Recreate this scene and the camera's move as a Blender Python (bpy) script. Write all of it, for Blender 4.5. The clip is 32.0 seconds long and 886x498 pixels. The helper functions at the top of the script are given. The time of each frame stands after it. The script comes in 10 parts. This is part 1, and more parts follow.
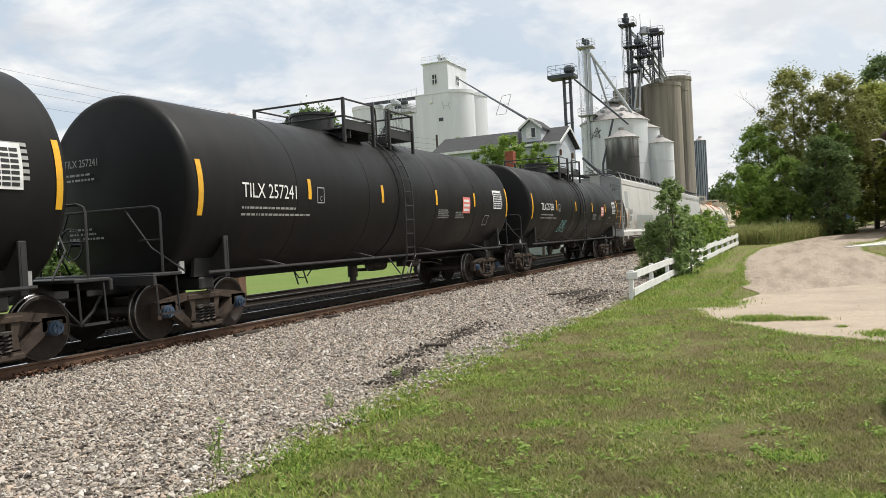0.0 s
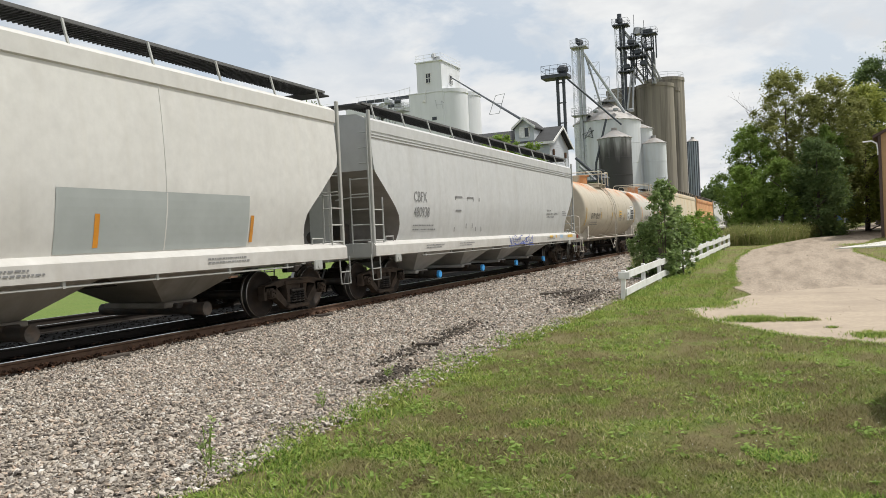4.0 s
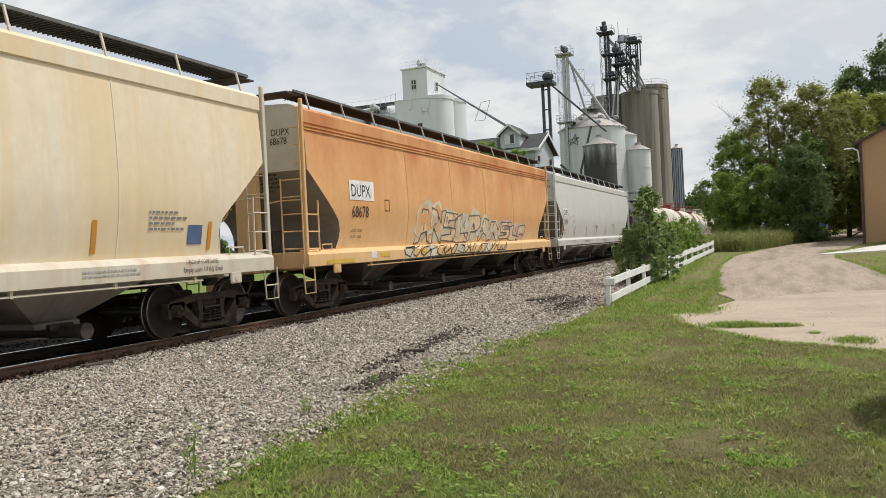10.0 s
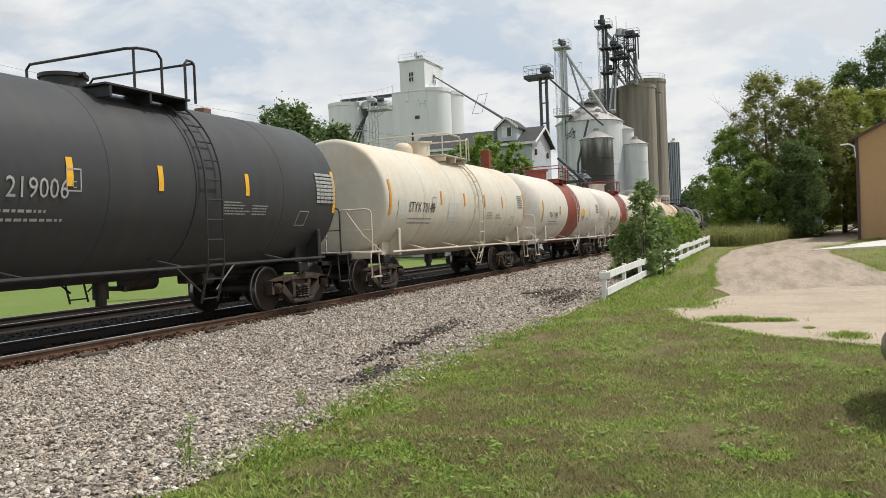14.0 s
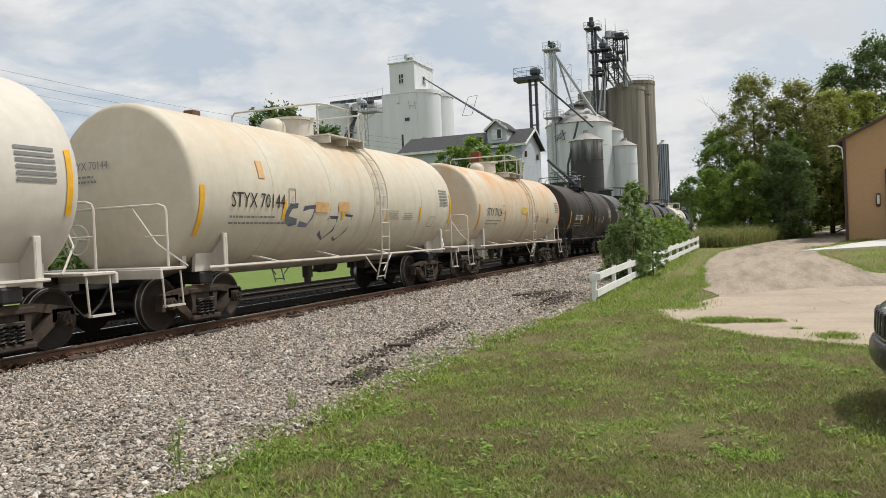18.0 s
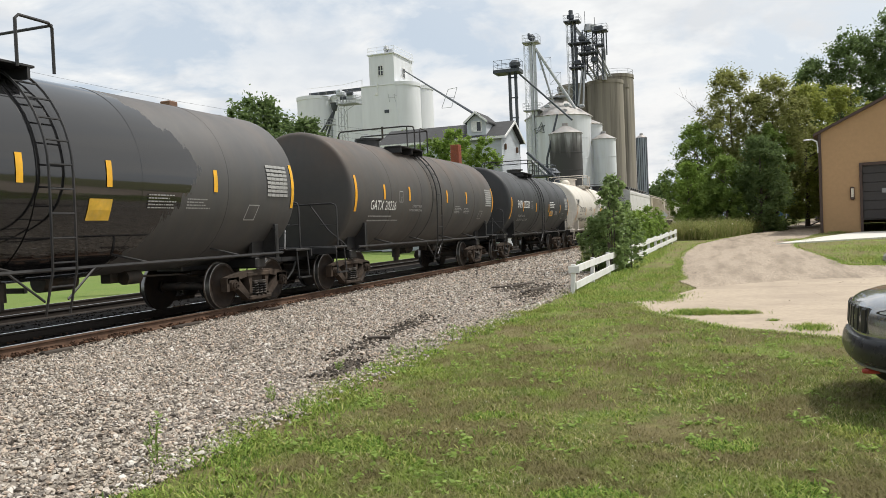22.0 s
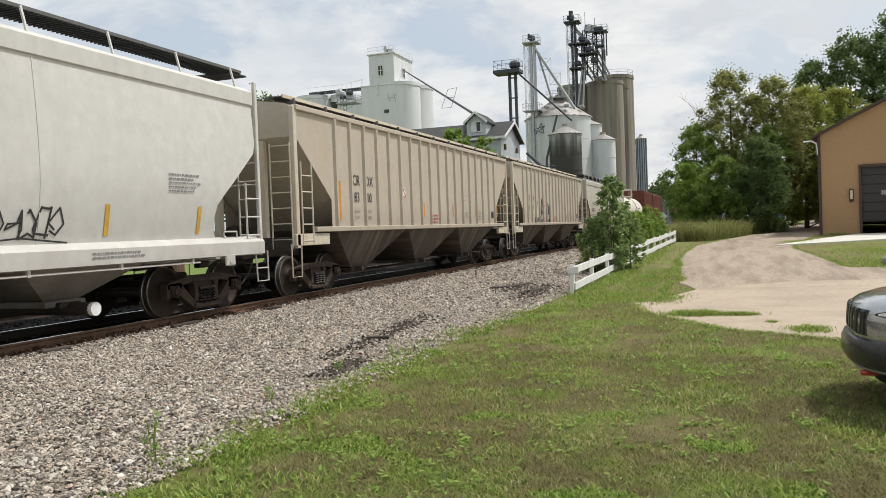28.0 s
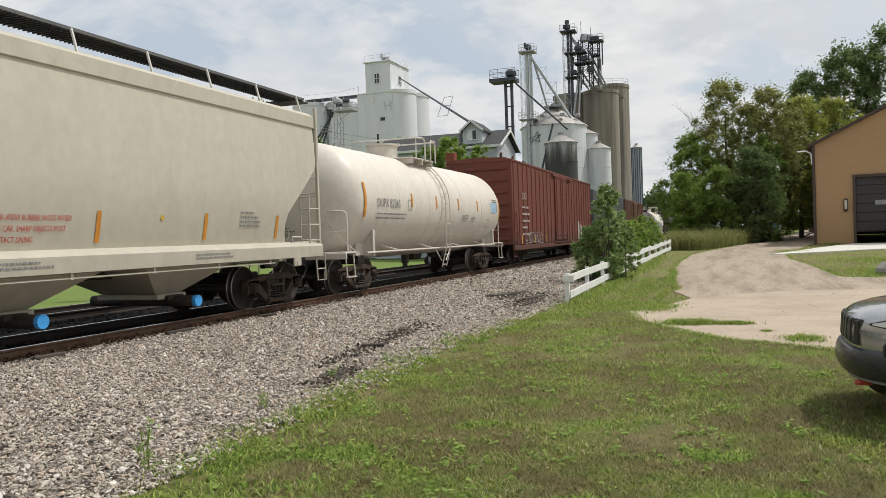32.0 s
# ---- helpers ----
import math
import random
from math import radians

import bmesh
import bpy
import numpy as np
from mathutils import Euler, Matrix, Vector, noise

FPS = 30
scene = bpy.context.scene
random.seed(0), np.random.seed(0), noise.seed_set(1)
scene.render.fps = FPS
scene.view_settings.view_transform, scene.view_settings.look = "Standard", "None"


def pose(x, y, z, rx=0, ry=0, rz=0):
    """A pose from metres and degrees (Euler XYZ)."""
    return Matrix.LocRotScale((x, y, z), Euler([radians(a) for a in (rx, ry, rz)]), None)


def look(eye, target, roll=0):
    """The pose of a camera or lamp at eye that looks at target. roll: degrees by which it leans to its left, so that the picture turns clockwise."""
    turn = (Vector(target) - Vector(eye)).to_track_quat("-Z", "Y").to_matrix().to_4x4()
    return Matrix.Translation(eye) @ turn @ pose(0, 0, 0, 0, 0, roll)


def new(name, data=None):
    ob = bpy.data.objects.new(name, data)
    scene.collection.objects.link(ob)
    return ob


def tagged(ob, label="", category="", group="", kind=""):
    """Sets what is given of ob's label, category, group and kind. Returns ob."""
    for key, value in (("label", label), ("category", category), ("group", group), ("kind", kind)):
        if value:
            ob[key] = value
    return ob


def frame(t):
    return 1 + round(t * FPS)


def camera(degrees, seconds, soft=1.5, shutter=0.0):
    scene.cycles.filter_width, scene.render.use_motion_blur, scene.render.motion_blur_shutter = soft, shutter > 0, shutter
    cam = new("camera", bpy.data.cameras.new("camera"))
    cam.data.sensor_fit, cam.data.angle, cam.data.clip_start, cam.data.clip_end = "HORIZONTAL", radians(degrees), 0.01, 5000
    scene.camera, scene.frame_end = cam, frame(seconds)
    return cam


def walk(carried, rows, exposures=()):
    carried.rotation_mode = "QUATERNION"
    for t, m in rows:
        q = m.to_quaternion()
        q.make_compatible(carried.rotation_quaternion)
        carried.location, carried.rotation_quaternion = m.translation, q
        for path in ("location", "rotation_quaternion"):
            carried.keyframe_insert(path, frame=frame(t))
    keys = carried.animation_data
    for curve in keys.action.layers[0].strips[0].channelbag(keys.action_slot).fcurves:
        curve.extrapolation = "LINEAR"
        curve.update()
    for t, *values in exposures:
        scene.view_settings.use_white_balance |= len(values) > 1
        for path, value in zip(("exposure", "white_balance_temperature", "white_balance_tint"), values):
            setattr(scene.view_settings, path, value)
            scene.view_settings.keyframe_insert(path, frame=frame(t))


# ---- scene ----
# ------------------------------------------------------------------ camera
EYE = Vector((0.0, 0.0, 1.65))


def view(yaw, pitch, roll):
    """Camera pose: yaw to the left of the track's direction, pitch and roll in degrees."""
    a, b = radians(yaw), radians(pitch)
    way = Vector((-math.sin(a) * math.cos(b), math.cos(a) * math.cos(b), math.sin(b)))
    return look(EYE, EYE + way * 10, roll)


cam = camera(58.8, 32.0, soft=0.7)
walk(cam, [
    (0.0, view(24.33, -0.67, -3.04)),(0.5, view(24.15, -0.76, -3.03)),(1.0, view(24.01, -0.90, -3.11)),
    (1.5, view(23.98, -1.00, -3.06)),(2.0, view(24.09, -1.08, -3.08)),(2.5, view(24.07, -1.10, -3.11)),
    (3.0, view(23.95, -1.04, -3.03)),(3.5, view(23.89, -0.91, -2.82)),(5.5, view(23.52, -0.42, -2.67)),
    (6.0, view(23.39, -0.36, -2.69)),(6.5, view(23.33, -0.35, -2.72)),(7.0, view(23.26, -0.38, -2.70)),
    (7.5, view(23.21, -0.35, -2.67)),(8.0, view(23.09, -0.33, -2.59)),(8.5, view(22.97, -0.39, -2.52)),
    (9.0, view(22.90, -0.36, -2.55)),(9.5, view(22.87, -0.34, -2.61)),(10.0, view(22.74, -0.35, -2.74)),
    (10.5, view(22.64, -0.41, -2.56)),(11.0, view(22.66, -0.46, -2.42)),(11.5, view(22.69, -0.53, -2.41)),
    (12.0, view(22.68, -0.72, -2.36)),(12.5, view(22.64, -0.94, -2.33)),(13.0, view(22.63, -1.07, -2.31)),
    (13.5, view(22.58, -0.97, -2.32)),(14.0, view(22.49, -0.89, -2.34)),(14.5, view(22.42, -0.84, -2.35)),
    (16.5, view(22.20, -0.86, -2.46)),(17.0, view(22.14, -0.80, -2.35)),(17.5, view(21.94, -0.77, -2.36)),
    (18.0, view(21.78, -0.78, -2.48)),(18.5, view(21.69, -0.83, -2.44)),(19.0, view(21.64, -0.95, -2.41)),
    (19.5, view(21.47, -1.02, -2.38)),(20.0, view(21.17, -1.10, -2.33)),(20.5, view(20.97, -1.22, -2.35)),
    (21.0, view(20.78, -1.28, -2.35)),(21.5, view(20.57, -1.36, -2.40)),(22.0, view(20.32, -1.39, -2.42)),
    (22.5, view(20.19, -1.31, -2.40)),(23.0, view(20.12, -1.16, -2.33)),(23.5, view(20.05, -0.93, -2.28)),
    (24.0, view(20.14, -0.84, -2.44)),(24.5, view(20.23, -0.86, -2.58)),(25.0, view(20.27, -0.88, -2.46)),
    (25.5, view(20.28, -0.88, -2.31)),(27.5, view(20.33, -1.26, -2.13)),(28.0, view(20.26, -1.39, -2.17)),
    (28.5, view(20.20, -1.58, -2.24)),(29.0, view(20.15, -1.54, -2.10)),(29.5, view(20.11, -1.25, -2.15)),
    (30.0, view(20.06, -1.04, -2.17)),(30.5, view(19.99, -0.95, -2.18)),(31.0, view(19.91, -0.88, -2.01)),
    (31.5, view(19.86, -0.88, -1.93)),(32.0, view(19.91, -0.83, -1.90))
], exposures=[(0.0, 0.29), (2.0, 0.24), (4.0, 0.16), (6.0, 0.11), (9.0, 0.06), (12.0, 0.06), (13.0, 0.08), (14.0, 0.15), (17.0, 0.04), (19.0, 0.06), (20.0, 0.12), (21.0, 0.25), (23.0, 0.26), (25.0, 0.06), (28.0, 0.14), (29.0, 0.25), (30.0, 0.20), (31.0, 0.11), (32.0, 0.03)])

# ------------------------------------------------------------------ world and sun
SUN_AZ, SUN_EL = radians(58), radians(61)   # azimuth to the right of the track's direction


def make_world():
    w = bpy.data.worlds.new("sky")
    scene.world = w
    w.use_nodes = True
    nt = w.node_tree
    nt.nodes.clear()
    N = nt.nodes.new
    L = nt.links.new
    out = N("ShaderNodeOutputWorld")
    bg = N("ShaderNodeBackground")
    sky = N("ShaderNodeTexSky")
    sky.sky_type, sky.sun_disc = 'NISHITA', False
    sky.sun_elevation, sky.sun_rotation = SUN_EL, SUN_AZ
    sky.air_density, sky.dust_density, sky.ozone_density = 1.0, 2.2, 1.5
    co = N("ShaderNodeTexCoord")
    # flatten the direction to a cloud plane
    sep = N("ShaderNodeSeparateXYZ")
    L(co.outputs["Generated"], sep.inputs[0])
    add = N("ShaderNodeMath"); add.operation = 'ADD'; add.inputs[1].default_value = 0.22
    L(sep.outputs["Z"], add.inputs[0])
    mx = N("ShaderNodeMath"); mx.operation = 'MAXIMUM'; mx.inputs[1].default_value = 0.05
    L(add.outputs[0], mx.inputs[0])
    dx = N("ShaderNodeMath"); dx.operation = 'DIVIDE'
    dy = N("ShaderNodeMath"); dy.operation = 'DIVIDE'
    L(sep.outputs["X"], dx.inputs[0]); L(mx.outputs[0], dx.inputs[1])
    L(sep.outputs["Y"], dy.inputs[0]); L(mx.outputs[0], dy.inputs[1])
    comb = N("ShaderNodeCombineXYZ")
    L(dx.outputs[0], comb.inputs[0]); L(dy.outputs[0], comb.inputs[1]); comb.inputs[2].default_value = 3.7
    n1 = N("ShaderNodeTexNoise"); n1.inputs["Scale"].default_value = 1.7
    n1.inputs["Detail"].default_value = 7; n1.inputs["Roughness"].default_value = 0.56
    n1.inputs["Distortion"].default_value = 0.35
    L(comb.outputs[0], n1.inputs["Vector"])
    r1 = N("ShaderNodeValToRGB")
    r1.color_ramp.elements[0].position, r1.color_ramp.elements[0].color = 0.46, (0, 0, 0, 1)
    r1.color_ramp.elements[1].position, r1.color_ramp.elements[1].color = 0.56, (1, 1, 1, 1)
    L(n1.outputs["Fac"], r1.inputs[0])
    # shading inside the clouds: white tops, grey bellies
    n2 = N("ShaderNodeTexNoise"); n2.inputs["Scale"].default_value = 2.3
    n2.inputs["Detail"].default_value = 5; n2.inputs["Roughness"].default_value = 0.6
    L(comb.outputs[0], n2.inputs["Vector"])
    r2 = N("ShaderNodeValToRGB")
    r2.color_ramp.elements[0].position, r2.color_ramp.elements[0].color = 0.38, (6.1, 6.4, 6.8, 1)
    r2.color_ramp.elements[1].position, r2.color_ramp.elements[1].color = 0.58, (8.3, 8.4, 8.4, 1)
    L(n2.outputs["Fac"], r2.inputs[0])
    haze = N("ShaderNodeMixRGB"); haze.inputs[0].default_value = 0.80
    haze.inputs[2].default_value = (6.0, 6.75, 7.55, 1)
    L(sky.outputs[0], haze.inputs[1])
    mix = N("ShaderNodeMixRGB")
    L(r1.outputs[0], mix.inputs[0]); L(haze.outputs[0], mix.inputs[1]); L(r2.outputs[0], mix.inputs[2])
    # heaped clouds low over the land: bright heads, grey undersides
    mp = N("ShaderNodeMapping"); mp.inputs["Scale"].default_value = (1.0, 1.0, 2.3); mp.inputs["Location"].default_value = (2.35, 0.4, 0.10)
    L(co.outputs["Generated"], mp.inputs[0])
    n3 = N("ShaderNodeTexNoise"); n3.inputs["Scale"].default_value = 3.4
    n3.inputs["Detail"].default_value = 9; n3.inputs["Roughness"].default_value = 0.55; n3.inputs["Distortion"].default_value = 0.15
    L(mp.outputs[0], n3.inputs["Vector"])
    r3 = N("ShaderNodeValToRGB")
    r3.color_ramp.elements[0].position, r3.color_ramp.elements[0].color = 0.50, (0, 0, 0, 1)
    r3.color_ramp.elements[1].position, r3.color_ramp.elements[1].color = 0.57, (1, 1, 1, 1)
    L(n3.outputs["Fac"], r3.inputs[0])
    low = N("ShaderNodeMapRange")
    low.inputs[1].default_value, low.inputs[2].default_value, low.inputs[3].default_value, low.inputs[4].default_value = 0.17, 0.30, 0.9, 0.0
    L(sep.outputs["Z"], low.inputs[0])
    k3 = N("ShaderNodeMath"); k3.operation = 'MULTIPLY'
    L(r3.outputs[0], k3.inputs[0]); L(low.outputs[0], k3.inputs[1])
    r4 = N("ShaderNodeValToRGB")
    r4.color_ramp.elements[0].position, r4.color_ramp.elements[0].color = 0.54, (8.9, 8.8, 8.6, 1)
    r4.color_ramp.elements[1].position, r4.color_ramp.elements[1].color = 0.68, (6.4, 6.75, 7.2, 1)
    L(n3.outputs["Fac"], r4.inputs[0])
    heap = N("ShaderNodeMixRGB")
    L(k3.outputs[0], heap.inputs[0]); L(mix.outputs[0], heap.inputs[1]); L(r4.outputs[0], heap.inputs[2])
    mix = heap
    # thin cloud glows towards the sun
    dot = N("ShaderNodeVectorMath"); dot.operation = 'DOT_PRODUCT'
    dot.inputs[1].default_value = (math.sin(SUN_AZ) * math.cos(SUN_EL), math.cos(SUN_AZ) * math.cos(SUN_EL), math.sin(SUN_EL))
    L(co.outputs["Generated"], dot.inputs[0])
    near = N("ShaderNodeMapRange")
    near.inputs[1].default_value, near.inputs[2].default_value, near.inputs[4].default_value = 0.30, 0.80, 0.65
    L(dot.outputs["Value"], near.inputs[0])
    glow = N("ShaderNodeMixRGB"); glow.inputs[2].default_value = (9.6, 9.5, 9.2, 1)
    L(near.outputs[0], glow.inputs[0]); L(mix.outputs[0], glow.inputs[1])
    L(glow.outputs[0], bg.inputs[0])
    bg.inputs[1].default_value = 0.094
    L(bg.outputs[0], out.inputs[0])


make_world()
sun_data = bpy.data.lights.new("sun", 'SUN')
sun_data.energy, sun_data.angle, sun_data.color = 3.1, radians(3), (0.985, 0.955, 0.895)
sun = new("sun", sun_data)
sun.matrix_world = look((0, 0, 60), Vector((0, 0, 60)) - Vector((math.sin(SUN_AZ) * math.cos(SUN_EL), math.cos(SUN_AZ) * math.cos(SUN_EL), math.sin(SUN_EL))))

# ------------------------------------------------------------------ materials
MATS = {}


def nodes_of(name):
    m = bpy.data.materials.new(name)
    m.use_nodes = True
    nt = m.node_tree
    return m, nt, nt.nodes["Principled BSDF"]


def ramp(nt, src, stops):
    r = nt.nodes.new("ShaderNodeValToRGB")
    el = r.color_ramp.elements
    while len(el) < len(stops):
        el.new(0.5)
    for e, (p, c) in zip(el, stops):
        e.position = p
        e.color = (*c, 1) if len(c) == 3 else c
    nt.links.new(src, r.inputs[0])
    return r.outputs[0]


def noise_tex(nt, scale, detail=4, rough=0.55, vec=None, stretch=None, rnd=False):
    n = nt.nodes.new("ShaderNodeTexNoise")
    n.inputs["Scale"].default_value, n.inputs["Detail"].default_value, n.inputs["Roughness"].default_value = scale, detail, rough
    if vec is None:
        vec = nt.nodes.new("ShaderNodeTexCoord").outputs["Object"]
    if stretch:
        mp = nt.nodes.new("ShaderNodeMapping")
        mp.inputs["Scale"].default_value = stretch
        nt.links.new(vec, mp.inputs[0])
        vec = mp.outputs[0]
    if rnd:
        oi = nt.nodes.new("ShaderNodeObjectInfo")
        ml = nt.nodes.new("ShaderNodeMath"); ml.operation = 'MULTIPLY'; ml.inputs[1].default_value = 37.0
        nt.links.new(oi.outputs["Random"], ml.inputs[0])
        va = nt.nodes.new("ShaderNodeVectorMath"); va.operation = 'ADD'
        nt.links.new(vec, va.inputs[0]); nt.links.new(ml.outputs[0], va.inputs[1])
        vec = va.outputs[0]
    nt.links.new(vec, n.inputs["Vector"])
    return n.outputs["Fac"]


def mixc(nt, fac, a, b, mode='MIX'):
    m = nt.nodes.new("ShaderNodeMixRGB")
    m.blend_type = mode
    for sock, v in ((m.inputs[0], fac), (m.inputs[1], a), (m.inputs[2], b)):
        if isinstance(v, (int, float)):
            sock.default_value = v
        elif isinstance(v, tuple):
            sock.default_value = (*v, 1) if len(v) == 3 else v
        else:
            nt.links.new(v, sock)
    return m.outputs[0]


def bump(nt, bsdf, height, strength=0.3, dist=0.02):
    b = nt.nodes.new("ShaderNodeBump")
    b.inputs["Strength"].default_value, b.inputs["Distance"].default_value = strength, dist
    nt.links.new(height, b.inputs["Height"])
    nt.links.new(b.outputs[0], bsdf.inputs["Normal"])


def mat(name, color, rough=0.6, metal=0.0, vary=0.18, scale=6.0, bumpy=0.0, spec=0.5, dirt=None, dirt_amt=0.5, dirt_scale=1.3, stretch=None, rnd=False):
    """Plain painted, metal, wood or stone stuff with grain and blotches at two scales."""
    if name in MATS:
        return MATS[name]
    m, nt, b = nodes_of(name)
    f = noise_tex(nt, scale, 5, 0.6, stretch=stretch, rnd=rnd)
    lo = tuple(c * (1 - vary) for c in color)
    hi = tuple(min(1, c * (1 + vary)) for c in color)
    col = ramp(nt, f, [(0.3, lo), (0.7, hi)])
    if dirt:
        f2 = noise_tex(nt, dirt_scale, 6, 0.62, stretch=stretch, rnd=rnd)
        k = ramp(nt, f2, [(0.45, (0, 0, 0)), (0.75, (dirt_amt,) * 3)])
        col = mixc(nt, k, col, dirt)
    nt.links.new(col, b.inputs["Base Color"])
    rr = ramp(nt, f, [(0.2, (max(0, rough - 0.1),) * 3), (0.8, (min(1, rough + 0.1),) * 3)])
    nt.links.new(rr, b.inputs["Roughness"])
    b.inputs["Metallic"].default_value = metal
    b.inputs["Specular IOR Level"].default_value = spec
    if bumpy:
        bump(nt, b, noise_tex(nt, scale * 4, 4, 0.6), bumpy, 0.01)
    MATS[name] = m
    return m


def car_paint(name, color, rust=(0.35, 0.13, 0.04), rust_amt=0.0, streak=0.35, grime=(0.09, 0.075, 0.06), grime_amt=0.5, rough=0.45, low=(0.55, 1.25), top=None, top_amt=0.0, top_z=(3.0, 3.9), gloss_band=None, spec=0.4, broad=0.0, blotch=(0.38, 0.68)):
    """Rolling stock paint: stains run down the sides, road dirt gathers low, rust or sun-bleach on top."""
    if name in MATS:
        return MATS[name]
    m, nt, b = nodes_of(name)
    co = nt.nodes.new("ShaderNodeTexCoord").outputs["Object"]
    sep = nt.nodes.new("ShaderNodeSeparateXYZ")
    nt.links.new(co, sep.inputs[0])
    fine = noise_tex(nt, 5.0, 6, 0.6, co)
    base = ramp(nt, fine, [(0.25, tuple(c * 0.90 for c in color)), (0.75, tuple(min(1, c * 1.07) for c in color))])
    big = noise_tex(nt, 0.55, 5, 0.6, co, stretch=(1, 1, 0.6), rnd=True)
    base = mixc(nt, ramp(nt, big, [(0.4, (0, 0, 0)), (0.7, (0.35,) * 3)]), base, tuple(c * 0.82 for c in color))
    run = noise_tex(nt, 1.0, 6, 0.65, co, stretch=(0.4, 3.0, 0.22), rnd=True)
    if rust_amt > 0:
        k = ramp(nt, run, [(0.47, (0, 0, 0)), (0.72, (rust_amt,) * 3)])
        base = mixc(nt, k, base, rust)
    if broad > 0:
        wide = noise_tex(nt, 1.0, 4, 0.5, co, stretch=(0.4, 0.55, 0.12), rnd=True)
        base = mixc(nt, ramp(nt, wide, [(0.42, (0, 0, 0)), (0.66, (broad * 0.6,) * 3)]), base, rust)
    run2 = noise_tex(nt, 1.0, 6, 0.55, co, stretch=(0.5, 2.6, 0.25), rnd=True)
    k = ramp(nt, run2, [(0.52, (0, 0, 0)), (0.85, (streak * 0.75,) * 3)])
    base = mixc(nt, k, base, grime)
    if top_amt > 0:
        mr = nt.nodes.new("ShaderNodeMapRange")
        mr.inputs[1].default_value, mr.inputs[2].default_value = top_z
        nt.links.new(sep.outputs["Z"], mr.inputs[0])
        blot = ramp(nt, noise_tex(nt, 1.0, 6, 0.62, co, stretch=(1.0, 0.8, 0.5), rnd=True), [(blotch[0], (0, 0, 0)), (blotch[1], (1, 1, 1))])
        k = mixc(nt, 1.0, mr.outputs[0], blot, 'MULTIPLY')
        k = mixc(nt, 1.0, k, (top_amt,) * 3, 'MULTIPLY')
        base = mixc(nt, k, base, top if top else rust)
    mr = nt.nodes.new("ShaderNodeMapRange")
    mr.inputs[1].default_value, mr.inputs[2].default_value = low[1], low[0]
    nt.links.new(sep.outputs["Z"], mr.inputs[0])
    dn = ramp(nt, noise_tex(nt, 2.2, 6, 0.6, co), [(0.3, (0.35,) * 3), (0.7, (1, 1, 1))])
    k = mixc(nt, 1.0, mr.outputs[0], dn, 'MULTIPLY')
    k = mixc(nt, 1.0, k, (grime_amt,) * 3, 'MULTIPLY')
    base = mixc(nt, k, base, grime)
    nt.links.new(base, b.inputs["Base Color"])
    rr = ramp(nt, big, [(0.3, (rough - 0.08,) * 3), (0.75, (min(1, rough + 0.18),) * 3)])
    if gloss_band:
        # oil run over the middle of the car: wet and dark
        ab = nt.nodes.new("ShaderNodeMath"); ab.operation = 'ABSOLUTE'
        wob = nt.nodes.new("ShaderNodeMath"); wob.operation = 'ADD'
        nm = nt.nodes.new("ShaderNodeMath"); nm.operation = 'MULTIPLY_ADD'; nm.inputs[1].default_value = 2.4; nm.inputs[2].default_value = -1.2 - gloss_band[0]
        nt.links.new(noise_tex(nt, 1.3, 8, 0.7, co, stretch=(0.6, 1.6, 0.4)), nm.inputs[0])
        nt.links.new(sep.outputs["Y"], wob.inputs[0]); nt.links.new(nm.outputs[0], wob.inputs[1])
        nt.links.new(wob.outputs[0], ab.inputs[0])
        sl = nt.nodes.new("ShaderNodeMath"); sl.operation = 'MULTIPLY_ADD'; sl.inputs[1].default_value = 1.0; sl.inputs[2].default_value = -2.6
        nt.links.new(sep.outputs["Z"], sl.inputs[0])
        sa = nt.nodes.new("ShaderNodeMath"); sa.operation = 'ABSOLUTE'
        nt.links.new(sl.outputs[0], sa.inputs[0])
        sm = nt.nodes.new("ShaderNodeMath"); sm.operation = 'ADD'
        nt.links.new(ab.outputs[0], sm.inputs[0]); nt.links.new(sa.outputs[0], sm.inputs[1])
        ls = nt.nodes.new("ShaderNodeMath"); ls.operation = 'LESS_THAN'; ls.inputs[1].default_value = gloss_band[1]
        nt.links.new(sm.outputs[0], ls.inputs[0])
        base2 = mixc(nt, ls.outputs[0], base, (0.012, 0.012, 0.013))
        nt.links.new(base2, b.inputs["Base Color"])
        rr = mixc(nt, ls.outputs[0], rr, (0.07,) * 3)
    nt.links.new(rr, b.inputs["Roughness"])
    b.inputs["Specular IOR Level"].default_value = spec
    bump(nt, b, noise_tex(nt, 1.6, 4, 0.5, co), 0.06, 0.05)
    MATS[name] = m
    return m


STEEL = mat("weathered dark steel", (0.045, 0.040, 0.036), 0.62, 0.35, 0.35, 9, 0.25, dirt=(0.11, 0.065, 0.035), dirt_amt=0.6, dirt_scale=4)
TRUCK = mat("dusty cast steel", (0.052, 0.040, 0.032), 0.85, 0.0, 0.35, 7, 0.35, spec=0.2, dirt=(0.10, 0.068, 0.048), dirt_amt=0.6, dirt_scale=3, rnd=True)
WHEEL = mat("brown wheel steel", (0.034, 0.027, 0.023), 0.7, 0.1, 0.3, 5, 0.15, spec=0.25, dirt=(0.08, 0.05, 0.032), dirt_amt=0.5, dirt_scale=4, rnd=True)
TREAD = mat("polished wheel tread", (0.26, 0.25, 0.24), 0.38, 1.0, 0.12, 8)
BLACK = mat("black fittings paint", (0.018, 0.018, 0.019), 0.5, 0.0, 0.3, 8, dirt=(0.06, 0.05, 0.045), dirt_amt=0.5)
RUBBER = mat("black rubber hose", (0.015, 0.015, 0.015), 0.8)
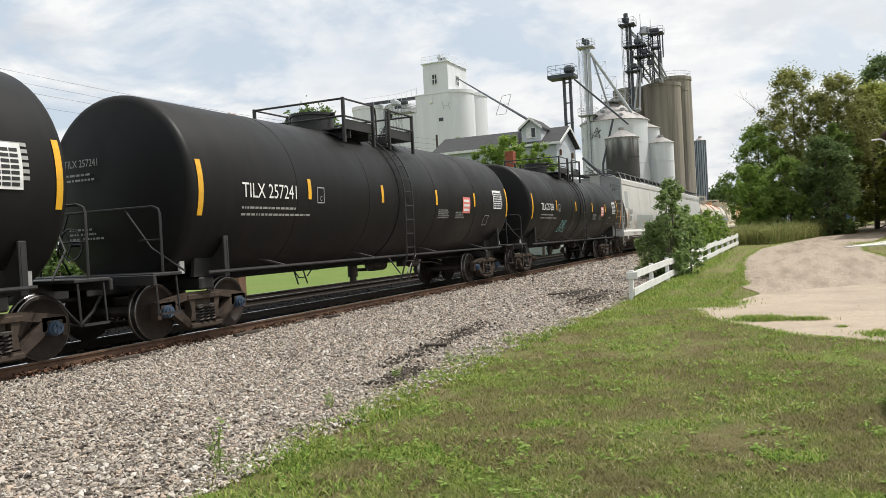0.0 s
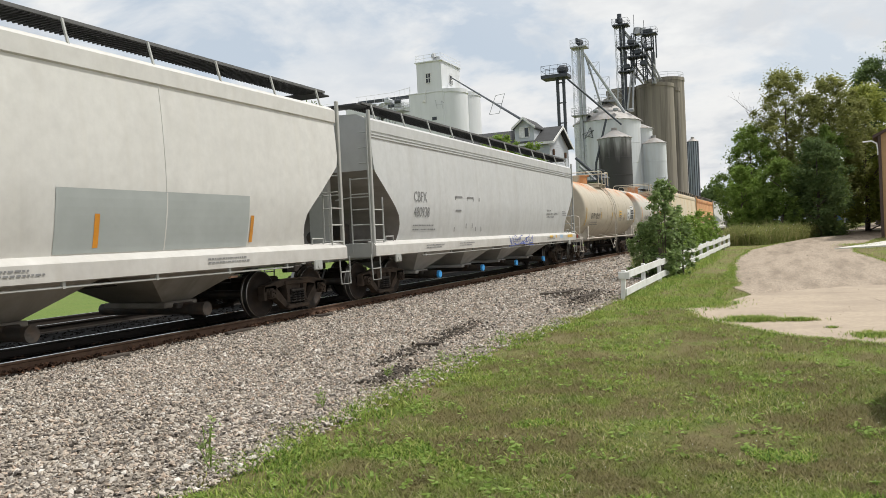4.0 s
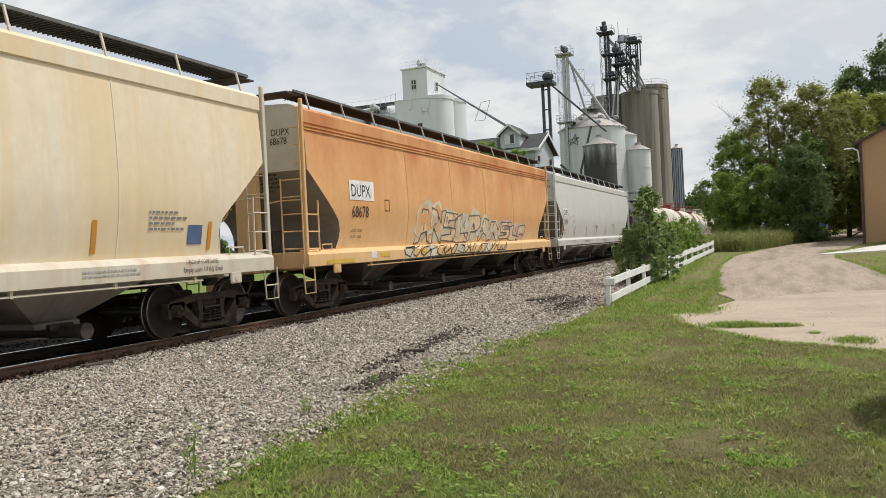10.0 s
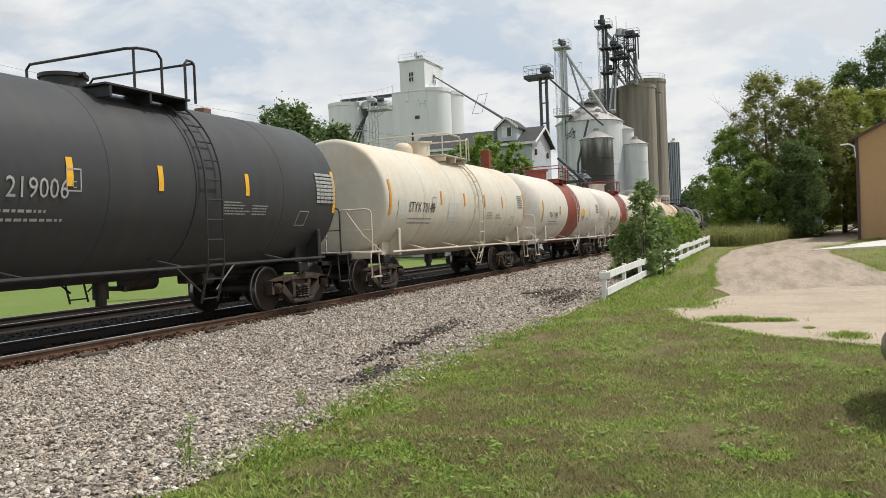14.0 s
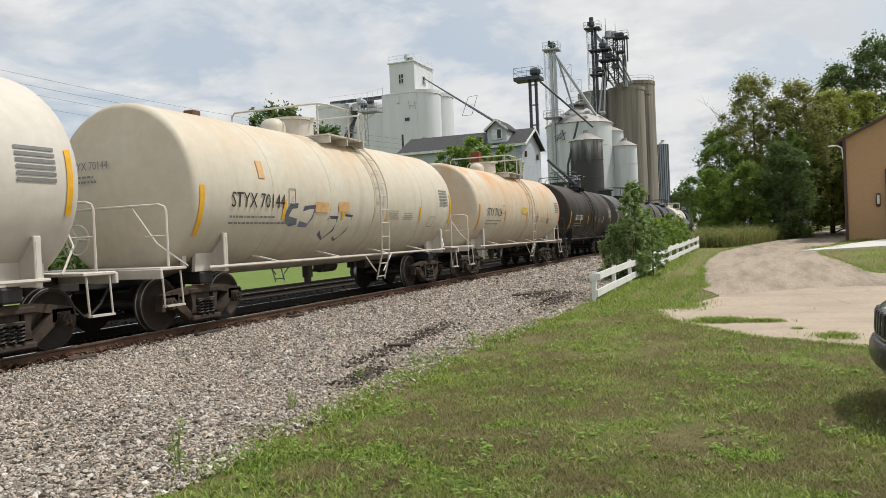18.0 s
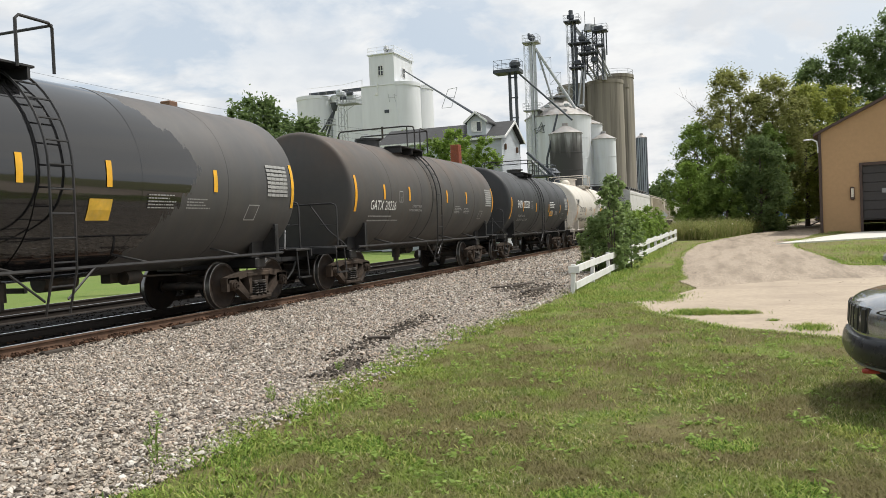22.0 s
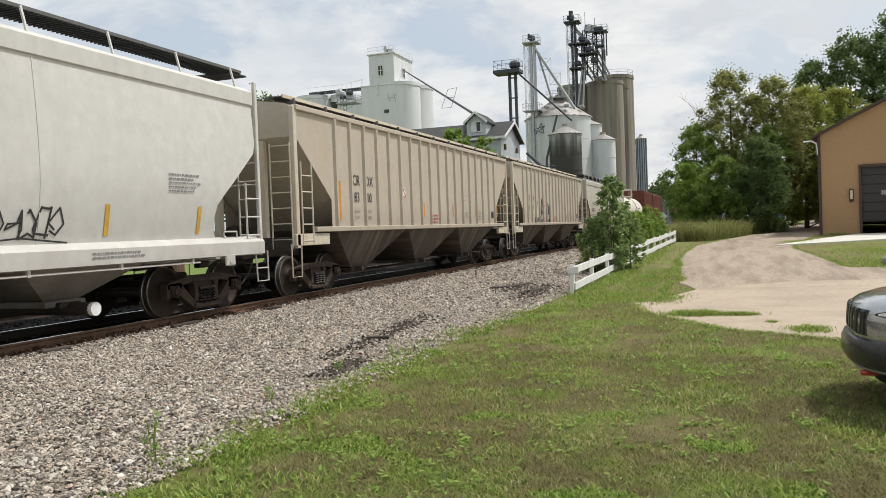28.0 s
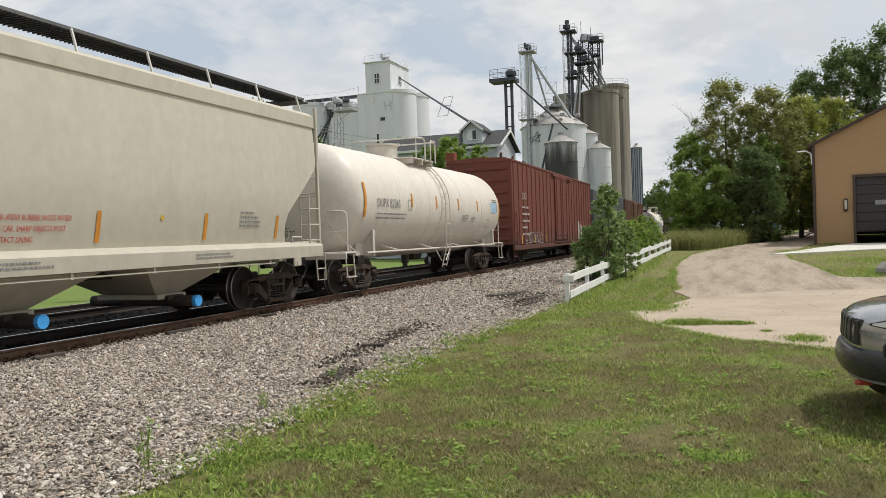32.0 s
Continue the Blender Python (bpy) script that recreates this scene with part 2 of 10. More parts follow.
RAILSIDE = mat("rusty rail web", (0.15, 0.092, 0.063), 0.85, 0.1, 0.3, 5, 0.3, spec=0.2, dirt=(0.075, 0.048, 0.034), dirt_amt=0.6, dirt_scale=2)
RAILTOP = mat("polished rail head", (0.62, 0.61, 0.60), 0.22, 1.0, 0.1, 6)
TIE = mat("creosoted tie wood", (0.055, 0.043, 0.034), 0.92, 0, 0.4, 3, 0.5, dirt=(0.13, 0.11, 0.09), dirt_amt=0.6, stretch=(0.3, 3, 3), rnd=True)
YELLOW = mat("yellow reflective sheet", (0.80, 0.42, 0.02), 0.45, 0, 0.12, 6, dirt=(0.45, 0.25, 0.06), dirt_amt=0.4, rnd=True)
ORANGE = mat("orange reflective sheet", (0.62, 0.25, 0.02), 0.5, 0, 0.15, 6, dirt=(0.40, 0.2, 0.06), dirt_amt=0.5, rnd=True)
INK_BLACK = mat("black stencil paint", (0.022, 0.022, 0.024), 0.6)
INK_WHITE = mat("white stencil paint", (0.72, 0.72, 0.70), 0.6)
INK_GREY = mat("faded stencil paint", (0.20, 0.20, 0.20), 0.7)
INK_DIM = mat("dusty white stencil paint", (0.33, 0.33, 0.32), 0.7)
INK_RED = mat("red stencil paint", (0.50, 0.05, 0.045), 0.6)
PANEL_WHITE = mat("white decal", (0.75, 0.75, 0.74), 0.5, dirt=(0.5, 0.46, 0.4), dirt_amt=0.4)
PANEL_YELLOW = mat("yellow decal", (0.70, 0.43, 0.05), 0.5, dirt=(0.55, 0.40, 0.16), dirt_amt=0.5, dirt_scale=5)
PANEL_PINK = mat("faded red decal", (0.72, 0.20, 0.17), 0.5)
BLUE_CAP = mat("bright blue plastic cap", (0.05, 0.33, 0.75), 0.4)
WHITE_CAP = mat("white plastic cap", (0.8, 0.8, 0.78), 0.4)

# ------------------------------------------------------------------ mesh helpers
class Shape:
    """Collects solids into one mesh."""

    def __init__(self):
        self.v, self.f, self.m = [], [], []

    def add(self, verts, faces, m=0):
        o = len(self.v)
        self.v.extend(tuple(p) for p in verts)
        self.f.extend(tuple(i + o for i in f) for f in faces)
        self.m.extend([m] * len(faces))
        return self

    def box(self, c, s, m=0, rot=None, b=0.0):
        """Box of size s at c; b cuts its edges."""
        hx, hy, hz = s[0] / 2, s[1] / 2, s[2] / 2
        b = min(b, hx * 0.8, hy * 0.8, hz * 0.8)
        if b <= 0:
            vs = [Vector((x * hx, y * hy, z * hz)) for z in (-1, 1) for y in (-1, 1) for x in (-1, 1)]
            fs = [(0, 2, 3, 1), (4, 5, 7, 6), (0, 1, 5, 4), (2, 6, 7, 3), (0, 4, 6, 2), (1, 3, 7, 5)]
        else:
            vs, idx = [], {}
            for sx in (-1, 1):
                for sy in (-1, 1):
                    for sz in (-1, 1):
                        for k in range(3):
                            p = [sx * (hx - b), sy * (hy - b), sz * (hz - b)]
                            p[k] = (sx * hx, sy * hy, sz * hz)[k]
                            idx[(sx, sy, sz, k)] = len(vs)
                            vs.append(Vector(p))
            fs = []
            for k in range(3):
                i, j = [(1, 2), (2, 0), (0, 1)][k]
                for sg in (-1, 1):
                    q = []
                    for a, c2 in ((-1, -1), (1, -1), (1, 1), (-1, 1)):
                        key = [0, 0, 0]
                        key[k], key[i], key[j] = sg, a, c2
                        q.append(idx[(*key, k)])
                    fs.append(tuple(q) if sg > 0 else tuple(q[::-1]))
                for a in (-1, 1):
                    for c2 in (-1, 1):
                        lo, hi = [0, 0, 0], [0, 0, 0]
                        lo[k], hi[k] = -1, 1
                        lo[i] = hi[i] = a
                        lo[j] = hi[j] = c2
                        q = (idx[(*lo, i)], idx[(*hi, i)], idx[(*hi, j)], idx[(*lo, j)])
                        fs.append(q if a * c2 > 0 else q[::-1])
            for sx in (-1, 1):
                for sy in (-1, 1):
                    for sz in (-1, 1):
                        q = (idx[(sx, sy, sz, 0)], idx[(sx, sy, sz, 1)], idx[(sx, sy, sz, 2)])
                        fs.append(q if sx * sy * sz > 0 else q[::-1])
        r = rot if rot is not None else Matrix.Identity(3)
        c = Vector(c)
        return self.add([r @ p + c for p in vs], fs, m)

    def cyl(self, p0, p1, r, n=12, r2=None, caps=True, m=0):
        p0, p1 = Vector(p0), Vector(p1)
        r2 = r if r2 is None else r2
        d = (p1 - p0).normalized()
        a = d.orthogonal().normalized()
        e = d.cross(a)
        vs = []
        for p, q in ((p0, r), (p1, r2)):
            for i in range(n):
                t = 2 * math.pi * i / n
                vs.append(p + (a * math.cos(t) + e * math.sin(t)) * q)
        fs = [(i, (i + 1) % n, n + (i + 1) % n, n + i) for i in range(n)]
        if caps:
            fs += [tuple(range(n))[::-1], tuple(range(n, 2 * n))]
        return self.add(vs, fs, m)

    def tube(self, pts, r, n=6, m=0, closed=False):
        pts = [Vector(p) for p in pts]
        k = len(pts)
        rings = []
        ref = None
        for i, p in enumerate(pts):
            if closed:
                d = (pts[(i + 1) % k] - pts[i - 1]).normalized()
            else:
                d = (pts[min(i + 1, k - 1)] - pts[max(i - 1, 0)]).normalized()
            if ref is None:
                ref = d.orthogonal().normalized()
            ref = (ref - d * ref.dot(d))
            ref = ref.normalized() if ref.length > 1e-6 else d.orthogonal().normalized()
            e = d.cross(ref)
            rings.append([p + (ref * math.cos(2 * math.pi * j / n) + e * math.sin(2 * math.pi * j / n)) * r for j in range(n)])
        return self.loft(rings, m, loop=closed)

    def loft(self, rings, m=0, caps=True, loop=False, open_ring=False):
        n = len(rings[0])
        vs = [p for r in rings for p in r]
        fs = []
        k = len(rings)
        for i in range(k if loop else k - 1):
            a, b = i * n, ((i + 1) % k) * n
            for j in range(n - 1 if open_ring else n):
                fs.append((a + j, a + (j + 1) % n, b + (j + 1) % n, b + j))
        if caps and not loop and not open_ring:
            fs += [tuple(range(n))[::-1], tuple(range((k - 1) * n, k * n))]
        return self.add(vs, fs, m)

    def prism(self, poly, a0, a1, axis='x', m=0):
        """Extrudes a 2D outline along an axis. For 'x' the outline is (y, z), for 'y' (x, z), for 'z' (x, y)."""
        def at(p, a):
            return {'x': (a, p[0], p[1]), 'y': (p[0], a, p[1]), 'z': (p[0], p[1], a)}[axis]
        return self.loft([[at(p, a0) for p in poly], [at(p, a1) for p in poly]], m)

    def mesh(self, name, smooth=35):
        me = bpy.data.meshes.new(name)
        me.from_pydata(self.v, [], self.f)
        if any(self.m):
            me.polygons.foreach_set("material_index", self.m)
        bm = bmesh.new()
        bm.from_mesh(me)
        bmesh.ops.recalc_face_normals(bm, faces=bm.faces)
        bm.to_mesh(me)
        bm.free()
        if smooth:
            me.polygons.foreach_set("use_smooth", [True] * len(me.polygons))
            me.set_sharp_from_angle(angle=radians(smooth))
        me.update()
        return me


KEPT = {}


def kept(key, build):
    """A mesh that alike pieces share."""
    if key not in KEPT:
        KEPT[key] = build().mesh(key if isinstance(key, str) else key[0])
    return KEPT[key]


def part(name, shape, material, parent=None, label="", loc=None, rz=0.0):
    """Links a shape or a shared mesh as one object under its thing or part."""
    me = shape.mesh(name) if isinstance(shape, Shape) else shape
    mats_ = material if isinstance(material, (list, tuple)) else [material]
    while len(me.materials) < len(mats_):
        me.materials.append(None)
    ob = new(name, me)
    for slot, m_ in zip(ob.material_slots, mats_):
        slot.link = 'OBJECT'
        slot.material = m_
    if parent is not None:
        ob.parent = parent
    if loc is not None:
        ob.location = loc
    if rz:
        ob.rotation_euler = (0, 0, rz)
    if label:
        tagged(ob, label)
    return ob


def thing(name, loc, label, category, group="", kind=""):
    ob = new(name)
    ob.empty_display_size = 0.3
    ob.location = loc
    return tagged(ob, label, category, group, kind)


def letters(text, size, stretch=1.0, spacing=1.0, align='LEFT'):
    """Flat outlines of a line of writing, as points (u, v) and faces."""
    cu = bpy.data.curves.new("writing", 'FONT')
    cu.body, cu.size, cu.space_character, cu.align_x = text, size * 1.38, spacing, align
    cu.resolution_u = 2
    ob = bpy.data.objects.new("writing", cu)
    me = bpy.data.meshes.new_from_object(ob)
    vs = [(v.co.x * stretch, v.co.y) for v in me.vertices]
    fs = [tuple(p.vertices) for p in me.polygons]
    bpy.data.objects.remove(ob)
    bpy.data.meshes.remove(me)
    bpy.data.curves.remove(cu)
    return vs, fs


def marking(name, items, surface, material, parent, label=""):
    """Paint on a curved or flat side: items are (kind, ...) in the side's own (along, height) metres; surface maps them to space."""
    if len(items) > 1 and name in ("paint_patch", "sill_decal", "old_decal", "clean_panel", "mural_base", "mural_fill", "sprayed_lower"):
        for it in items[1:]:
            marking(name, [it], surface, material, parent, label)
        items = items[:1]
    s = Shape()
    for it in items:
        if it[0] == 'text':
            _, txt, u, v, size = it[:5]
            st = it[5] if len(it) > 5 else 0.85
            vs, fs = letters(txt, size, st)
            s.add([surface(u + a, v + b) for a, b in vs], fs)
        elif it[0] == 'bar':
            _, u, v, w, h = it
            nv = max(1, int(h / 0.12))
            nu = max(1, int(w / 0.6))
            pts = [surface(u + w * i / nu, v + h * j / nv) for j in range(nv + 1) for i in range(nu + 1)]
            fs = [(j * (nu + 1) + i, j * (nu + 1) + i + 1, (j + 1) * (nu + 1) + i + 1, (j + 1) * (nu + 1) + i) for j in range(nv) for i in range(nu)]
            s.add(pts, fs)
        elif it[0] == 'line':
            _, pts, w = it
            for (a, b), (c, d) in zip(pts[:-1], pts[1:]):
                L_ = math.hypot(c - a, d - b) or 1e-6
                nx, ny = -(d - b) / L_ * w / 2, (c - a) / L_ * w / 2
                ex, ey = (c - a) / L_ * w * 0.3, (d - b) / L_ * w * 0.3
                s.add([surface(a - ex + nx, b - ey + ny), surface(a - ex - nx, b - ey - ny), surface(c + ex - nx, d + ey - ny), surface(c + ex + nx, d + ey + ny)], [(0, 1, 2, 3)])
        elif it[0] == 'poly':
            _, pts = it
            s.add([surface(a, b) for a, b in pts], [tuple(range(len(pts)))])
    me = s.mesh(name, 0)
    ob = part(name, me, material, parent, label)
    if len(items) > 2:
        tagged(ob, kind="stuff")
    return ob


def layer(key):
    """Coats of paint lie one over another: patches, then boards and decals, then writing."""
    if any(w in key for w in ("writing", "data_table", "outline", "mark_", "_mark", "number")) and key != "mark_board":
        return 0.006
    if any(w in key for w in ("board", "decal", "sheet", "fill", "tag", "plate_box", "weights", "lettering")):
        return 0.003
    return 0.0


def text_lines(u, v, w, lines, h=0.045, gap=1.75, rng=None):
    """Rows of small writing that cannot be read: broken bars."""
    rng = rng or random.Random(int(u * 100) + lines)
    out = []
    for i in range(lines):
        x = u
        end = u + w * rng.uniform(0.62, 1.0)
        while x < end:
            k = rng.uniform(0.04, 0.15) * max(0.5, h / 0.06)
            out.append(('bar', x, v - i * h * gap, min(k, end - x + 0.02), h * 0.72))
            x += k + h * 0.55
    return out


# ------------------------------------------------------------------ train: running gear
WR = 0.457          # wheel radius
XT, ZR = -10.39, 0.27   # track centre and rail top


def wheel_mesh():
    s = Shape()
    n = 28
    # profile across the wheel: x outwards from the back of the flange, radius
    prof = [(-0.07, 0.10), (-0.07, 0.36), (-0.072, 0.476), (-0.05, 0.486), (-0.036, 0.472), (-0.028, WR + 0.003), (0.062, WR - 0.004), (0.068, WR - 0.014), (0.068, 0.40),
            (0.05, 0.378), (0.012, 0.33), (-0.002, 0.21), (0.03, 0.15), (0.075, 0.125), (0.075, 0.02)]
    rings = [[(x, r * math.cos(2 * math.pi * i / n), r * math.sin(2 * math.pi * i / n)) for i in range(n)] for x, r in prof]
    for k in range(len(rings) - 1):
        m = 1 if 4 <= k <= 6 else 0
        s.loft(rings[k:k + 2], m, caps=False)
    s.add(rings[-1], [tuple(range(n))])
    return s


def merge_mesh(s, name):
    me = s.mesh(name)
    bm = bmesh.new()
    bm.from_mesh(me)
    bmesh.ops.remove_doubles(bm, verts=bm.verts, dist=1e-4)
    bmesh.ops.recalc_face_normals(bm, faces=bm.faces)
    bm.to_mesh(me)
    bm.free()
    me.polygons.foreach_set("use_smooth", [True] * len(me.polygons))
    me.set_sharp_from_angle(angle=radians(35))
    return me


WHEEL_MESH = merge_mesh(wheel_mesh(), "wheel")
AXLE_MESH = Shape().cyl((-1.02, 0, 0), (1.02, 0, 0), 0.085, 12).cyl((-0.72, 0, 0), (-0.62, 0, 0), 0.12, 12).cyl((0.62, 0, 0), (0.72, 0, 0), 0.12, 12).mesh("axle")


def cap_mesh():
    s = Shape().cyl((0.90, 0, 0), (1.10, 0, 0), 0.105, 16).cyl((1.10, 0, 0), (1.145, 0, 0), 0.085, 16)
    for i in range(3):
        a = 2 * math.pi * i / 3
        s.cyl((1.14, 0.045 * math.cos(a), 0.045 * math.sin(a)), (1.17, 0.045 * math.cos(a), 0.045 * math.sin(a)), 0.02, 6)
    return s


CAP_MESH = cap_mesh().mesh("bearing_cap")


def side_frame_mesh():
    """Cast side frame in the plane x = 0, 0.12 thick, built as a lattice of chunky members."""
    s = Shape()
    w = 0.15

    def bar(pts, th=w):
        s.prism(pts, -th / 2, th / 2, 'x')
    # top chord, arched
    bar([(-1.08, 0.50), (-1.06, 0.62), (-0.78, 0.67), (-0.42, 0.72), (0.42, 0.72), (0.78, 0.67), (1.06, 0.62), (1.08, 0.50), (0.76, 0.545), (0.42, 0.60), (-0.42, 0.60), (-0.76, 0.545)])
    # pedestals over the bearings
    for k in (-1, 1):
        bar([(k * 1.10, 0.34), (k * 1.10, 0.60), (k * 0.70, 0.61), (k * 0.70, 0.42), (k * 0.78, 0.42), (k * 0.78, 0.565), (k * 1.02, 0.565), (k * 1.02, 0.34)])
        # diagonal tension member
        bar([(k * 0.80, 0.52), (k * 0.72, 0.36), (k * 0.36, 0.11), (k * 0.24, 0.11), (k * 0.24, 0.24), (k * 0.34, 0.24), (k * 0.62, 0.50), (k * 0.70, 0.58)])
        # column
        bar([(k * 0.24, 0.22), (k * 0.24, 0.62), (k * 0.38, 0.62), (k * 0.33, 0.42), (k * 0.36, 0.22)])
    # spring seat
    s.box((0, 0, 0.155), (0.26, 0.78, 0.09), b=0.02)
    s.box((0, 0, 0.64), (0.20, 0.84, 0.10), b=0.02)
    return s


SIDE_MESH = side_frame_mesh().mesh("side_frame")


def spring_mesh():
    s = Shape()
    pts = []
    for i in range(5 * 8 + 1):
        a = 2 * math.pi * i / 8
        pts.append((0.062 * math.cos(a), 0.062 * math.sin(a), 0.20 + 0.25 * i / 40))
    s.tube(pts, 0.017, 3)
    return s


SPRING_MESH = spring_mesh().mesh("spring")
SEAT_MESH = Shape().box((0.0, 0, 0.475), (0.24, 0.46, 0.05), b=0.01).mesh("spring_seat")
BOLSTER_MESH = Shape().box((0, 0, 0.56), (2.05, 0.42, 0.20), b=0.03).box((0, 0, 0.70), (0.9, 0.5, 0.12), b=0.03).box((0, 0.52, 0.44), (1.5, 0.08, 0.16), b=0.01).box((0, -0.52, 0.44), (1.5, 0.08, 0.16), b=0.01).mesh("truck")
AXLES = {}          # car -> list of (axle, y)


def running_gear(car, half, cap_mat=None):
    """Two trucks with their wheelsets, at +-half from the car's centre."""
    AXLES[car.name] = []
    for y in (-half, half):
        truck = part("truck", BOLSTER_MESH, TRUCK, car, loc=(0, y, 0))
        for k in (-1, 1):
            part("side_frame", SIDE_MESH, TRUCK, truck, loc=(k * 0.99, 0, 0))
            part("spring_seat", SEAT_MESH, STEEL, truck, loc=(k * 0.99, 0, 0))
            for cy in (-0.15, 0.0, 0.15):
                part("spring", SPRING_MESH, STEEL, truck, loc=(k * 1.07, cy, 0))
        for d in (-0.889, 0.889):
            axle = part("wheelset", AXLE_MESH, STEEL, car, loc=(0, y + d, WR))
            for k in (-1, 1):
                part("wheel", WHEEL_MESH, [WHEEL, TREAD], axle, loc=(k * 0.76, 0, 0), rz=0 if k > 0 else math.pi)
                part("bearing_cap", CAP_MESH, cap_mat or TRUCK, axle, rz=0 if k > 0 else math.pi)
            AXLES[car.name].append((axle, y + d))


def coupler(car, y, sgn):
    s = Shape().box((0, y - sgn * 0.25, 0.86), (0.14, 0.7, 0.15), b=0.02)
    s.box((0.03 * sgn, y + sgn * 0.16, 0.86), (0.30, 0.24, 0.28), b=0.05)
    s.box((-0.12 * sgn, y + sgn * 0.32, 0.86), (0.10, 0.16, 0.27), b=0.03)
    part("coupler", s, STEEL, car)
    h = Shape().tube([(0.35, y - sgn * 0.1, 0.78), (0.36, y + sgn * 0.08, 0.55), (0.33, y + sgn * 0.3, 0.36), (0.25, y + sgn * 0.52, 0.42)], 0.025, 6)
    part("air_hose", h, RUBBER, car)


def brake_gear(car, y0):
    s = Shape().cyl((-0.25, y0 - 0.35, 0.80), (-0.25, y0 + 0.35, 0.80), 0.17, 14)
    part("air_reservoir", s, STEEL, car)
    s = Shape().cyl((0.35, y0 + 0.9, 0.78), (0.35, y0 + 1.25, 0.78), 0.13, 12).box((0.1, y0 + 0.9, 0.80), (0.25, 0.3, 0.22), b=0.02)
    s.tube([(0.35, y0 + 1.2, 0.78), (0.3, y0 + 2.4, 0.74), (0.2, y0 + 3.4, 0.62)], 0.02, 5)
    part("brake_cylinder", s, STEEL, car)


def ladder(x, y, z0, z1, width=0.42, rung=0.33, r=0.014, lean=None):
    """Straight side ladder facing x. lean(z) gives x at a height."""
    s = Shape()
    at = lean or (lambda z: x)
    n = max(2, int((z1 - z0) / 0.2))
    for k in (-1, 1):
        s.tube([(at(z0 + (z1 - z0) * i / n), y + k * width / 2, z0 + (z1 - z0) * i / n) for i in range(n + 1)], r * 1.25, 5)
    z = z0 + 0.06
    while z < z1 - 0.02:
        s.cyl((at(z), y - width / 2, z), (at(z), y + width / 2, z), r, 5)
        z += rung
    return s


# ------------------------------------------------------------------ train: tank cars
def hoops(s, x, y1, zt, zr_, pm, car, rails=None):
    """Bent pipe railing before the ladder's opening, and the narrow one behind it, each running across the tank."""
    lad = y1 + 0.02
    c, h, g0, g1 = rails or (lad - 1.25, lad - 0.72, lad - 0.22, lad + 0.22)
    s.tube([(-1.22, c, zt - 0.12), (-1.22, c, zr_ - 0.08), (-1.14, c, zr_), (0.98, c, zr_), (1.15, c + 0.07, zr_), (1.22, c + 0.22, zr_), (1.22, h - 0.10, zr_), (1.22, h, zr_ - 0.10), (1.22, h, zt - 0.12)], 0.024, 6)
    s.cyl((1.10, c + 0.04, zt - 0.12), (1.10, c + 0.04, zr_), 0.022, 6)
    part("platform_railing", s, pm, car)
    s = Shape()
    s.tube([(1.22, g0, zt - 0.14), (1.22, g0, zr_ - 0.06), (1.22, g0 + 0.06, zr_), (1.22, g1 - 0.06, zr_), (1.22, g1, zr_ - 0.06), (1.22, g1, zt - 0.14)], 0.024, 6)
    s.tube([(1.22, g1, zr_ - 0.02), (-1.12, g1, zr_ - 0.02), (-1.22, g1, zr_ - 0.12), (-1.22, g1, zt - 0.12)], 0.022, 6)
    part("platform_gate", s, pm, car)


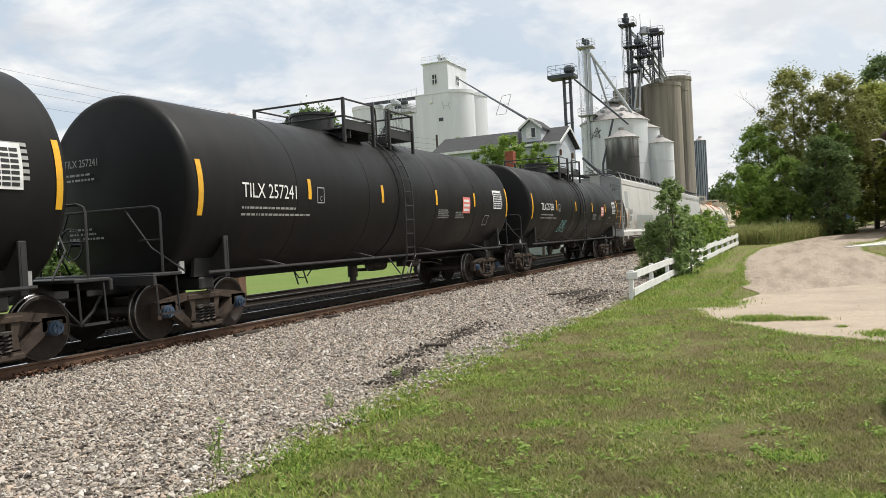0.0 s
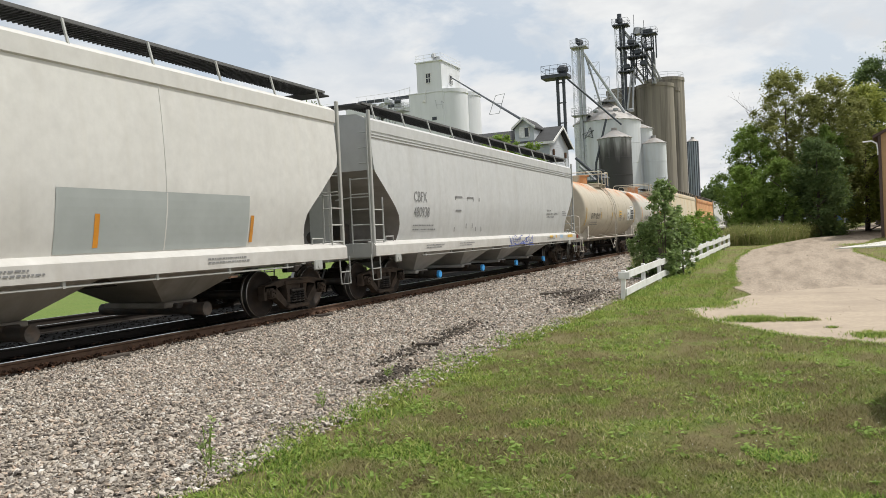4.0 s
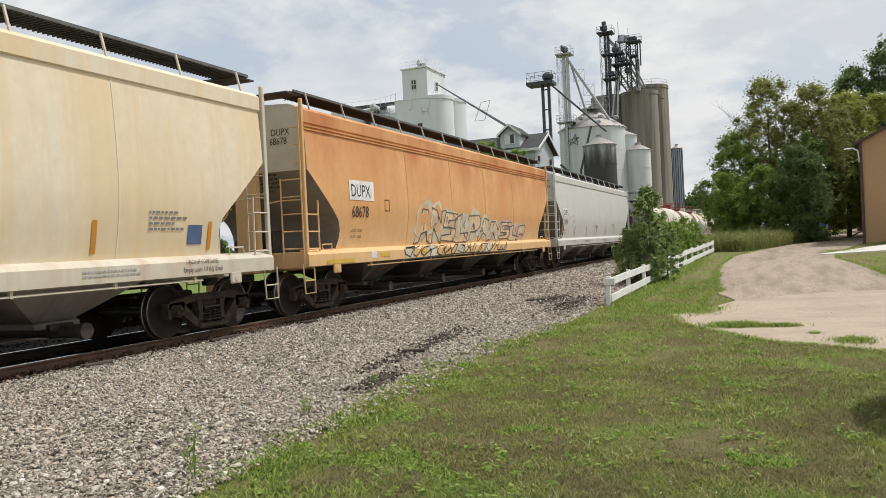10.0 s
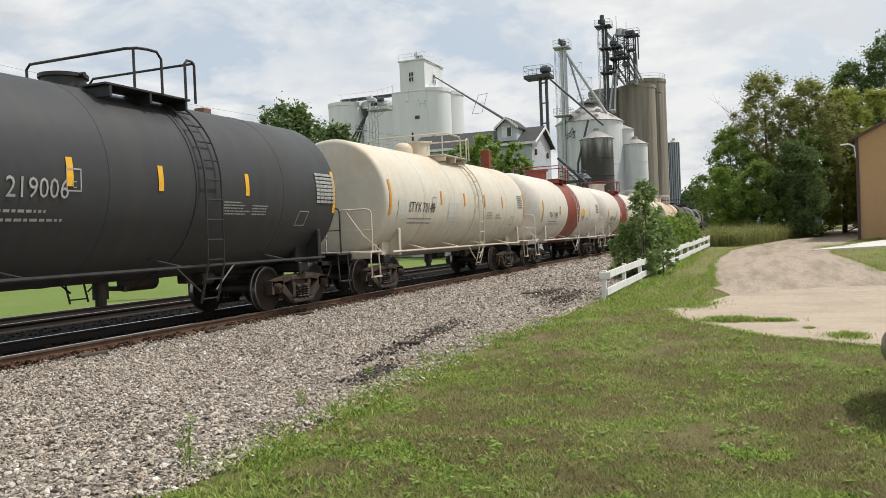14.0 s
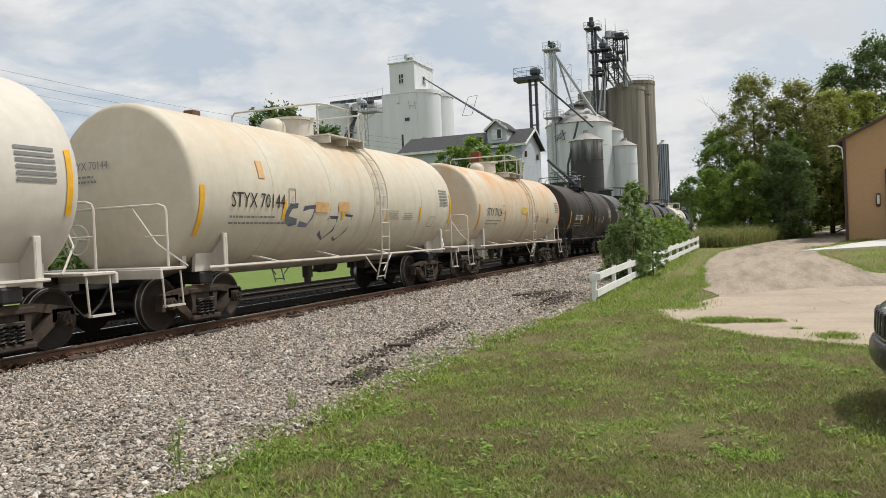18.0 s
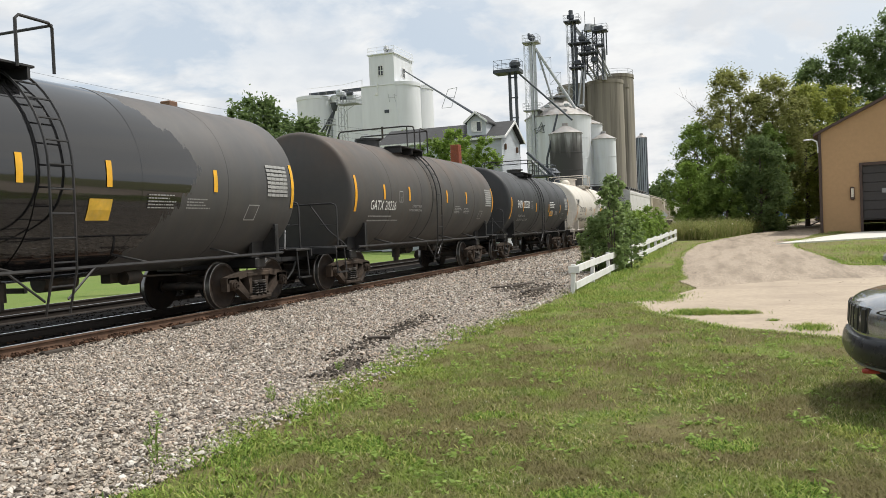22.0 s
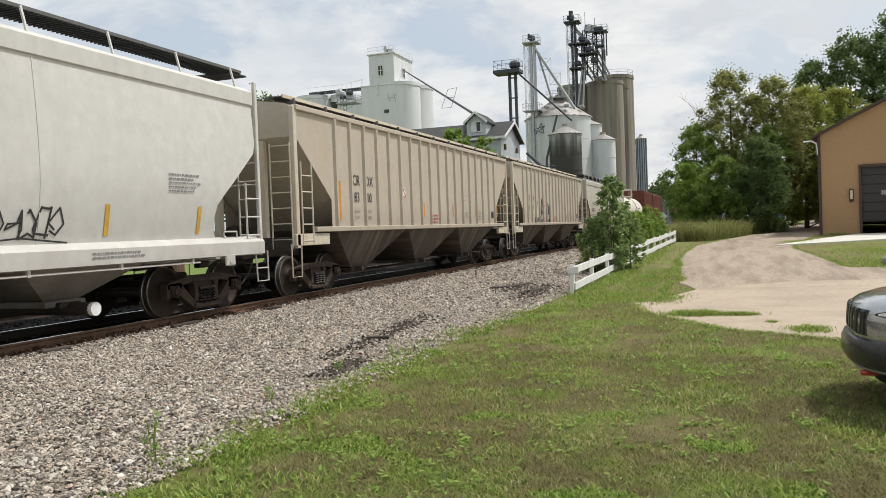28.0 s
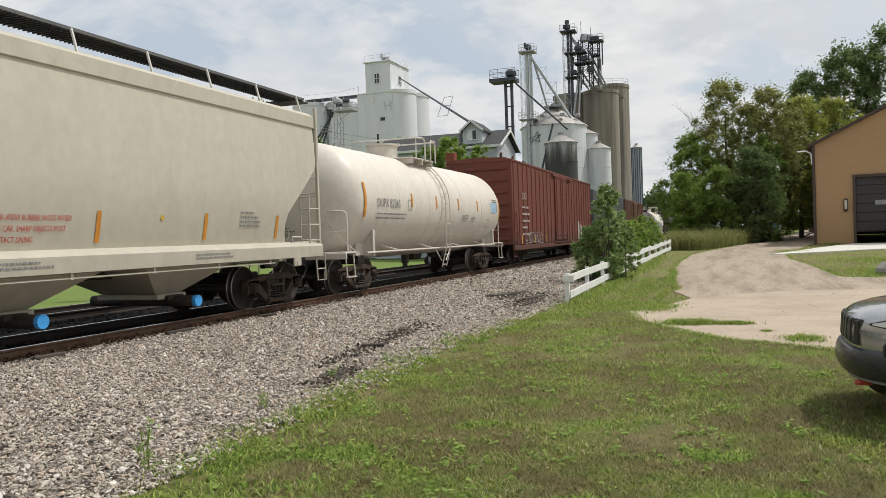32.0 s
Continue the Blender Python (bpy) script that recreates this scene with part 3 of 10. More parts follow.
def tank_car(u, spec):
    """u: centre of the car along the train; spec: sizes, paints and writing."""
    half, R, zc = spec['tc'] / 2, spec['r'], spec['zc']
    over = spec.get('over', 0.68)
    H = half + over                       # half length of the shell
    body_mat, trim = spec['paint'], spec['trim']
    car = thing("tank_car", (XT, u, ZR), spec['label'], "tank car", "cars of the train")
    n = 64
    prof = []
    if spec.get('head') == 'dome':
        dep = R * 0.50
        for i in range(10):
            a = math.pi / 2 * i / 9
            prof.append((-H - dep * math.cos(a) + 0.10, R * math.sin(a)))
    else:
        dep = spec.get('dish', 0.30)
        for i in range(6):
            a = i / 5
            prof.append((-H - dep + dep * 0.55 * a * a, (R - 0.14) * a))
        for i in range(1, 6):
            a = math.pi / 2 * i / 5
            prof.append((-H - dep * 0.45 + dep * 0.45 * (1 - math.cos(a)), R - 0.14 + 0.14 * math.sin(a)))
    ys = [p[0] for p in prof] + [-p[0] for p in prof[::-1]]
    rs = [p[1] for p in prof] + [p[1] for p in prof[::-1]]
    mid = len(prof)
    # seams: shallow bands along the shell
    seams = spec.get('seams', (-0.62, -0.24, 0.24, 0.62))
    ins = []
    for q in seams:
        y = q * H
        for dy, dr in ((-0.03, 0), (-0.022, 0.007), (0.022, 0.007), (0.03, 0)):
            ins.append((y + dy, R + dr))
    ys[mid:mid] = [p[0] for p in ins]
    rs[mid:mid] = [p[1] for p in ins]
    s = Shape()
    s.loft([[(max(r, 0.004) * math.sin(2 * math.pi * i / n), y, zc + max(r, 0.004) * math.cos(2 * math.pi * i / n)) for i in range(n)] for y, r in zip(ys, rs)])
    tank = part("tank", s, body_mat, car)
    if spec.get('band'):
        y0, y1, bm_ = spec['band']
        b = Shape()
        b.loft([[(r * math.sin(2 * math.pi * i / n), y, zc + r * math.cos(2 * math.pi * i / n)) for i in range(n)] for y, r in ((y0, R - 0.02), (y0, R + 0.009), (y1, R + 0.009), (y1, R - 0.02))])
        part("painted_band", b, bm_, car, "rusty red painted band")

    def side(a, v, lift=0.0):
        """Point on the near side: a along the car, v metres of girth above the middle."""
        t = (v - 0.09) / R
        return ((R + 0.011 + lift) * math.cos(t), a, zc + (R + 0.011 + lift) * math.sin(t))

    # centre and stub sills, bolster saddles
    for k in (-1, 1):
        s = Shape().box((0, k * (H - 0.35), 0.93), (0.62, 3.6, 0.30), b=0.02)
        s.box((0, k * half, 0.86), (2.3, 0.36, 0.22), b=0.03)
        part("stub_sill", s, trim if spec.get('trim_sill') else BLACK, car)
        # saddle gusset plates beside the tank
        for kx in (-1, 1):
            g = Shape()
            g.prism([(k * half - 0.30, 0.98), (k * half + 0.30, 0.98), (k * half + 0.20, 1.52), (k * half - 0.02, 1.62), (k * half - 0.24, 1.40)], kx * 1.05, kx * 1.12, 'x')
            g.box((kx * 1.28, k * (half - 0.02) + 0.18, 1.27), (0.34, 0.03, 0.62))
            g.box((kx * 1.42, k * half + 0.18, 1.30), (0.05, 0.12, 0.70), b=0.01)
            part("saddle", g, trim, car)
        # end platform and steps
        e = Shape()
        ye = k * (H + 0.55)
        e.box((0, ye, 1.08), (2.90, 0.62, 0.05), b=0.01)
        e.box((0, ye + k * 0.30, 1.00), (2.95, 0.06, 0.16), b=0.01)
        part("end_platform", e, trim, car)
        for kx in (-1, 1):
            st = Shape().tube([(kx * 1.40, ye - 0.22, 1.04), (kx * 1.44, ye - 0.22, 0.46), (kx * 1.44, ye + 0.22, 0.46), (kx * 1.40, ye + 0.22, 1.04)], 0.018, 6)
            st.box((kx * 1.44, ye, 0.47), (0.10, 0.44, 0.03))
            part("sill_step", st, trim, car)
            # handrail from the platform round the tank end
            yh = k * (H + 0.56)
            hr = Shape().tube([(kx * 1.36, yh, 1.08), (kx * 1.36, yh, 2.02), (kx * 1.33, yh, 2.10), (kx * 1.22, yh, 2.14), (0, yh, 2.14)], 0.021, 6)
            hr.tube([(kx * 0.62, yh, 2.14), (kx * 1.05, yh - k * 0.1, 1.50), (kx * 1.30, yh - k * 0.55, 1.10)], 0.018, 5)
            hr.tube([(kx * 1.36, yh, 1.62), (kx * 0.9, yh, 1.62)], 0.014, 5)
            part("end_handrail", hr, trim, car)
        coupler(car, k * (spec['len'] / 2 - 0.35), k)
    # brake wheel on the leading end
    bw = Shape()
    yb = -(H + 0.60)
    bw.tube([(-0.55 + 0.26 * math.cos(2 * math.pi * i / 16), yb, 1.62 + 0.26 * math.sin(2 * math.pi * i / 16)) for i in range(16)], 0.018, 5, closed=True)
    for i in range(3):
        a = 2 * math.pi * i / 3
        bw.cyl((-0.55, yb, 1.62), (-0.55 + 0.26 * math.cos(a), yb, 1.62 + 0.26 * math.sin(a)), 0.014, 5)
    bw.cyl((-0.55, yb - 0.03, 1.62), (-0.55, yb + 0.15, 1.62), 0.04, 8)
    part("brake_wheel", bw, trim, car)
    brake_gear(car, half * 0.25)
    # side running rail with slanted stays
    for kx in (-1, 1):
        s = Shape().tube([(kx * 1.46, -H + 0.35, 1.05), (kx * 1.46, H - 0.35, 1.05)], 0.028, 6)
        part("side_rail", s, trim, car)
        step = spec.get('stays', 4)
        for i in range(step):
            y = -H + 2.2 + (2 * H - 4.4) * i / (step - 1)
            zt = zc - R * math.sin(radians(50))
            st = Shape().tube([(kx * 1.46, y + 0.30, 1.06), (kx * R * math.cos(radians(50)), y, zt)], 0.022, 5)
            part("rail_stay", st, trim, car)
    # top fittings
    zt = zc + R
    pm = spec.get('platform_paint', trim)
    py = spec.get('lad', 0.2) - 1.32
    my, mh, mr_ = spec.get('man', (py - 0.1, 0.34, 0.50))
    s = Shape().cyl((0, my, zt - 0.06), (0, my, zt + mh), mr_, 24)
    s.cyl((0, my, zt + mh), (0, my, zt + mh + 0.06), mr_ + 0.04, 24)
    s.cyl((mr_ - 0.04, my, zt + mh + 0.03), (mr_ + 0.12, my, zt + mh + 0.03), 0.04, 6)
    part("manway", s, spec.get('dome_paint', trim), car)
    if spec.get('bubble'):
        s = Shape()
        s.loft([[(r * math.sin(2 * math.pi * i / 16), py - 0.95 + r * math.cos(2 * math.pi * i / 16), zt + z) for i in range(16)] for z, r in ((-0.03, 0.30), (0.12, 0.30), (0.22, 0.26), (0.30, 0.16), (0.33, 0.02))])
        part("valve_bonnet", s, spec['bubble'], car)
    for k in (-1, 1):
        if not spec.get('cage'):
            part("top_platform", Shape().box((k * 0.92, py + 0.50, zt - 0.09), (0.52, 1.9, 0.035), b=0.005), pm, car)
        for yy in (py - 0.35, py + 0.5, py + 1.35):
            part("platform_bracket", Shape().box((k * 0.86, yy, zt - 0.19), (0.62, 0.05, 0.17)), pm, car)
    y0, y1 = py - 0.85, py + 1.30
    zr_ = zt + 0.58
    for kx in (-1, 1):
        s = Shape()
        x = kx * 1.22
        if spec.get('cage'):
            # welded guard rails on both sides of the ladder's gap
            zl, zh = zt - 0.42, zt + 0.60
            for q0, q1, gap in ((y1 - 2.0, y1 - 0.66, 1), (y1 + 0.14, y1 + 1.44, 0)):
                s = Shape()
                for q in (q0, q1):
                    s.box((x, q, (zl + zh) / 2), (0.07, 0.07, zh - zl), b=0.008)
                for z in (zh - 0.03, zh - 0.42):
                    s.cyl((x, q0, z), (x, q1, z), 0.024, 6)
                qe = q0 if gap else q1
                for z in (zh - 0.03, zh - 0.42):
                    s.cyl((x, qe, z), (0, qe, z), 0.024, 6)
                qg = q1 if gap else q0
                s.tube([(x, qg, zh - 0.03), (x, qg + (0.12 if gap else -0.12), zh - 0.08), (x, qg + (0.15 if gap else -0.15), zh - 0.25), (x, qg + (0.15 if gap else -0.15), zl + 0.2)], 0.022, 6)
                part("platform_railing", s, pm, car)
                part("toe_board", Shape().box((x - kx * 0.03, (q0 + q1) / 2, zt + 0.02), (0.03, q1 - q0, 0.22), b=0.004), pm, car)
                part("deck_plate", Shape().box((kx * 0.92, (q0 + q1) / 2, zt - 0.08), (0.58, q1 - q0, 0.03)), pm, car)
            s = None
        if s is not None and kx > 0:
            hoops(s, x, y1, zt, zr_, pm, car, spec.get('rails'))
        # ladder that follows the shell
        ly = y1 + 0.02
        lad = Shape()
        pts = []
        for i in range(11):
            a = radians(72 - 72 * i / 10)
            pts.append((kx * (R + 0.10) * math.cos(a), zc + (R + 0.10) * math.sin(a)))
        pts += [(kx * (R + 0.10), zc - 0.5), (kx * (R + 0.08), 1.05), (kx * 1.50, 0.42)]
        for yy in (ly - 0.21, ly + 0.21):
            lad.tube([(p[0], yy, p[1]) for p in pts], 0.02, 5)
        # rungs at even girth
        acc = 0.0
        for (a, b), (c, d) in zip(pts[:-1], pts[1:]):
            L_ = math.hypot(c - a, d - b)
            t = 0.0
            while acc + (L_ - t) >= 0.34:
                t += 0.34 - acc
                acc = 0.0
                f = t / L_
                lad.cyl((a + (c - a) * f, ly - 0.21, b + (d - b) * f), (a + (c - a) * f, ly + 0.21, b + (d - b) * f), 0.015, 5)
            acc += L_ - t
        lad.tube([(kx * 1.47, ly - 0.75, 1.04), (kx * 1.49, ly - 0.2, 0.62)], 0.018, 5)
        lad.tube([(kx * 1.47, ly + 0.75, 1.04), (kx * 1.49, ly + 0.2, 0.62)], 0.018, 5)
        part("side_ladder", lad, trim, car)
    # belly strap under the ladder
    s = Shape()
    a0, a1 = -75, 72
    rings = []
    for yy, rr in ((y1 - 0.30, R - 0.01), (y1 - 0.30, R + 0.014), (y1 + 0.34, R + 0.014), (y1 + 0.34, R - 0.01)):
        rings.append([(rr * math.cos(radians(a0 + (a1 - a0) * i / 20)), yy, zc + rr * math.sin(radians(a0 + (a1 - a0) * i / 20))) for i in range(21)])
    s.loft(rings, open_ring=True)
    part("wear_plate", s, spec.get('strap', body_mat), car)
    # bottom outlet
    s = Shape().cyl((0, 0.0, zc - R + 0.04), (0, 0.0, zc - R - 0.28), 0.13, 12).cyl((0, 0, zc - R - 0.28), (0, 0, zc - R - 0.40), 0.09, 10).box((0, 0.3, zc - R - 0.12), (0.5, 0.06, 0.08))
    part("bottom_outlet", s, STEEL, car)
    # reflectors
    for a, v, w, h in spec.get('marks', ()):
        marking("reflector", [('bar', a, v, w, h)], side, spec.get('reflector', YELLOW), car)
    for key, mtl, items in spec.get('writing', ()):
        marking(key, items, lambda a, v, q=layer(key): side(a, v, q), mtl, car)
    # writing on the leading end
    if spec.get('end_text'):
        def endp(a, b):
            return (a, -H - spec.get('dish', 0.30) - 0.02 if spec.get('head') != 'dome' else -H - R * 0.5 + 0.10 - 0.02 + ((a * a + b * b) / (R * R)) * 0.42, zc + b)
        marking("end_writing", spec['end_text'], endp, spec.get('end_ink', INK_DIM), car)
    # hazard placard on a bracket at each end
    for k in (-1, 1):
        if spec.get('placard', True):
            s = Shape()
            y = k * (half + 0.52)
            d = 0.19
            s.add([(1.10, y, 1.55 - d * 1.0), (1.10, y + d, 1.55), (1.10, y, 1.55 + d), (1.10, y - d, 1.55), (1.085, y, 1.55 - d), (1.085, y + d, 1.55), (1.085, y, 1.55 + d), (1.085, y - d, 1.55)],
                  [(0, 1, 2, 3), (7, 6, 5, 4), (0, 4, 5, 1), (1, 5, 6, 2), (2, 6, 7, 3), (3, 7, 4, 0)])
            s.box((1.06, y, 1.30), (0.05, 0.10, 0.5))
            pl = part("placard_holder", s, spec.get('placard_paint', PANEL_WHITE if spec.get('un') else trim), car)
            if spec.get('un'):
                marking("placard_writing", [('text', spec['un'], y - 0.13, 1.51, 0.10)] + [('bar', y - 0.09 + 0.055 * i, 1.64, 0.025, 0.06) for i in range(4)], lambda a, b: (1.106, a, b), INK_BLACK, pl)
    running_gear(car, half, spec.get('cap'))
    return car


# ------------------------------------------------------------------ train: covered hoppers
# grime of the slope sheets, and shade under the overhang put into the colour
P_SLOPE = car_paint("grimy slope sheet paint", (0.27, 0.245, 0.22), rust=(0.13, 0.10, 0.08), rust_amt=0.5, streak=0.5, grime=(0.07, 0.058, 0.048), grime_amt=0.7, rough=0.75, low=(1.2, 2.8))


def hopper_car(u, spec):
    half, ln = spec['tc'] / 2, spec['len']
    E = ln / 2 - 0.74                 # end of the body
    eave, sill_t, sill_b, hw = spec.get('eave', 4.27), 1.38, 1.05, spec.get('hw', 1.53)
    crest = eave + 0.18
    paint_, trim = spec['paint'], spec.get('trim', spec['paint'])
    car = thing("hopper_car", (XT, u, ZR), spec['label'], "hopper car", "cars of the train")
    cut = spec.get('cut', 1.32)      # how far the end slope sheet comes back at the sill

    # body cross-section: bulging sides
    def half_w(z):
        t = min(max((z - sill_t) / (eave - sill_t), 0), 1)
        if t < 0.35:
            return hw - 0.15 * (1 - t / 0.35) ** 1.6
        return hw - 0.10 * ((t - 0.35) / 0.65) ** 2
    NZ = 14
    zs = [sill_t + (eave - sill_t) * i / NZ for i in range(NZ + 1)]

    def end_y(z):
        """Where the side sheet ends: upright at the top, slanting in below."""
        zk = spec.get('knee', 3.08)
        zb = 2.05
        if z >= zk:
            return E - 0.15
        if z >= zb:
            return E - 0.15 - (cut - 0.1) * (zk - z) / (zk - zb)
        return E - 0.15 - (cut - 0.1) - 0.10 * math.sin(math.pi * (zb - z) / (zb - sill_t))
    s = Shape()
    for kx in (-1, 1):
        rows = []
        for z in zs:
            e = end_y(z)
            rows.append([(kx * half_w(z), -e + 2 * e * j / 24, z) for j in range(25)])
        s.loft(rows, open_ring=True)
    # roof
    rf = [(-half_w(eave), eave), (-hw + 0.42, eave + 0.15), (-0.5, crest), (0.5, crest), (hw - 0.42, eave + 0.15), (half_w(eave), eave)]
    ee = E - 0.15
    s.loft([[(p[0], -ee, p[1]) for p in rf], [(p[0], ee, p[1]) for p in rf]], open_ring=True)
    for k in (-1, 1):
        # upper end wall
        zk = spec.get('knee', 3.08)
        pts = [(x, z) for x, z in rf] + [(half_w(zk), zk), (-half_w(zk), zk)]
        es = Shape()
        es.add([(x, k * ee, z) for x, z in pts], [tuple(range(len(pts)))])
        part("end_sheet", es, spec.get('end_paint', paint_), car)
        # slope sheet running down and in, along the edge of the side sheets
        zl = [zk - (zk - sill_t) * i / 12 for i in range(13)]
        es = Shape()
        es.loft([[(-half_w(z), k * end_y(z), z), (half_w(z), k * end_y(z), z)] for z in zl], open_ring=True)
        part("slope_sheet", es, spec.get('slope_paint', P_SLOPE), car)
    part("body", s, paint_, car)
    # eave angle along the top of each side
    for kx in (-1, 1):
        t = Shape()
        h = spec.get('eave_h', 0.30)
        x = kx * (half_w(eave) + 0.012)
        t.prism([(x, eave - h), (x + kx * 0.05, eave - h + 0.03), (x + kx * 0.05, eave - 0.02), (x - kx * 0.06, eave + 0.06), (x - kx * 0.10, eave + 0.05), (x - kx * 0.02, eave - 0.05)], -ee - 0.02, ee + 0.02, 'y')
        if spec.get('eave_ribs'):
            for q in range(2):
                t.box((x + kx * 0.03, 0, eave - h - 0.04 - 0.07 * q), (0.05, 2 * ee, 0.03))
        part("eave_rail", t, spec.get('eave_paint', paint_), car)
        # side sill
        t = Shape()
        x = kx * (hw - 0.02)
        t.prism([(x - kx * 0.16, sill_t + 0.02), (x, sill_t - 0.03), (x + kx * 0.05, sill_t - 0.09), (x + kx * 0.05, sill_b), (x - kx * 0.10, sill_b - 0.02), (x - kx * 0.16, sill_b)], -E, E, 'y')
        part("side_sill", t, spec.get('sill_paint', trim), car)
        t = Shape().tube([(kx * (hw - 0.02), -E + 2.6, sill_b - 0.08), (kx * (hw - 0.02), E - 2.0, sill_b - 0.08)], 0.018, 5)
        for i in range(9):
            y = -E + 2.8 + (2 * E - 5.0) * i / 8
            t.box((kx * (hw - 0.02), y, sill_b - 0.05), (0.04, 0.05, 0.10))
        part("brake_rod", t, trim, car)
        # corner posts and ladders at both ends
        for k in (-1, 1):
            yc = k * (E - 0.05)
            c = Shape().box((kx * (hw - 0.04), yc, (sill_b + eave) / 2 + 0.1), (0.07, 0.08, eave - sill_b + 0.2), b=0.01)
            part("corner_post", c, trim, car)
            ladm = ladder(kx * (hw - 0.02), yc - k * 0.24, sill_t - 0.02, 2.44, 0.44, 0.36, 0.016)
            part("side_ladder", ladm, trim, car)
            le = Shape()
            for xx in (hw - 0.06, hw - 0.56):
                le.tube([(kx * xx, k * (E + 0.04), sill_b + 0.1), (kx * xx, k * (E + 0.04), eave if xx > 1.2 else 2.9)], 0.018, 5)
            for i in range(9):
                z = sill_t + 0.05 + i * 0.36
                if z < eave - 0.1 and (z < 2.9 or True):
                    le.cyl((kx * (hw - 0.06), k * (E + 0.04), z), (kx * (hw - 0.56), k * (E + 0.04), z), 0.014, 5) if z < 2.9 else le.cyl((kx * (hw - 0.06), k * (E + 0.04), z), (kx * (hw - 0.30), k * (E + 0.02), z), 0.014, 5)
            part("end_ladder", le, trim, car)
            st = Shape().tube([(kx * (hw - 0.02), yc - 0.21, sill_b + 0.05), (kx * (hw), yc - 0.19, 0.50), (kx * hw, yc + 0.19, 0.50), (kx * (hw - 0.02), yc + 0.21, sill_b + 0.05)], 0.018, 5)
            st.cyl((kx * hw, yc - 0.2, 0.76), (kx * hw, yc + 0.2, 0.76), 0.015, 5)
            part("sill_step", st, trim, car)
    # centre sill with end shrouds, end posts
    for k in (-1, 1):
        # grab iron across the end, and the eye plate and jacking pad below the sill
        s = Shape().tube([(1.46, k * (E + 0.05), 2.44), (0.95, k * (E + 0.05), 2.44), (0.55, k * (E + 0.05), 2.40)], 0.014, 5)
        part("grab_iron", s, trim, car)
        s = Shape().box((hw + 0.01, k * (E - 1.15), sill_b - 0.08), (0.05, 0.30, 0.22), b=0.02).cyl((hw + 0.03, k * (E - 1.15), sill_b - 0.10), (hw + 0.045, k * (E - 1.15), sill_b - 0.10), 0.05, 10)
        part("jacking_pad", s, trim, car)
        s = Shape().tube([(hw - 0.1, k * (E - 0.75), sill_t), (hw - 0.1, k * (E - 0.75), sill_t + 0.12), (hw - 0.1, k * (E - 1.15), sill_t + 0.12), (hw - 0.1, k * (E - 1.15), sill_t)], 0.016, 5)
        part("sill_grab", s, trim, car)
        s = Shape().box((0, k * (E - 0.95), 1.10), (0.7, 2.3, 0.32), b=0.02)
        s.box((0, k * E, 1.19), (2 * hw - 0.1, 0.10, 0.34), b=0.01)
        s.box((0, k * (E - 0.55), 1.32), (2 * hw - 0.25, 0.95, 0.04))
        part("end_sill", s, trim, car)
        part("end_post", Shape().box((0.04, k * (E - 0.08), 2.92), (0.56, 0.16, 3.24), b=0.02), trim, car)
        s = Shape()
        s.box((0.25, k * (E - 0.55), 1.60), (0.42, 0.36, 0.48), b=0.03).cyl((-0.4, k * (E - 0.95), 1.55), (-0.4, k * (E - 0.30), 1.55), 0.15, 12)
        part("brake_equipment", s, STEEL, car)
        coupler(car, k * (ln / 2 - 0.30), k)
    bw = Shape()
    bw.tube([(-0.62 + 0.27 * math.cos(2 * math.pi * i / 16), -E - 0.10, 2.35 + 0.27 * math.sin(2 * math.pi * i / 16)) for i in range(16)], 0.018, 5, closed=True)
    bw.cyl((-0.62, -E - 0.12, 2.35), (-0.62, -E + 0.1, 2.35), 0.05, 8).box((-0.62, -E + 0.03, 2.35), (0.5, 0.05, 0.04)).box((-0.62, -E + 0.03, 2.35), (0.04, 0.05, 0.5))
    part("brake_wheel", bw, trim, car)
    s = Shape().box((0, 0, 1.02), (0.42, 2 * E - 3.5, 0.34), b=0.02)
    part("centre_sill", s, STEEL, car)
    # roof walk with side rails
    zw = crest + 0.205
    wp = spec.get('walk_paint', mat("dark roof walk", (0.055, 0.055, 0.057), 0.7, 0.2))
    for kx in (-1, 1):
        x = kx * 0.98
        prof = [(x - 0.28, zw - 0.006), (x + 0.28, zw - 0.006)]
        for i in range(8):
            q = x + 0.27 - 0.54 * i / 7
            prof += [(q + 0.006, zw + 0.006), (q + 0.006, zw + 0.027), (q - 0.006, zw + 0.027), (q - 0.006, zw + 0.006)]
        s = Shape().prism(prof, -ee, ee, 'y')
        for i in range(int(2 * ee / 0.085)):
            s.box((x, -ee + 0.04 + 0.085 * i, zw - 0.016), (0.56, 0.018, 0.022))
        part("roof_walk", s, wp, car)
    for k in (-1, 1):
        part("end_crosswalk", Shape().box((0, k * (ee - 0.05), zw - 0.03), (2.5, 0.55, 0.03)), wp, car)
    n_br = spec.get('brackets', 12)
    for kx in (-1, 1):
        s = Shape().box((kx * 1.27, 0, zw + 0.02), (0.03, 2 * ee, 0.05))
        part("walk_edge", s, spec.get('rim_paint', mat("dull walk rim", (0.13, 0.13, 0.13), 0.6, 0.3)), car)
        for i in range(n_br):
            y = -ee + 0.4 + (2 * ee - 0.8) * i / (n_br - 1)
            b = Shape().tube([(kx * (half_w(eave) - 0.02), y, eave), (kx * 1.30, y, zw + 0.02)], 0.022, 4)
            part("walk_bracket", b, spec.get('edge_paint', trim), car)
    # hatches along the roof
    for i in range(spec.get('hatches', 10)):
        y = -ee + 1.2 + (2 * ee - 2.4) * i / (spec.get('hatches', 10) - 1)
        part("roof_hatch", kept("roof_hatch", lambda: Shape().cyl((0, 0, -0.02), (0, 0, 0.09), 0.30, 14)), trim, car, loc=(0, y, crest))
    # discharge hoppers with their gates
    nb = spec.get('bays', 4)
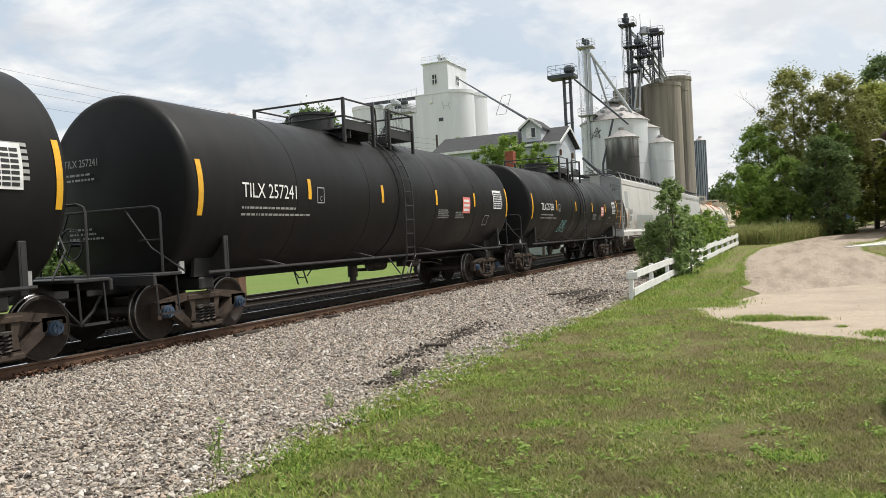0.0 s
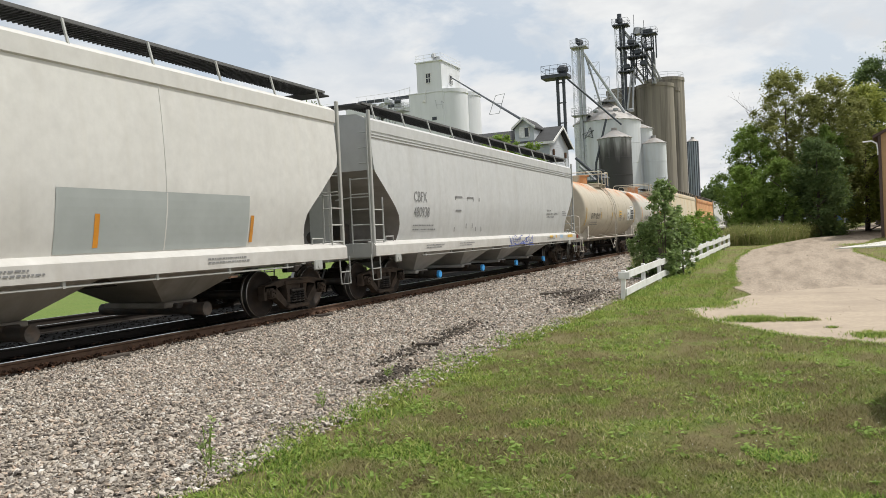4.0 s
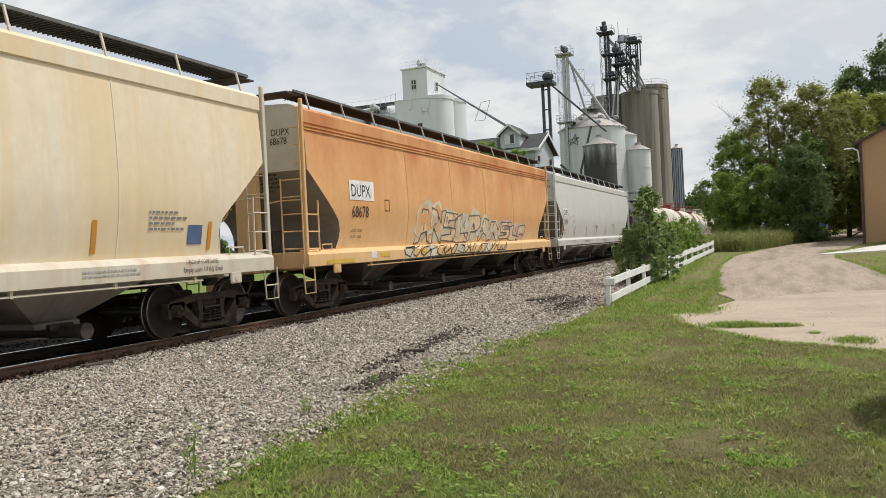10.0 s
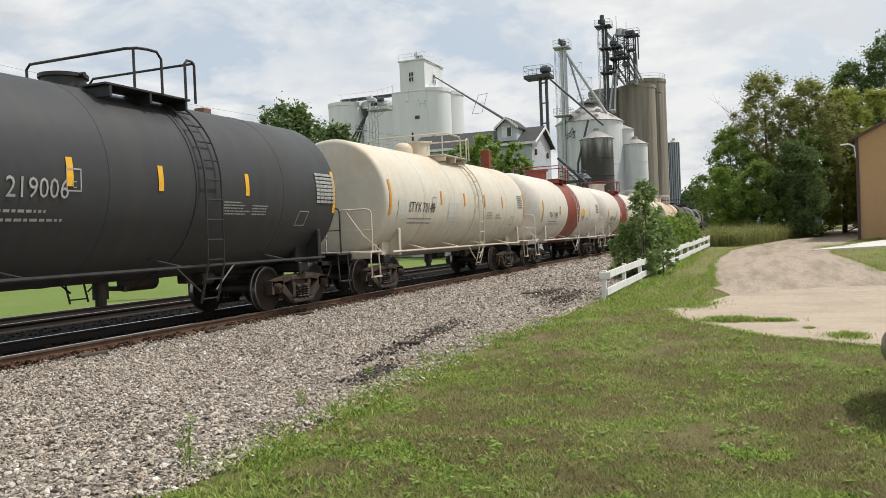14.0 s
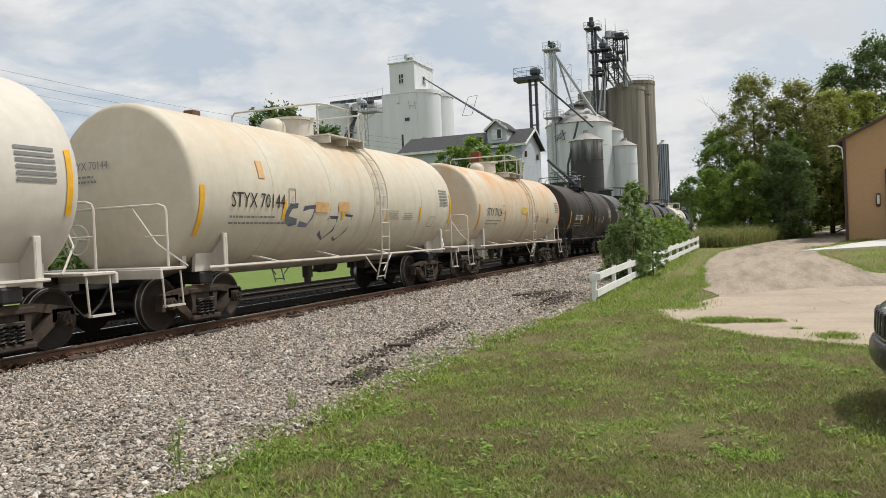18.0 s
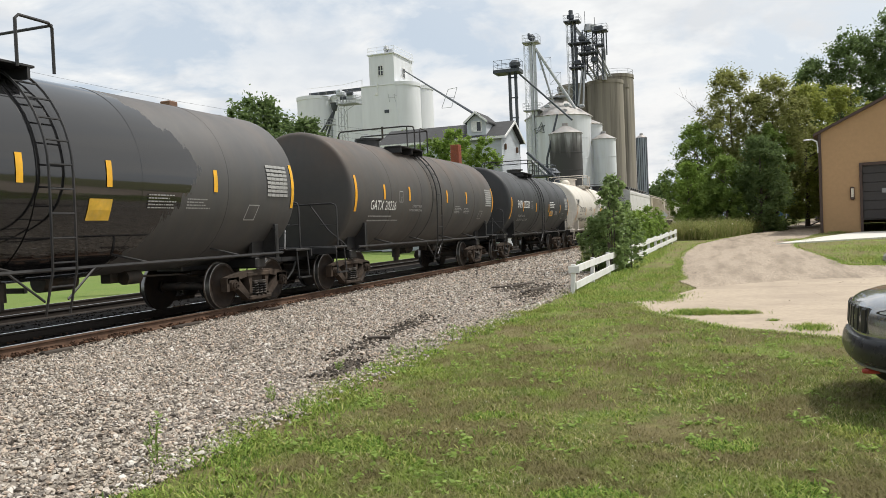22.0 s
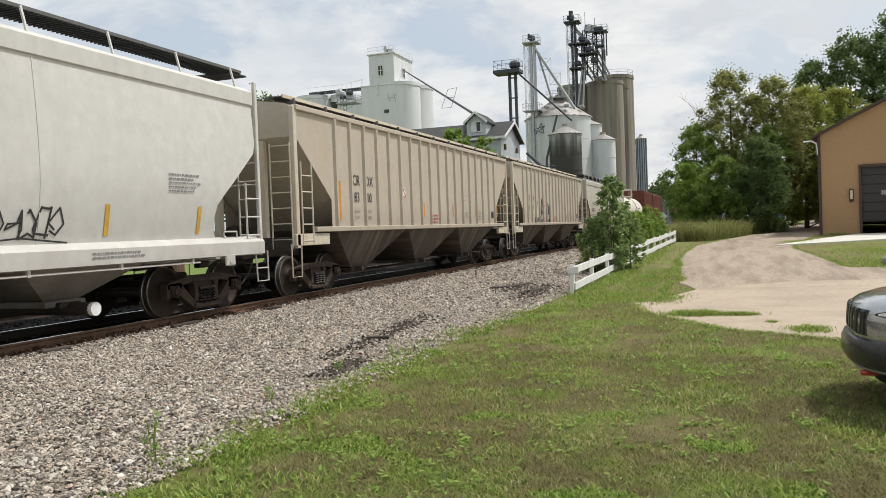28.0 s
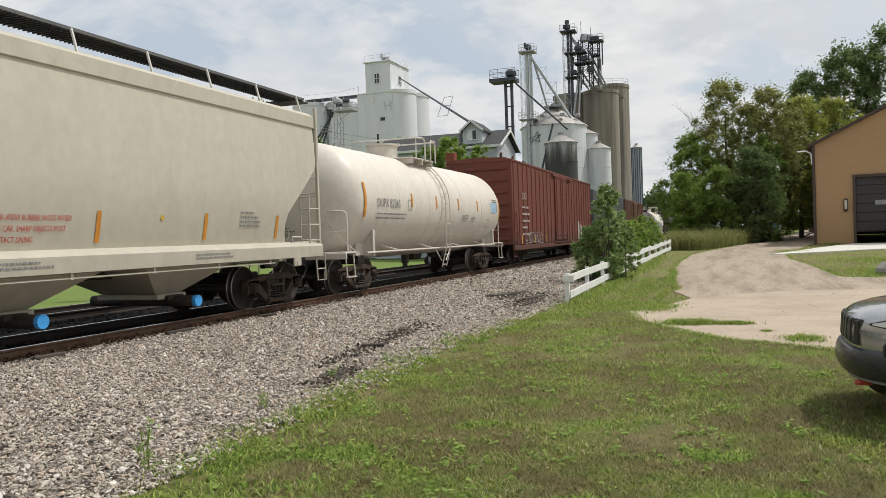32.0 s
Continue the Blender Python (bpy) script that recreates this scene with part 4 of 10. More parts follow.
    span = 2 * (E - cut - 1.2)
    w = span / nb
    for i in range(nb):
        y = -span / 2 + w * (i + 0.5)
        s = Shape()
        wt = w * 0.455
        tp = [(-hw + 0.12, y - wt), (hw - 0.12, y - wt), (hw - 0.12, y + wt), (-hw + 0.12, y + wt)]
        bt = [(-0.60, y - 0.34), (0.60, y - 0.34), (0.60, y + 0.34), (-0.60, y + 0.34)]
        s.loft([[(p[0], p[1], 1.22) for p in tp], [(p[0], p[1], 0.52) for p in bt]])
        s.box((0.0, y, 0.47), (1.40, 0.80, 0.10), b=0.02)
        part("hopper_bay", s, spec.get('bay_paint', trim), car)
        s = Shape().cyl((-1.15, y, 0.38), (1.22, y, 0.38), 0.105, 14).box((0.2, y, 0.44), (1.2, 0.42, 0.10), b=0.02)
        part("outlet_tube", s, STEEL, car)
        if spec.get('outlet_cap'):
            part("outlet_cap", Shape().cyl((1.20, y, 0.38), (1.28, y, 0.38), 0.105, 16), spec['outlet_cap'], car)
        else:
            part("outlet_cap", Shape().cyl((1.20, y, 0.38), (1.26, y, 0.38), 0.12, 14), STEEL, car)

    def side(a, v, lift=0.0):
        z = sill_t + v
        return (half_w(z) + 0.006 + lift, a, z)

    def sillp(a, v, lift=0.0):
        return (hw + 0.035 + lift, a, sill_b + v)
    for a, v, w_, h_ in spec.get('marks', ()):
        marking("reflector", [('bar', a, v, w_, h_)], lambda p, q: side(p, q, 0.004), spec.get('reflector', ORANGE), car)
    for key, mtl, items in spec.get('writing', ()):
        marking(key, items, lambda a, v, q=layer(key): side(a, v, q), mtl, car)
    for key, mtl, items in spec.get('sill_writing', ()):
        marking(key, items, lambda a, v, q=layer(key): sillp(a, v, q), mtl, car)
    for i, x_ in enumerate(spec.get('seam', ())):
        t = Shape()
        t.loft([[(half_w(z) - 0.02 + 0.028 * q[1], x_ + q[0], z) for q in ((-0.02, 0), (-0.012, 1), (0.012, 1), (0.02, 0))] for z in zs])
        part("side_seam", t, paint_, car)
    if spec.get('end_text'):
        marking("end_writing", spec['end_text'], lambda a, b: (a, -ee - 0.008, b), spec.get('end_ink', INK_BLACK), car)
    running_gear(car, half, spec.get('cap'))
    return car


# ------------------------------------------------------------------ train: ribbed hoppers
def ribbed_hopper(u, spec):
    half, ln = spec['tc'] / 2, spec['len']
    E = ln / 2 - 0.42
    hw, bot, top = 1.50, 1.53, 4.20
    P_, trim = spec['paint'], spec['trim']
    car = thing("hopper_car", (XT, u, ZR), spec['label'], "hopper car", "cars of the train")
    zk, cut = 3.55, 1.55

    def ey(z):
        return E - 0.12 - (0 if z >= zk else cut * min(1, (zk - z) / (zk - 2.2)))
    s = Shape()
    zs = [bot, 1.9, 2.2, 2.6, 3.0, 3.3, zk, 3.9, top]
    for kx in (-1, 1):
        s.loft([[(kx * hw, -ey(z) + 2 * ey(z) * j / 20, z) for j in range(21)] for z in zs], open_ring=True)
    rf = [(-hw, top), (-hw + 0.3, top + 0.10), (-0.5, top + 0.2), (0.5, top + 0.2), (hw - 0.3, top + 0.10), (hw, top)]
    ee = E - 0.12
    s.loft([[(p[0], -ee, p[1]) for p in rf], [(p[0], ee, p[1]) for p in rf]], open_ring=True)
    for k in (-1, 1):
        pts = rf + [(hw, zk), (-hw, zk)]
        s.add([(x, k * ee, z) for x, z in pts], [tuple(range(len(pts)))])
        s.add([(-hw + 0.02, k * ee, zk), (hw - 0.02, k * ee, zk), (hw - 0.02, k * (ee - cut - 1.0), 1.5), (-hw + 0.02, k * (ee - cut - 1.0), 1.5)], [(0, 1, 2, 3)])
    part("body", s, P_, car)
    nr = 18
    for kx in (-1, 1):
        for i in range(nr):
            y = -6.68 + 0.784 * i
            lo = bot + 0.02
            if abs(y) > ee - cut:
                lo = 2.2 + (abs(y) - (ee - cut)) / cut * (zk - 2.2) + 0.05
            if lo > 3.6:
                lo = 3.5
            b = Shape()
            b.prism([(kx * (hw - 0.01), -0.075), (kx * (hw + 0.065), -0.035), (kx * (hw + 0.065), 0.035), (kx * (hw - 0.01), 0.075)], lo, top - 0.05, 'z')
            part("side_rib", b, P_, car, loc=(0, y, 0))
        t = Shape().box((kx * hw, 0, top - 0.02), (0.13, 2 * E - 0.2, 0.12), b=0.015)
        part("top_chord", t, P_, car)
        t = Shape().box((kx * (hw + 0.02), 0, bot - 0.03), (0.12, 2 * E - 0.2 - 2 * 0.7, 0.12), b=0.015)
        part("side_sill", t, P_, car)
        for k in (-1, 1):
            c = Shape().box((kx * (hw - 0.03), k * (E - 0.08), 2.65), (0.12, 0.14, 3.1), b=0.012)
            part("corner_post", c, trim, car)
            c = Shape().box((kx * (hw - 0.02), k * (E - 0.72), 1.28), (0.10, 1.5, 0.26), b=0.012)
            part("end_sill", c, trim, car)
            ladm = ladder(kx * (hw + 0.03), k * (E - 0.48), 1.2, 3.0, 0.46, 0.36, 0.016)
            part("side_ladder", ladm, trim, car)
            le = Shape()
            for xx in (hw - 0.06, hw - 0.56):
                le.tube([(kx * xx, k * (E + 0.04), 1.1), (kx * xx, k * (E + 0.04), 3.4)], 0.018, 5)
            for i in range(7):
                le.cyl((kx * (hw - 0.06), k * (E + 0.04), 1.3 + 0.34 * i), (kx * (hw - 0.56), k * (E + 0.04), 1.3 + 0.34 * i), 0.014, 5)
            part("end_ladder", le, trim, car)
            st = Shape().tube([(kx * hw, k * E - 0.21, 1.2), (kx * hw, k * E - 0.19, 0.48), (kx * hw, k * E + 0.19, 0.48), (kx * hw, k * E + 0.21, 1.2)], 0.018, 5)
            part("sill_step", st, trim, car)
    for k in (-1, 1):
        s = Shape().box((0, k * (E - 0.9), 1.06), (0.62, 2.4, 0.34), b=0.02).box((0, k * E, 1.20), (2.9, 0.10, 0.30), b=0.01)
        part("draft_sill", s, STEEL, car)
        for xx in (-0.6, 0.6):
            part("end_post", Shape().box((xx, k * (E - 0.18), 2.4), (0.18, 0.14, 2.2), b=0.01), trim, car)
        part("brake_equipment", Shape().box((0.25, k * (E - 0.6), 1.6), (0.42, 0.36, 0.48), b=0.03).cyl((-0.4, k * (E - 0.95), 1.5), (-0.4, k * (E - 0.3), 1.5), 0.15, 12), STEEL, car)
        coupler(car, k * (ln / 2 - 0.30), k)
    # three dark hopper bays
    nb = 3
    span = 2 * (ee - cut - 0.2)
    w = span / nb
    for i in range(nb):
        y = -span / 2 + w * (i + 0.5)
        s = Shape()
        s.loft([[(-hw + 0.02, y - w / 2, 1.50), (hw - 0.02, y - w / 2, 1.50), (hw - 0.02, y + w / 2, 1.50), (-hw + 0.02, y + w / 2, 1.50)],
                [(-0.9, y - 0.5, 0.50), (0.95, y - 0.5, 0.50), (0.95, y + 0.5, 0.50), (-0.9, y + 0.5, 0.50)]])
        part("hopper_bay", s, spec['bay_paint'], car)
        s = Shape().box((0, y, 0.44), (1.9, 0.9, 0.10), b=0.02).tube([(0.95, y - 0.1, 0.46), (1.15, y + 0.35, 0.52), (1.22, y + 0.9, 0.48)], 0.022, 5).cyl((0.9, y - 0.2, 0.45), (1.15, y - 0.2, 0.45), 0.07, 10)
        part("gate_frame", s, STEEL, car)
    zw = top + 0.24
    s = Shape()
    for kx in (-1, 1):
        s.box((kx * 0.95, 0, zw), (0.5, 2 * ee, 0.012))
        for i in range(7):
            s.box((kx * 0.95 - 0.24 + 0.08 * i, 0, zw + 0.012), (0.012, 2 * ee, 0.03))
        for i in range(12):
            s.box((kx * 1.05, -ee + 0.4 + (2 * ee - 0.8) * i / 11, top + 0.17), (0.5, 0.04, 0.14))
    part("roof_walk", s, mat("galvanised grating", (0.16, 0.16, 0.16), 0.55, 0.6), car)
    for kx in (-1, 1):
        part("walk_edge", Shape().box((kx * 1.22, 0, zw + 0.01), (0.03, 2 * ee, 0.07)), trim, car)
    for i in range(8):
        part("roof_hatch", kept("long_hatch", lambda: Shape().box((0, 0, 0), (0.7, 1.3, 0.10), b=0.02)), P_, car, loc=(0, -ee + 1.1 + (2 * ee - 2.2) * i / 7, top + 0.22))

    def side(a, v, lift=0.0):
        return (hw + 0.008 + lift, a, bot + v)
    for a, v, w_, h_ in spec.get('marks', ()):
        marking("reflector", [('bar', a, v, w_, h_)], side, ORANGE, car)
    for key, mtl, items in spec.get('writing', ()):
        marking(key, items, lambda a, v, q=layer(key): side(a, v, q), mtl, car)
    running_gear(car, half, spec.get('cap'))
    return car


# ------------------------------------------------------------------ train: boxcars
def box_car(u, spec):
    half, ln = spec['tc'] / 2, spec['len']
    E = ln / 2 - 0.55
    hw, bot, top = 1.50, 0.72, spec.get('top', 4.75)
    P_ = spec['paint']
    car = thing("box_car", (XT, u, ZR), spec['label'], "boxcar", "cars of the train")
    s = Shape().box((0, 0, (bot + top) / 2 + 0.12), (2 * hw, 2 * E, top - bot - 0.24), b=0.02)
    part("body", s, P_, car)
    s = Shape().prism([(-hw - 0.03, top - 0.04), (-hw + 0.25, top + 0.06), (0, top + 0.12), (hw - 0.25, top + 0.06), (hw + 0.03, top - 0.04), (hw + 0.03, top - 0.10), (-hw - 0.03, top - 0.10)], -E - 0.03, E + 0.03, 'y')
    part("roof", s, spec.get('roof_paint', P_), car)
    for kx in (-1, 1):
        for i in range(25):
            y = -E + 0.25 + (2 * E - 0.5) * i / 24
            if abs(y) < 1.75:
                continue
            b = Shape().prism([(kx * (hw - 0.01), -0.06), (kx * (hw + 0.04), -0.03), (kx * (hw + 0.04), 0.03), (kx * (hw - 0.01), 0.06)], bot + 0.22, top - 0.16, 'z')
            part("side_post", b, P_, car, loc=(0, y, 0))
        part("side_sill", Shape().box((kx * (hw + 0.01), 0, bot + 0.10), (0.10, 2 * E, 0.22), b=0.01), P_, car)
        for y0 in (-1.62, 0.02):
            d = Shape().box((kx * (hw + 0.05), y0 + 0.80, (bot + top) / 2 + 0.1), (0.07, 1.58, top - bot - 0.45), b=0.01)
            for q in range(5):
                d.box((kx * (hw + 0.09), y0 + 0.80, bot + 0.6 + q * (top - bot - 0.9) / 4), (0.03, 1.5, 0.05))
            for q in (0.25, 1.35):
                d.cyl((kx * (hw + 0.11), y0 + q, bot + 0.3), (kx * (hw + 0.11), y0 + q, top - 0.35), 0.018, 6)
            part("sliding_door", d, P_, car)
        part("door_track", Shape().box((kx * (hw + 0.06), 0.5, bot + 0.22), (0.08, 5.4, 0.06)).box((kx * (hw + 0.06), 0.5, top - 0.2), (0.08, 5.4, 0.08)), P_, car)
        for k in (-1, 1):
            part("side_ladder", ladder(kx * (hw + 0.05), k * (E - 0.32), bot + 0.05, 2.4 if k > 0 else 2.4, 0.44, 0.38, 0.016), P_, car)
            part("sill_step", Shape().tube([(kx * hw, k * (E - 0.5), bot + 0.05), (kx * hw, k * (E - 0.48), 0.42), (kx * hw, k * (E - 0.08), 0.42), (kx * hw, k * (E - 0.06), bot + 0.05)], 0.018, 5), P_, car)
    for k in (-1, 1):
        s = Shape()
        for q in range(7):
            s.box((0, k * (E + 0.03), bot + 0.5 + q * (top - bot - 0.9) / 6), (2 * hw - 0.3, 0.09, 0.16), b=0.03)
        part("end_panel", s, P_, car)
        s = Shape().box((0, k * (E - 0.6), 0.86), (0.5, 2.0, 0.3), b=0.02)
        part("draft_sill", s, STEEL, car)
        coupler(car, k * (ln / 2 - 0.30), k)
    part("centre_sill", Shape().box((0, 0, 0.62), (0.4, 2 * E - 4.5, 0.35), b=0.02), STEEL, car)
    brake_gear(car, -1.5)

    def side(a, v, lift=0.0):
        return (hw + 0.045 + lift, a, bot + v)
    for key, mtl, items in spec.get('writing', ()):
        marking(key, items, lambda a, v, q=layer(key): side(a, v, q), mtl, car)
    for a, v, w_, h_ in spec.get('marks', ()):
        marking("reflector", [('bar', a, v, w_, h_)], side, YELLOW, car)
    running_gear(car, half)
    return car

# ------------------------------------------------------------------ ground
def rise(y):
    """The land climbs gently away from the lawn."""
    pts = ((-1e9, 0.0), (18, 0.0), (50, 0.52), (100, 1.40), (140, 1.50), (1e9, 1.50))
    for (a, b), (c, d) in zip(pts[:-1], pts[1:]):
        if y <= c:
            return b + (d - b) * (y - a) / (c - a)
    return 1.5


def land(x, y):
    k = min(max((x + 8.0) / 4.0, 0.0), 1.0)     # no climb on the railway side
    z = rise(y) * k
    if x < -14.5:
        z -= 0.10 * min(1, (-14.5 - x) / 2)
    if x < -8.2 and x > -13.2:
        z -= 0.02
    return z


def ground_sheet():
    xs = sorted(set([-1500, -700, -350, -180, -100, -60, -40, -30, -24, -20, -17, -15.5, -14.5, -13.2, -12] + [-8.2 + 0.6 * i for i in range(40)] + [17, 19, 22, 26, 32, 40, 55, 80, 130, 240, 500, 1500]))
    ys = sorted(set([-300, -120, -50, -25, -14, -8, -5] + [-3 + 0.7 * i for i in range(40)] + [26 + 2 * i for i in range(30)] + [88, 95, 100, 110, 120, 130, 140, 160, 200, 260, 400, 700, 1500]))
    s = Shape()
    vs = []
    for y in ys:
        for x in xs:
            near = 1 if abs(x) < 20 and -5 < y < 60 else 0
            b = near * 0.035 * noise.noise(Vector((x * 0.55, y * 0.55, 2.0))) if x > -4.2 and not (x > -3.0 and y > 9.5) else 0
            if x > -1.6 and 10.8 < y < 60:
                b -= 0.012
            vs.append((x, y, land(x, y) + b - 0.004))
    n = len(xs)
    fs = [(j * n + i, j * n + i + 1, (j + 1) * n + i + 1, (j + 1) * n + i) for j in range(len(ys) - 1) for i in range(n - 1)]
    s.add(vs, fs)
    return s


def turf_colour(nt, c, co):
    """Mottling of the turf: brown dry spots, lime patches, dark damp ones; the same on soil and blades."""
    f = noise_tex(nt, 0.75, 5, 0.6, co, stretch=(1, 1, 1.7))
    c = mixc(nt, ramp(nt, f, [(0.50, (0, 0, 0)), (0.60, (0.7,) * 3)]), c, (0.215, 0.30, 0.056))
    f = noise_tex(nt, 3.6, 4, 0.6, co)
    c = mixc(nt, ramp(nt, f, [(0.50, (0, 0, 0)), (0.68, (0.7,) * 3)]), c, (0.118, 0.163, 0.046))
    f = noise_tex(nt, 1.1, 6, 0.68, co)
    c = mixc(nt, ramp(nt, f, [(0.44, (0, 0, 0)), (0.56, (0.86,) * 3)]), c, (0.21, 0.168, 0.088))
    f = noise_tex(nt, 2.4, 4, 0.6, co, stretch=(1.2, 1.0, 1))
    return mixc(nt, ramp(nt, f, [(0.60, (0, 0, 0)), (0.72, (0.55,) * 3)]), c, (0.37, 0.30, 0.145))


def grass_mat():
    m, nt, b = nodes_of("lawn turf")
    co = nt.nodes.new("ShaderNodeTexCoord").outputs["Object"]
    f3 = noise_tex(nt, 70.0, 6, 0.8, co)
    c = ramp(nt, f3, [(0.34, (0.06, 0.075, 0.024)), (0.5, (0.165, 0.195, 0.05)), (0.66, (0.30, 0.30, 0.11))])
    c = turf_colour(nt, c, co)
    c = mixc(nt, ramp(nt, f3, [(0.28, (0.6,) * 3), (0.55, (0, 0, 0))]), c, (0.05, 0.055, 0.02))
    nt.links.new(c, b.inputs["Base Color"])
    b.inputs["Roughness"].default_value = 0.9
    b.inputs["Specular IOR Level"].default_value = 0.15
    bump(nt, b, f3, 0.8, 0.03)
    return m


LAWN = grass_mat()
ground = part("ground", ground_sheet(), LAWN)
tagged(ground, "patchy green and straw-coloured summer lawn", "ground", kind="structure")
GRAVEL = mat("tan gravel dirt", (0.34, 0.275, 0.21), 0.95, 0, 0.34, 18.0, 0.8, dirt=(0.17, 0.132, 0.095), dirt_amt=1.0, dirt_scale=1.3, stretch=(1.5, 0.20, 1.0))
CONCRETE = mat("sandy worn concrete", (0.40, 0.325, 0.245), 0.9, 0, 0.16, 14.0, 0.45, dirt=(0.27, 0.215, 0.165), dirt_amt=0.85, dirt_scale=0.8, stretch=(0.6, 1.0, 1.0))


def outline_sheet(poly, lift, name, material, label, cat, sub=0.0):
    """A sheet that lies on the land, fanned into a fine grid inside an outline."""
    xs = [p[0] for p in poly]
    ys = [p[1] for p in poly]
    bm = bmesh.new()
    vs = [bm.verts.new((x, y, 0)) for x, y in poly]
    bm.faces.new(vs)
    y = min(ys) + 1.0
    while y < max(ys):
        bmesh.ops.bisect_plane(bm, geom=bm.verts[:] + bm.edges[:] + bm.faces[:], plane_co=(0, y, 0), plane_no=(0, 1, 0))
        y += 1.6
    for v in bm.verts:
        v.co.z = land(v.co.x, v.co.y) + lift
    bmesh.ops.triangulate(bm, faces=bm.faces[:])
    geo = bmesh.ops.extrude_face_region(bm, geom=bm.faces[:])
    for v in geo["geom"]:
        if isinstance(v, bmesh.types.BMVert):
            v.co.z -= 0.10
    bmesh.ops.recalc_face_normals(bm, faces=bm.faces[:])
    me = bpy.data.meshes.new(name)
    bm.to_mesh(me)
    bm.free()
    ob = part(name, me, material)
    return tagged(ob, label, cat, kind="structure")


def ragged(pts, amp, step, seed):
    """Breaks straight edges into uneven ones."""
    r = random.Random(seed)
    out = []
    for (a, b), (c, d) in zip(pts, pts[1:] + pts[:1]):
        L_ = math.hypot(c - a, d - b)
        n = max(1, int(L_ / step))
        for i in range(n):
            t = i / n
            out.append((a + (c - a) * t + r.uniform(-amp, amp), b + (d - b) * t + r.uniform(-amp, amp)))
    return out


drive = ragged([(-0.75, 19.0), (-1.35, 21.5), (-1.65, 25.0), (-1.95, 30.5), (-2.0, 36.0), (-1.70, 42.0), (-0.4, 48.5), (2.2, 58.0), (5.5, 75.0), (8.2, 92.0), (13.5, 92.0), (9.5, 72.0), (5.6, 56.0), (4.0, 47.0), (3.0, 42.0), (2.4, 37.0), (2.8, 31.5), (3.2, 25.5), (9.0, 24.5), (14.0, 24.0), (14.0, 20.0)], 0.07, 0.6, 3)
outline_sheet(drive, 0.002, "gravel_drive", GRAVEL, "tan gravel drive with wheel ruts", "drive")
apron = ragged([(-2.05, 16.5), (-0.6, 19.6), (1.35, 21.2), (5.0, 21.6), (14.0, 21.8), (14.0, 10.2), (5.0, 10.4), (2.2, 10.7), (1.0, 11.7), (-0.15, 12.4), (-1.35, 14.3)], 0.10, 0.4, 4)
outline_sheet(apron, 0.007, "concrete_apron", CONCRETE, "worn sandy concrete apron with cracks", "pavement")
slab = ragged([(1.8, 38.9), (4.4, 45.0), (6.6, 49.4), (16.0, 49.4), (16.0, 42.9), (6.8, 42.0)], 0.03, 1.0, 5)
outline_sheet(slab, 0.05, "door_slab", mat("pale concrete slab", (0.58, 0.56, 0.51), 0.85, 0, 0.08, 3, 0.15), "pale concrete slab before the shed door", "pavement")

m, nt, b = nodes_of("mown lawn")
f = noise_tex(nt, 45.0, 6, 0.75)
c = ramp(nt, f, [(0.34, (0.07, 0.115, 0.03)), (0.5, (0.135, 0.20, 0.048)), (0.66, (0.21, 0.27, 0.08))])
c = mixc(nt, ramp(nt, noise_tex(nt, 0.35, 5, 0.6), [(0.45, (0, 0, 0)), (0.7, (0.5,) * 3)]), c, (0.22, 0.225, 0.085))
nt.links.new(c, b.inputs["Base Color"])
b.inputs["Roughness"].default_value = 0.9
b.inputs["Specular IOR Level"].default_value = 0.1
bump(nt, b, f, 0.7, 0.03)
far_lawn = ragged([(-17.6, -20.0), (-17.3, 20.0), (-17.5, 60.0), (-17.4, 110.0), (-70.0, 110.0), (-70.0, -20.0)], 0.15, 2.0, 6)
outline_sheet(far_lawn, 0.03, "lawn", m, "bright green mown lawn behind the track", "lawn")

# ------------------------------------------------------------------ railway
BALLAST = mat("ballast fines", (0.20, 0.17, 0.14), 0.95, 0, 0.35, 9, 0.8, dirt=(0.22, 0.19, 0.16), dirt_amt=0.6, dirt_scale=1.0)
Y0, Y1 = -40.0, 420.0


def ballast_bed():
    prof = [(-16.9, -0.12), (-16.0, 0.02), (-14.0, 0.05), (-12.6, 0.10), (-9.6, 0.10), (-8.4, 0.10), (-6.0, 0.05), (-4.6, 0.03), (-4.05, 0.005), (-3.85, -0.05)]
    ys = [Y0, -10] + [-4 + 1.0 * i for i in range(44)] + [45, 60, 90, 140, 220, Y1]
    s = Shape()
    rings = []
    for y in ys:
        ring = []
        for x, z in prof:
            dx = 0.35 * noise.noise(Vector((1.0, y * 0.35, 5))) if x > -5 else 0
            if x > -5 and y > 15:
                dx += min((y - 15) * 0.03, 0.35)
            dz = 0.025 * noise.noise(Vector((x * 0.8, y * 0.8, 9)))
            ring.append((x + dx, y, z + dz + (rise(y) * min(max((x + 8) / 4, 0), 1) if x > -8 else 0)))
        rings.append(ring)
    s.loft(rings, open_ring=True)
    return s


tagged(part("ballast_bed", ballast_bed(), BALLAST), "grey-brown crushed stone bed of the railway", "ballast", kind="structure")


# web colour of the farther rails, with the train's shade put into it
SHADERAIL = mat("oil-darkened rail", (0.035, 0.027, 0.022), 0.7, 0.2, 0.3, 5, 0.3)


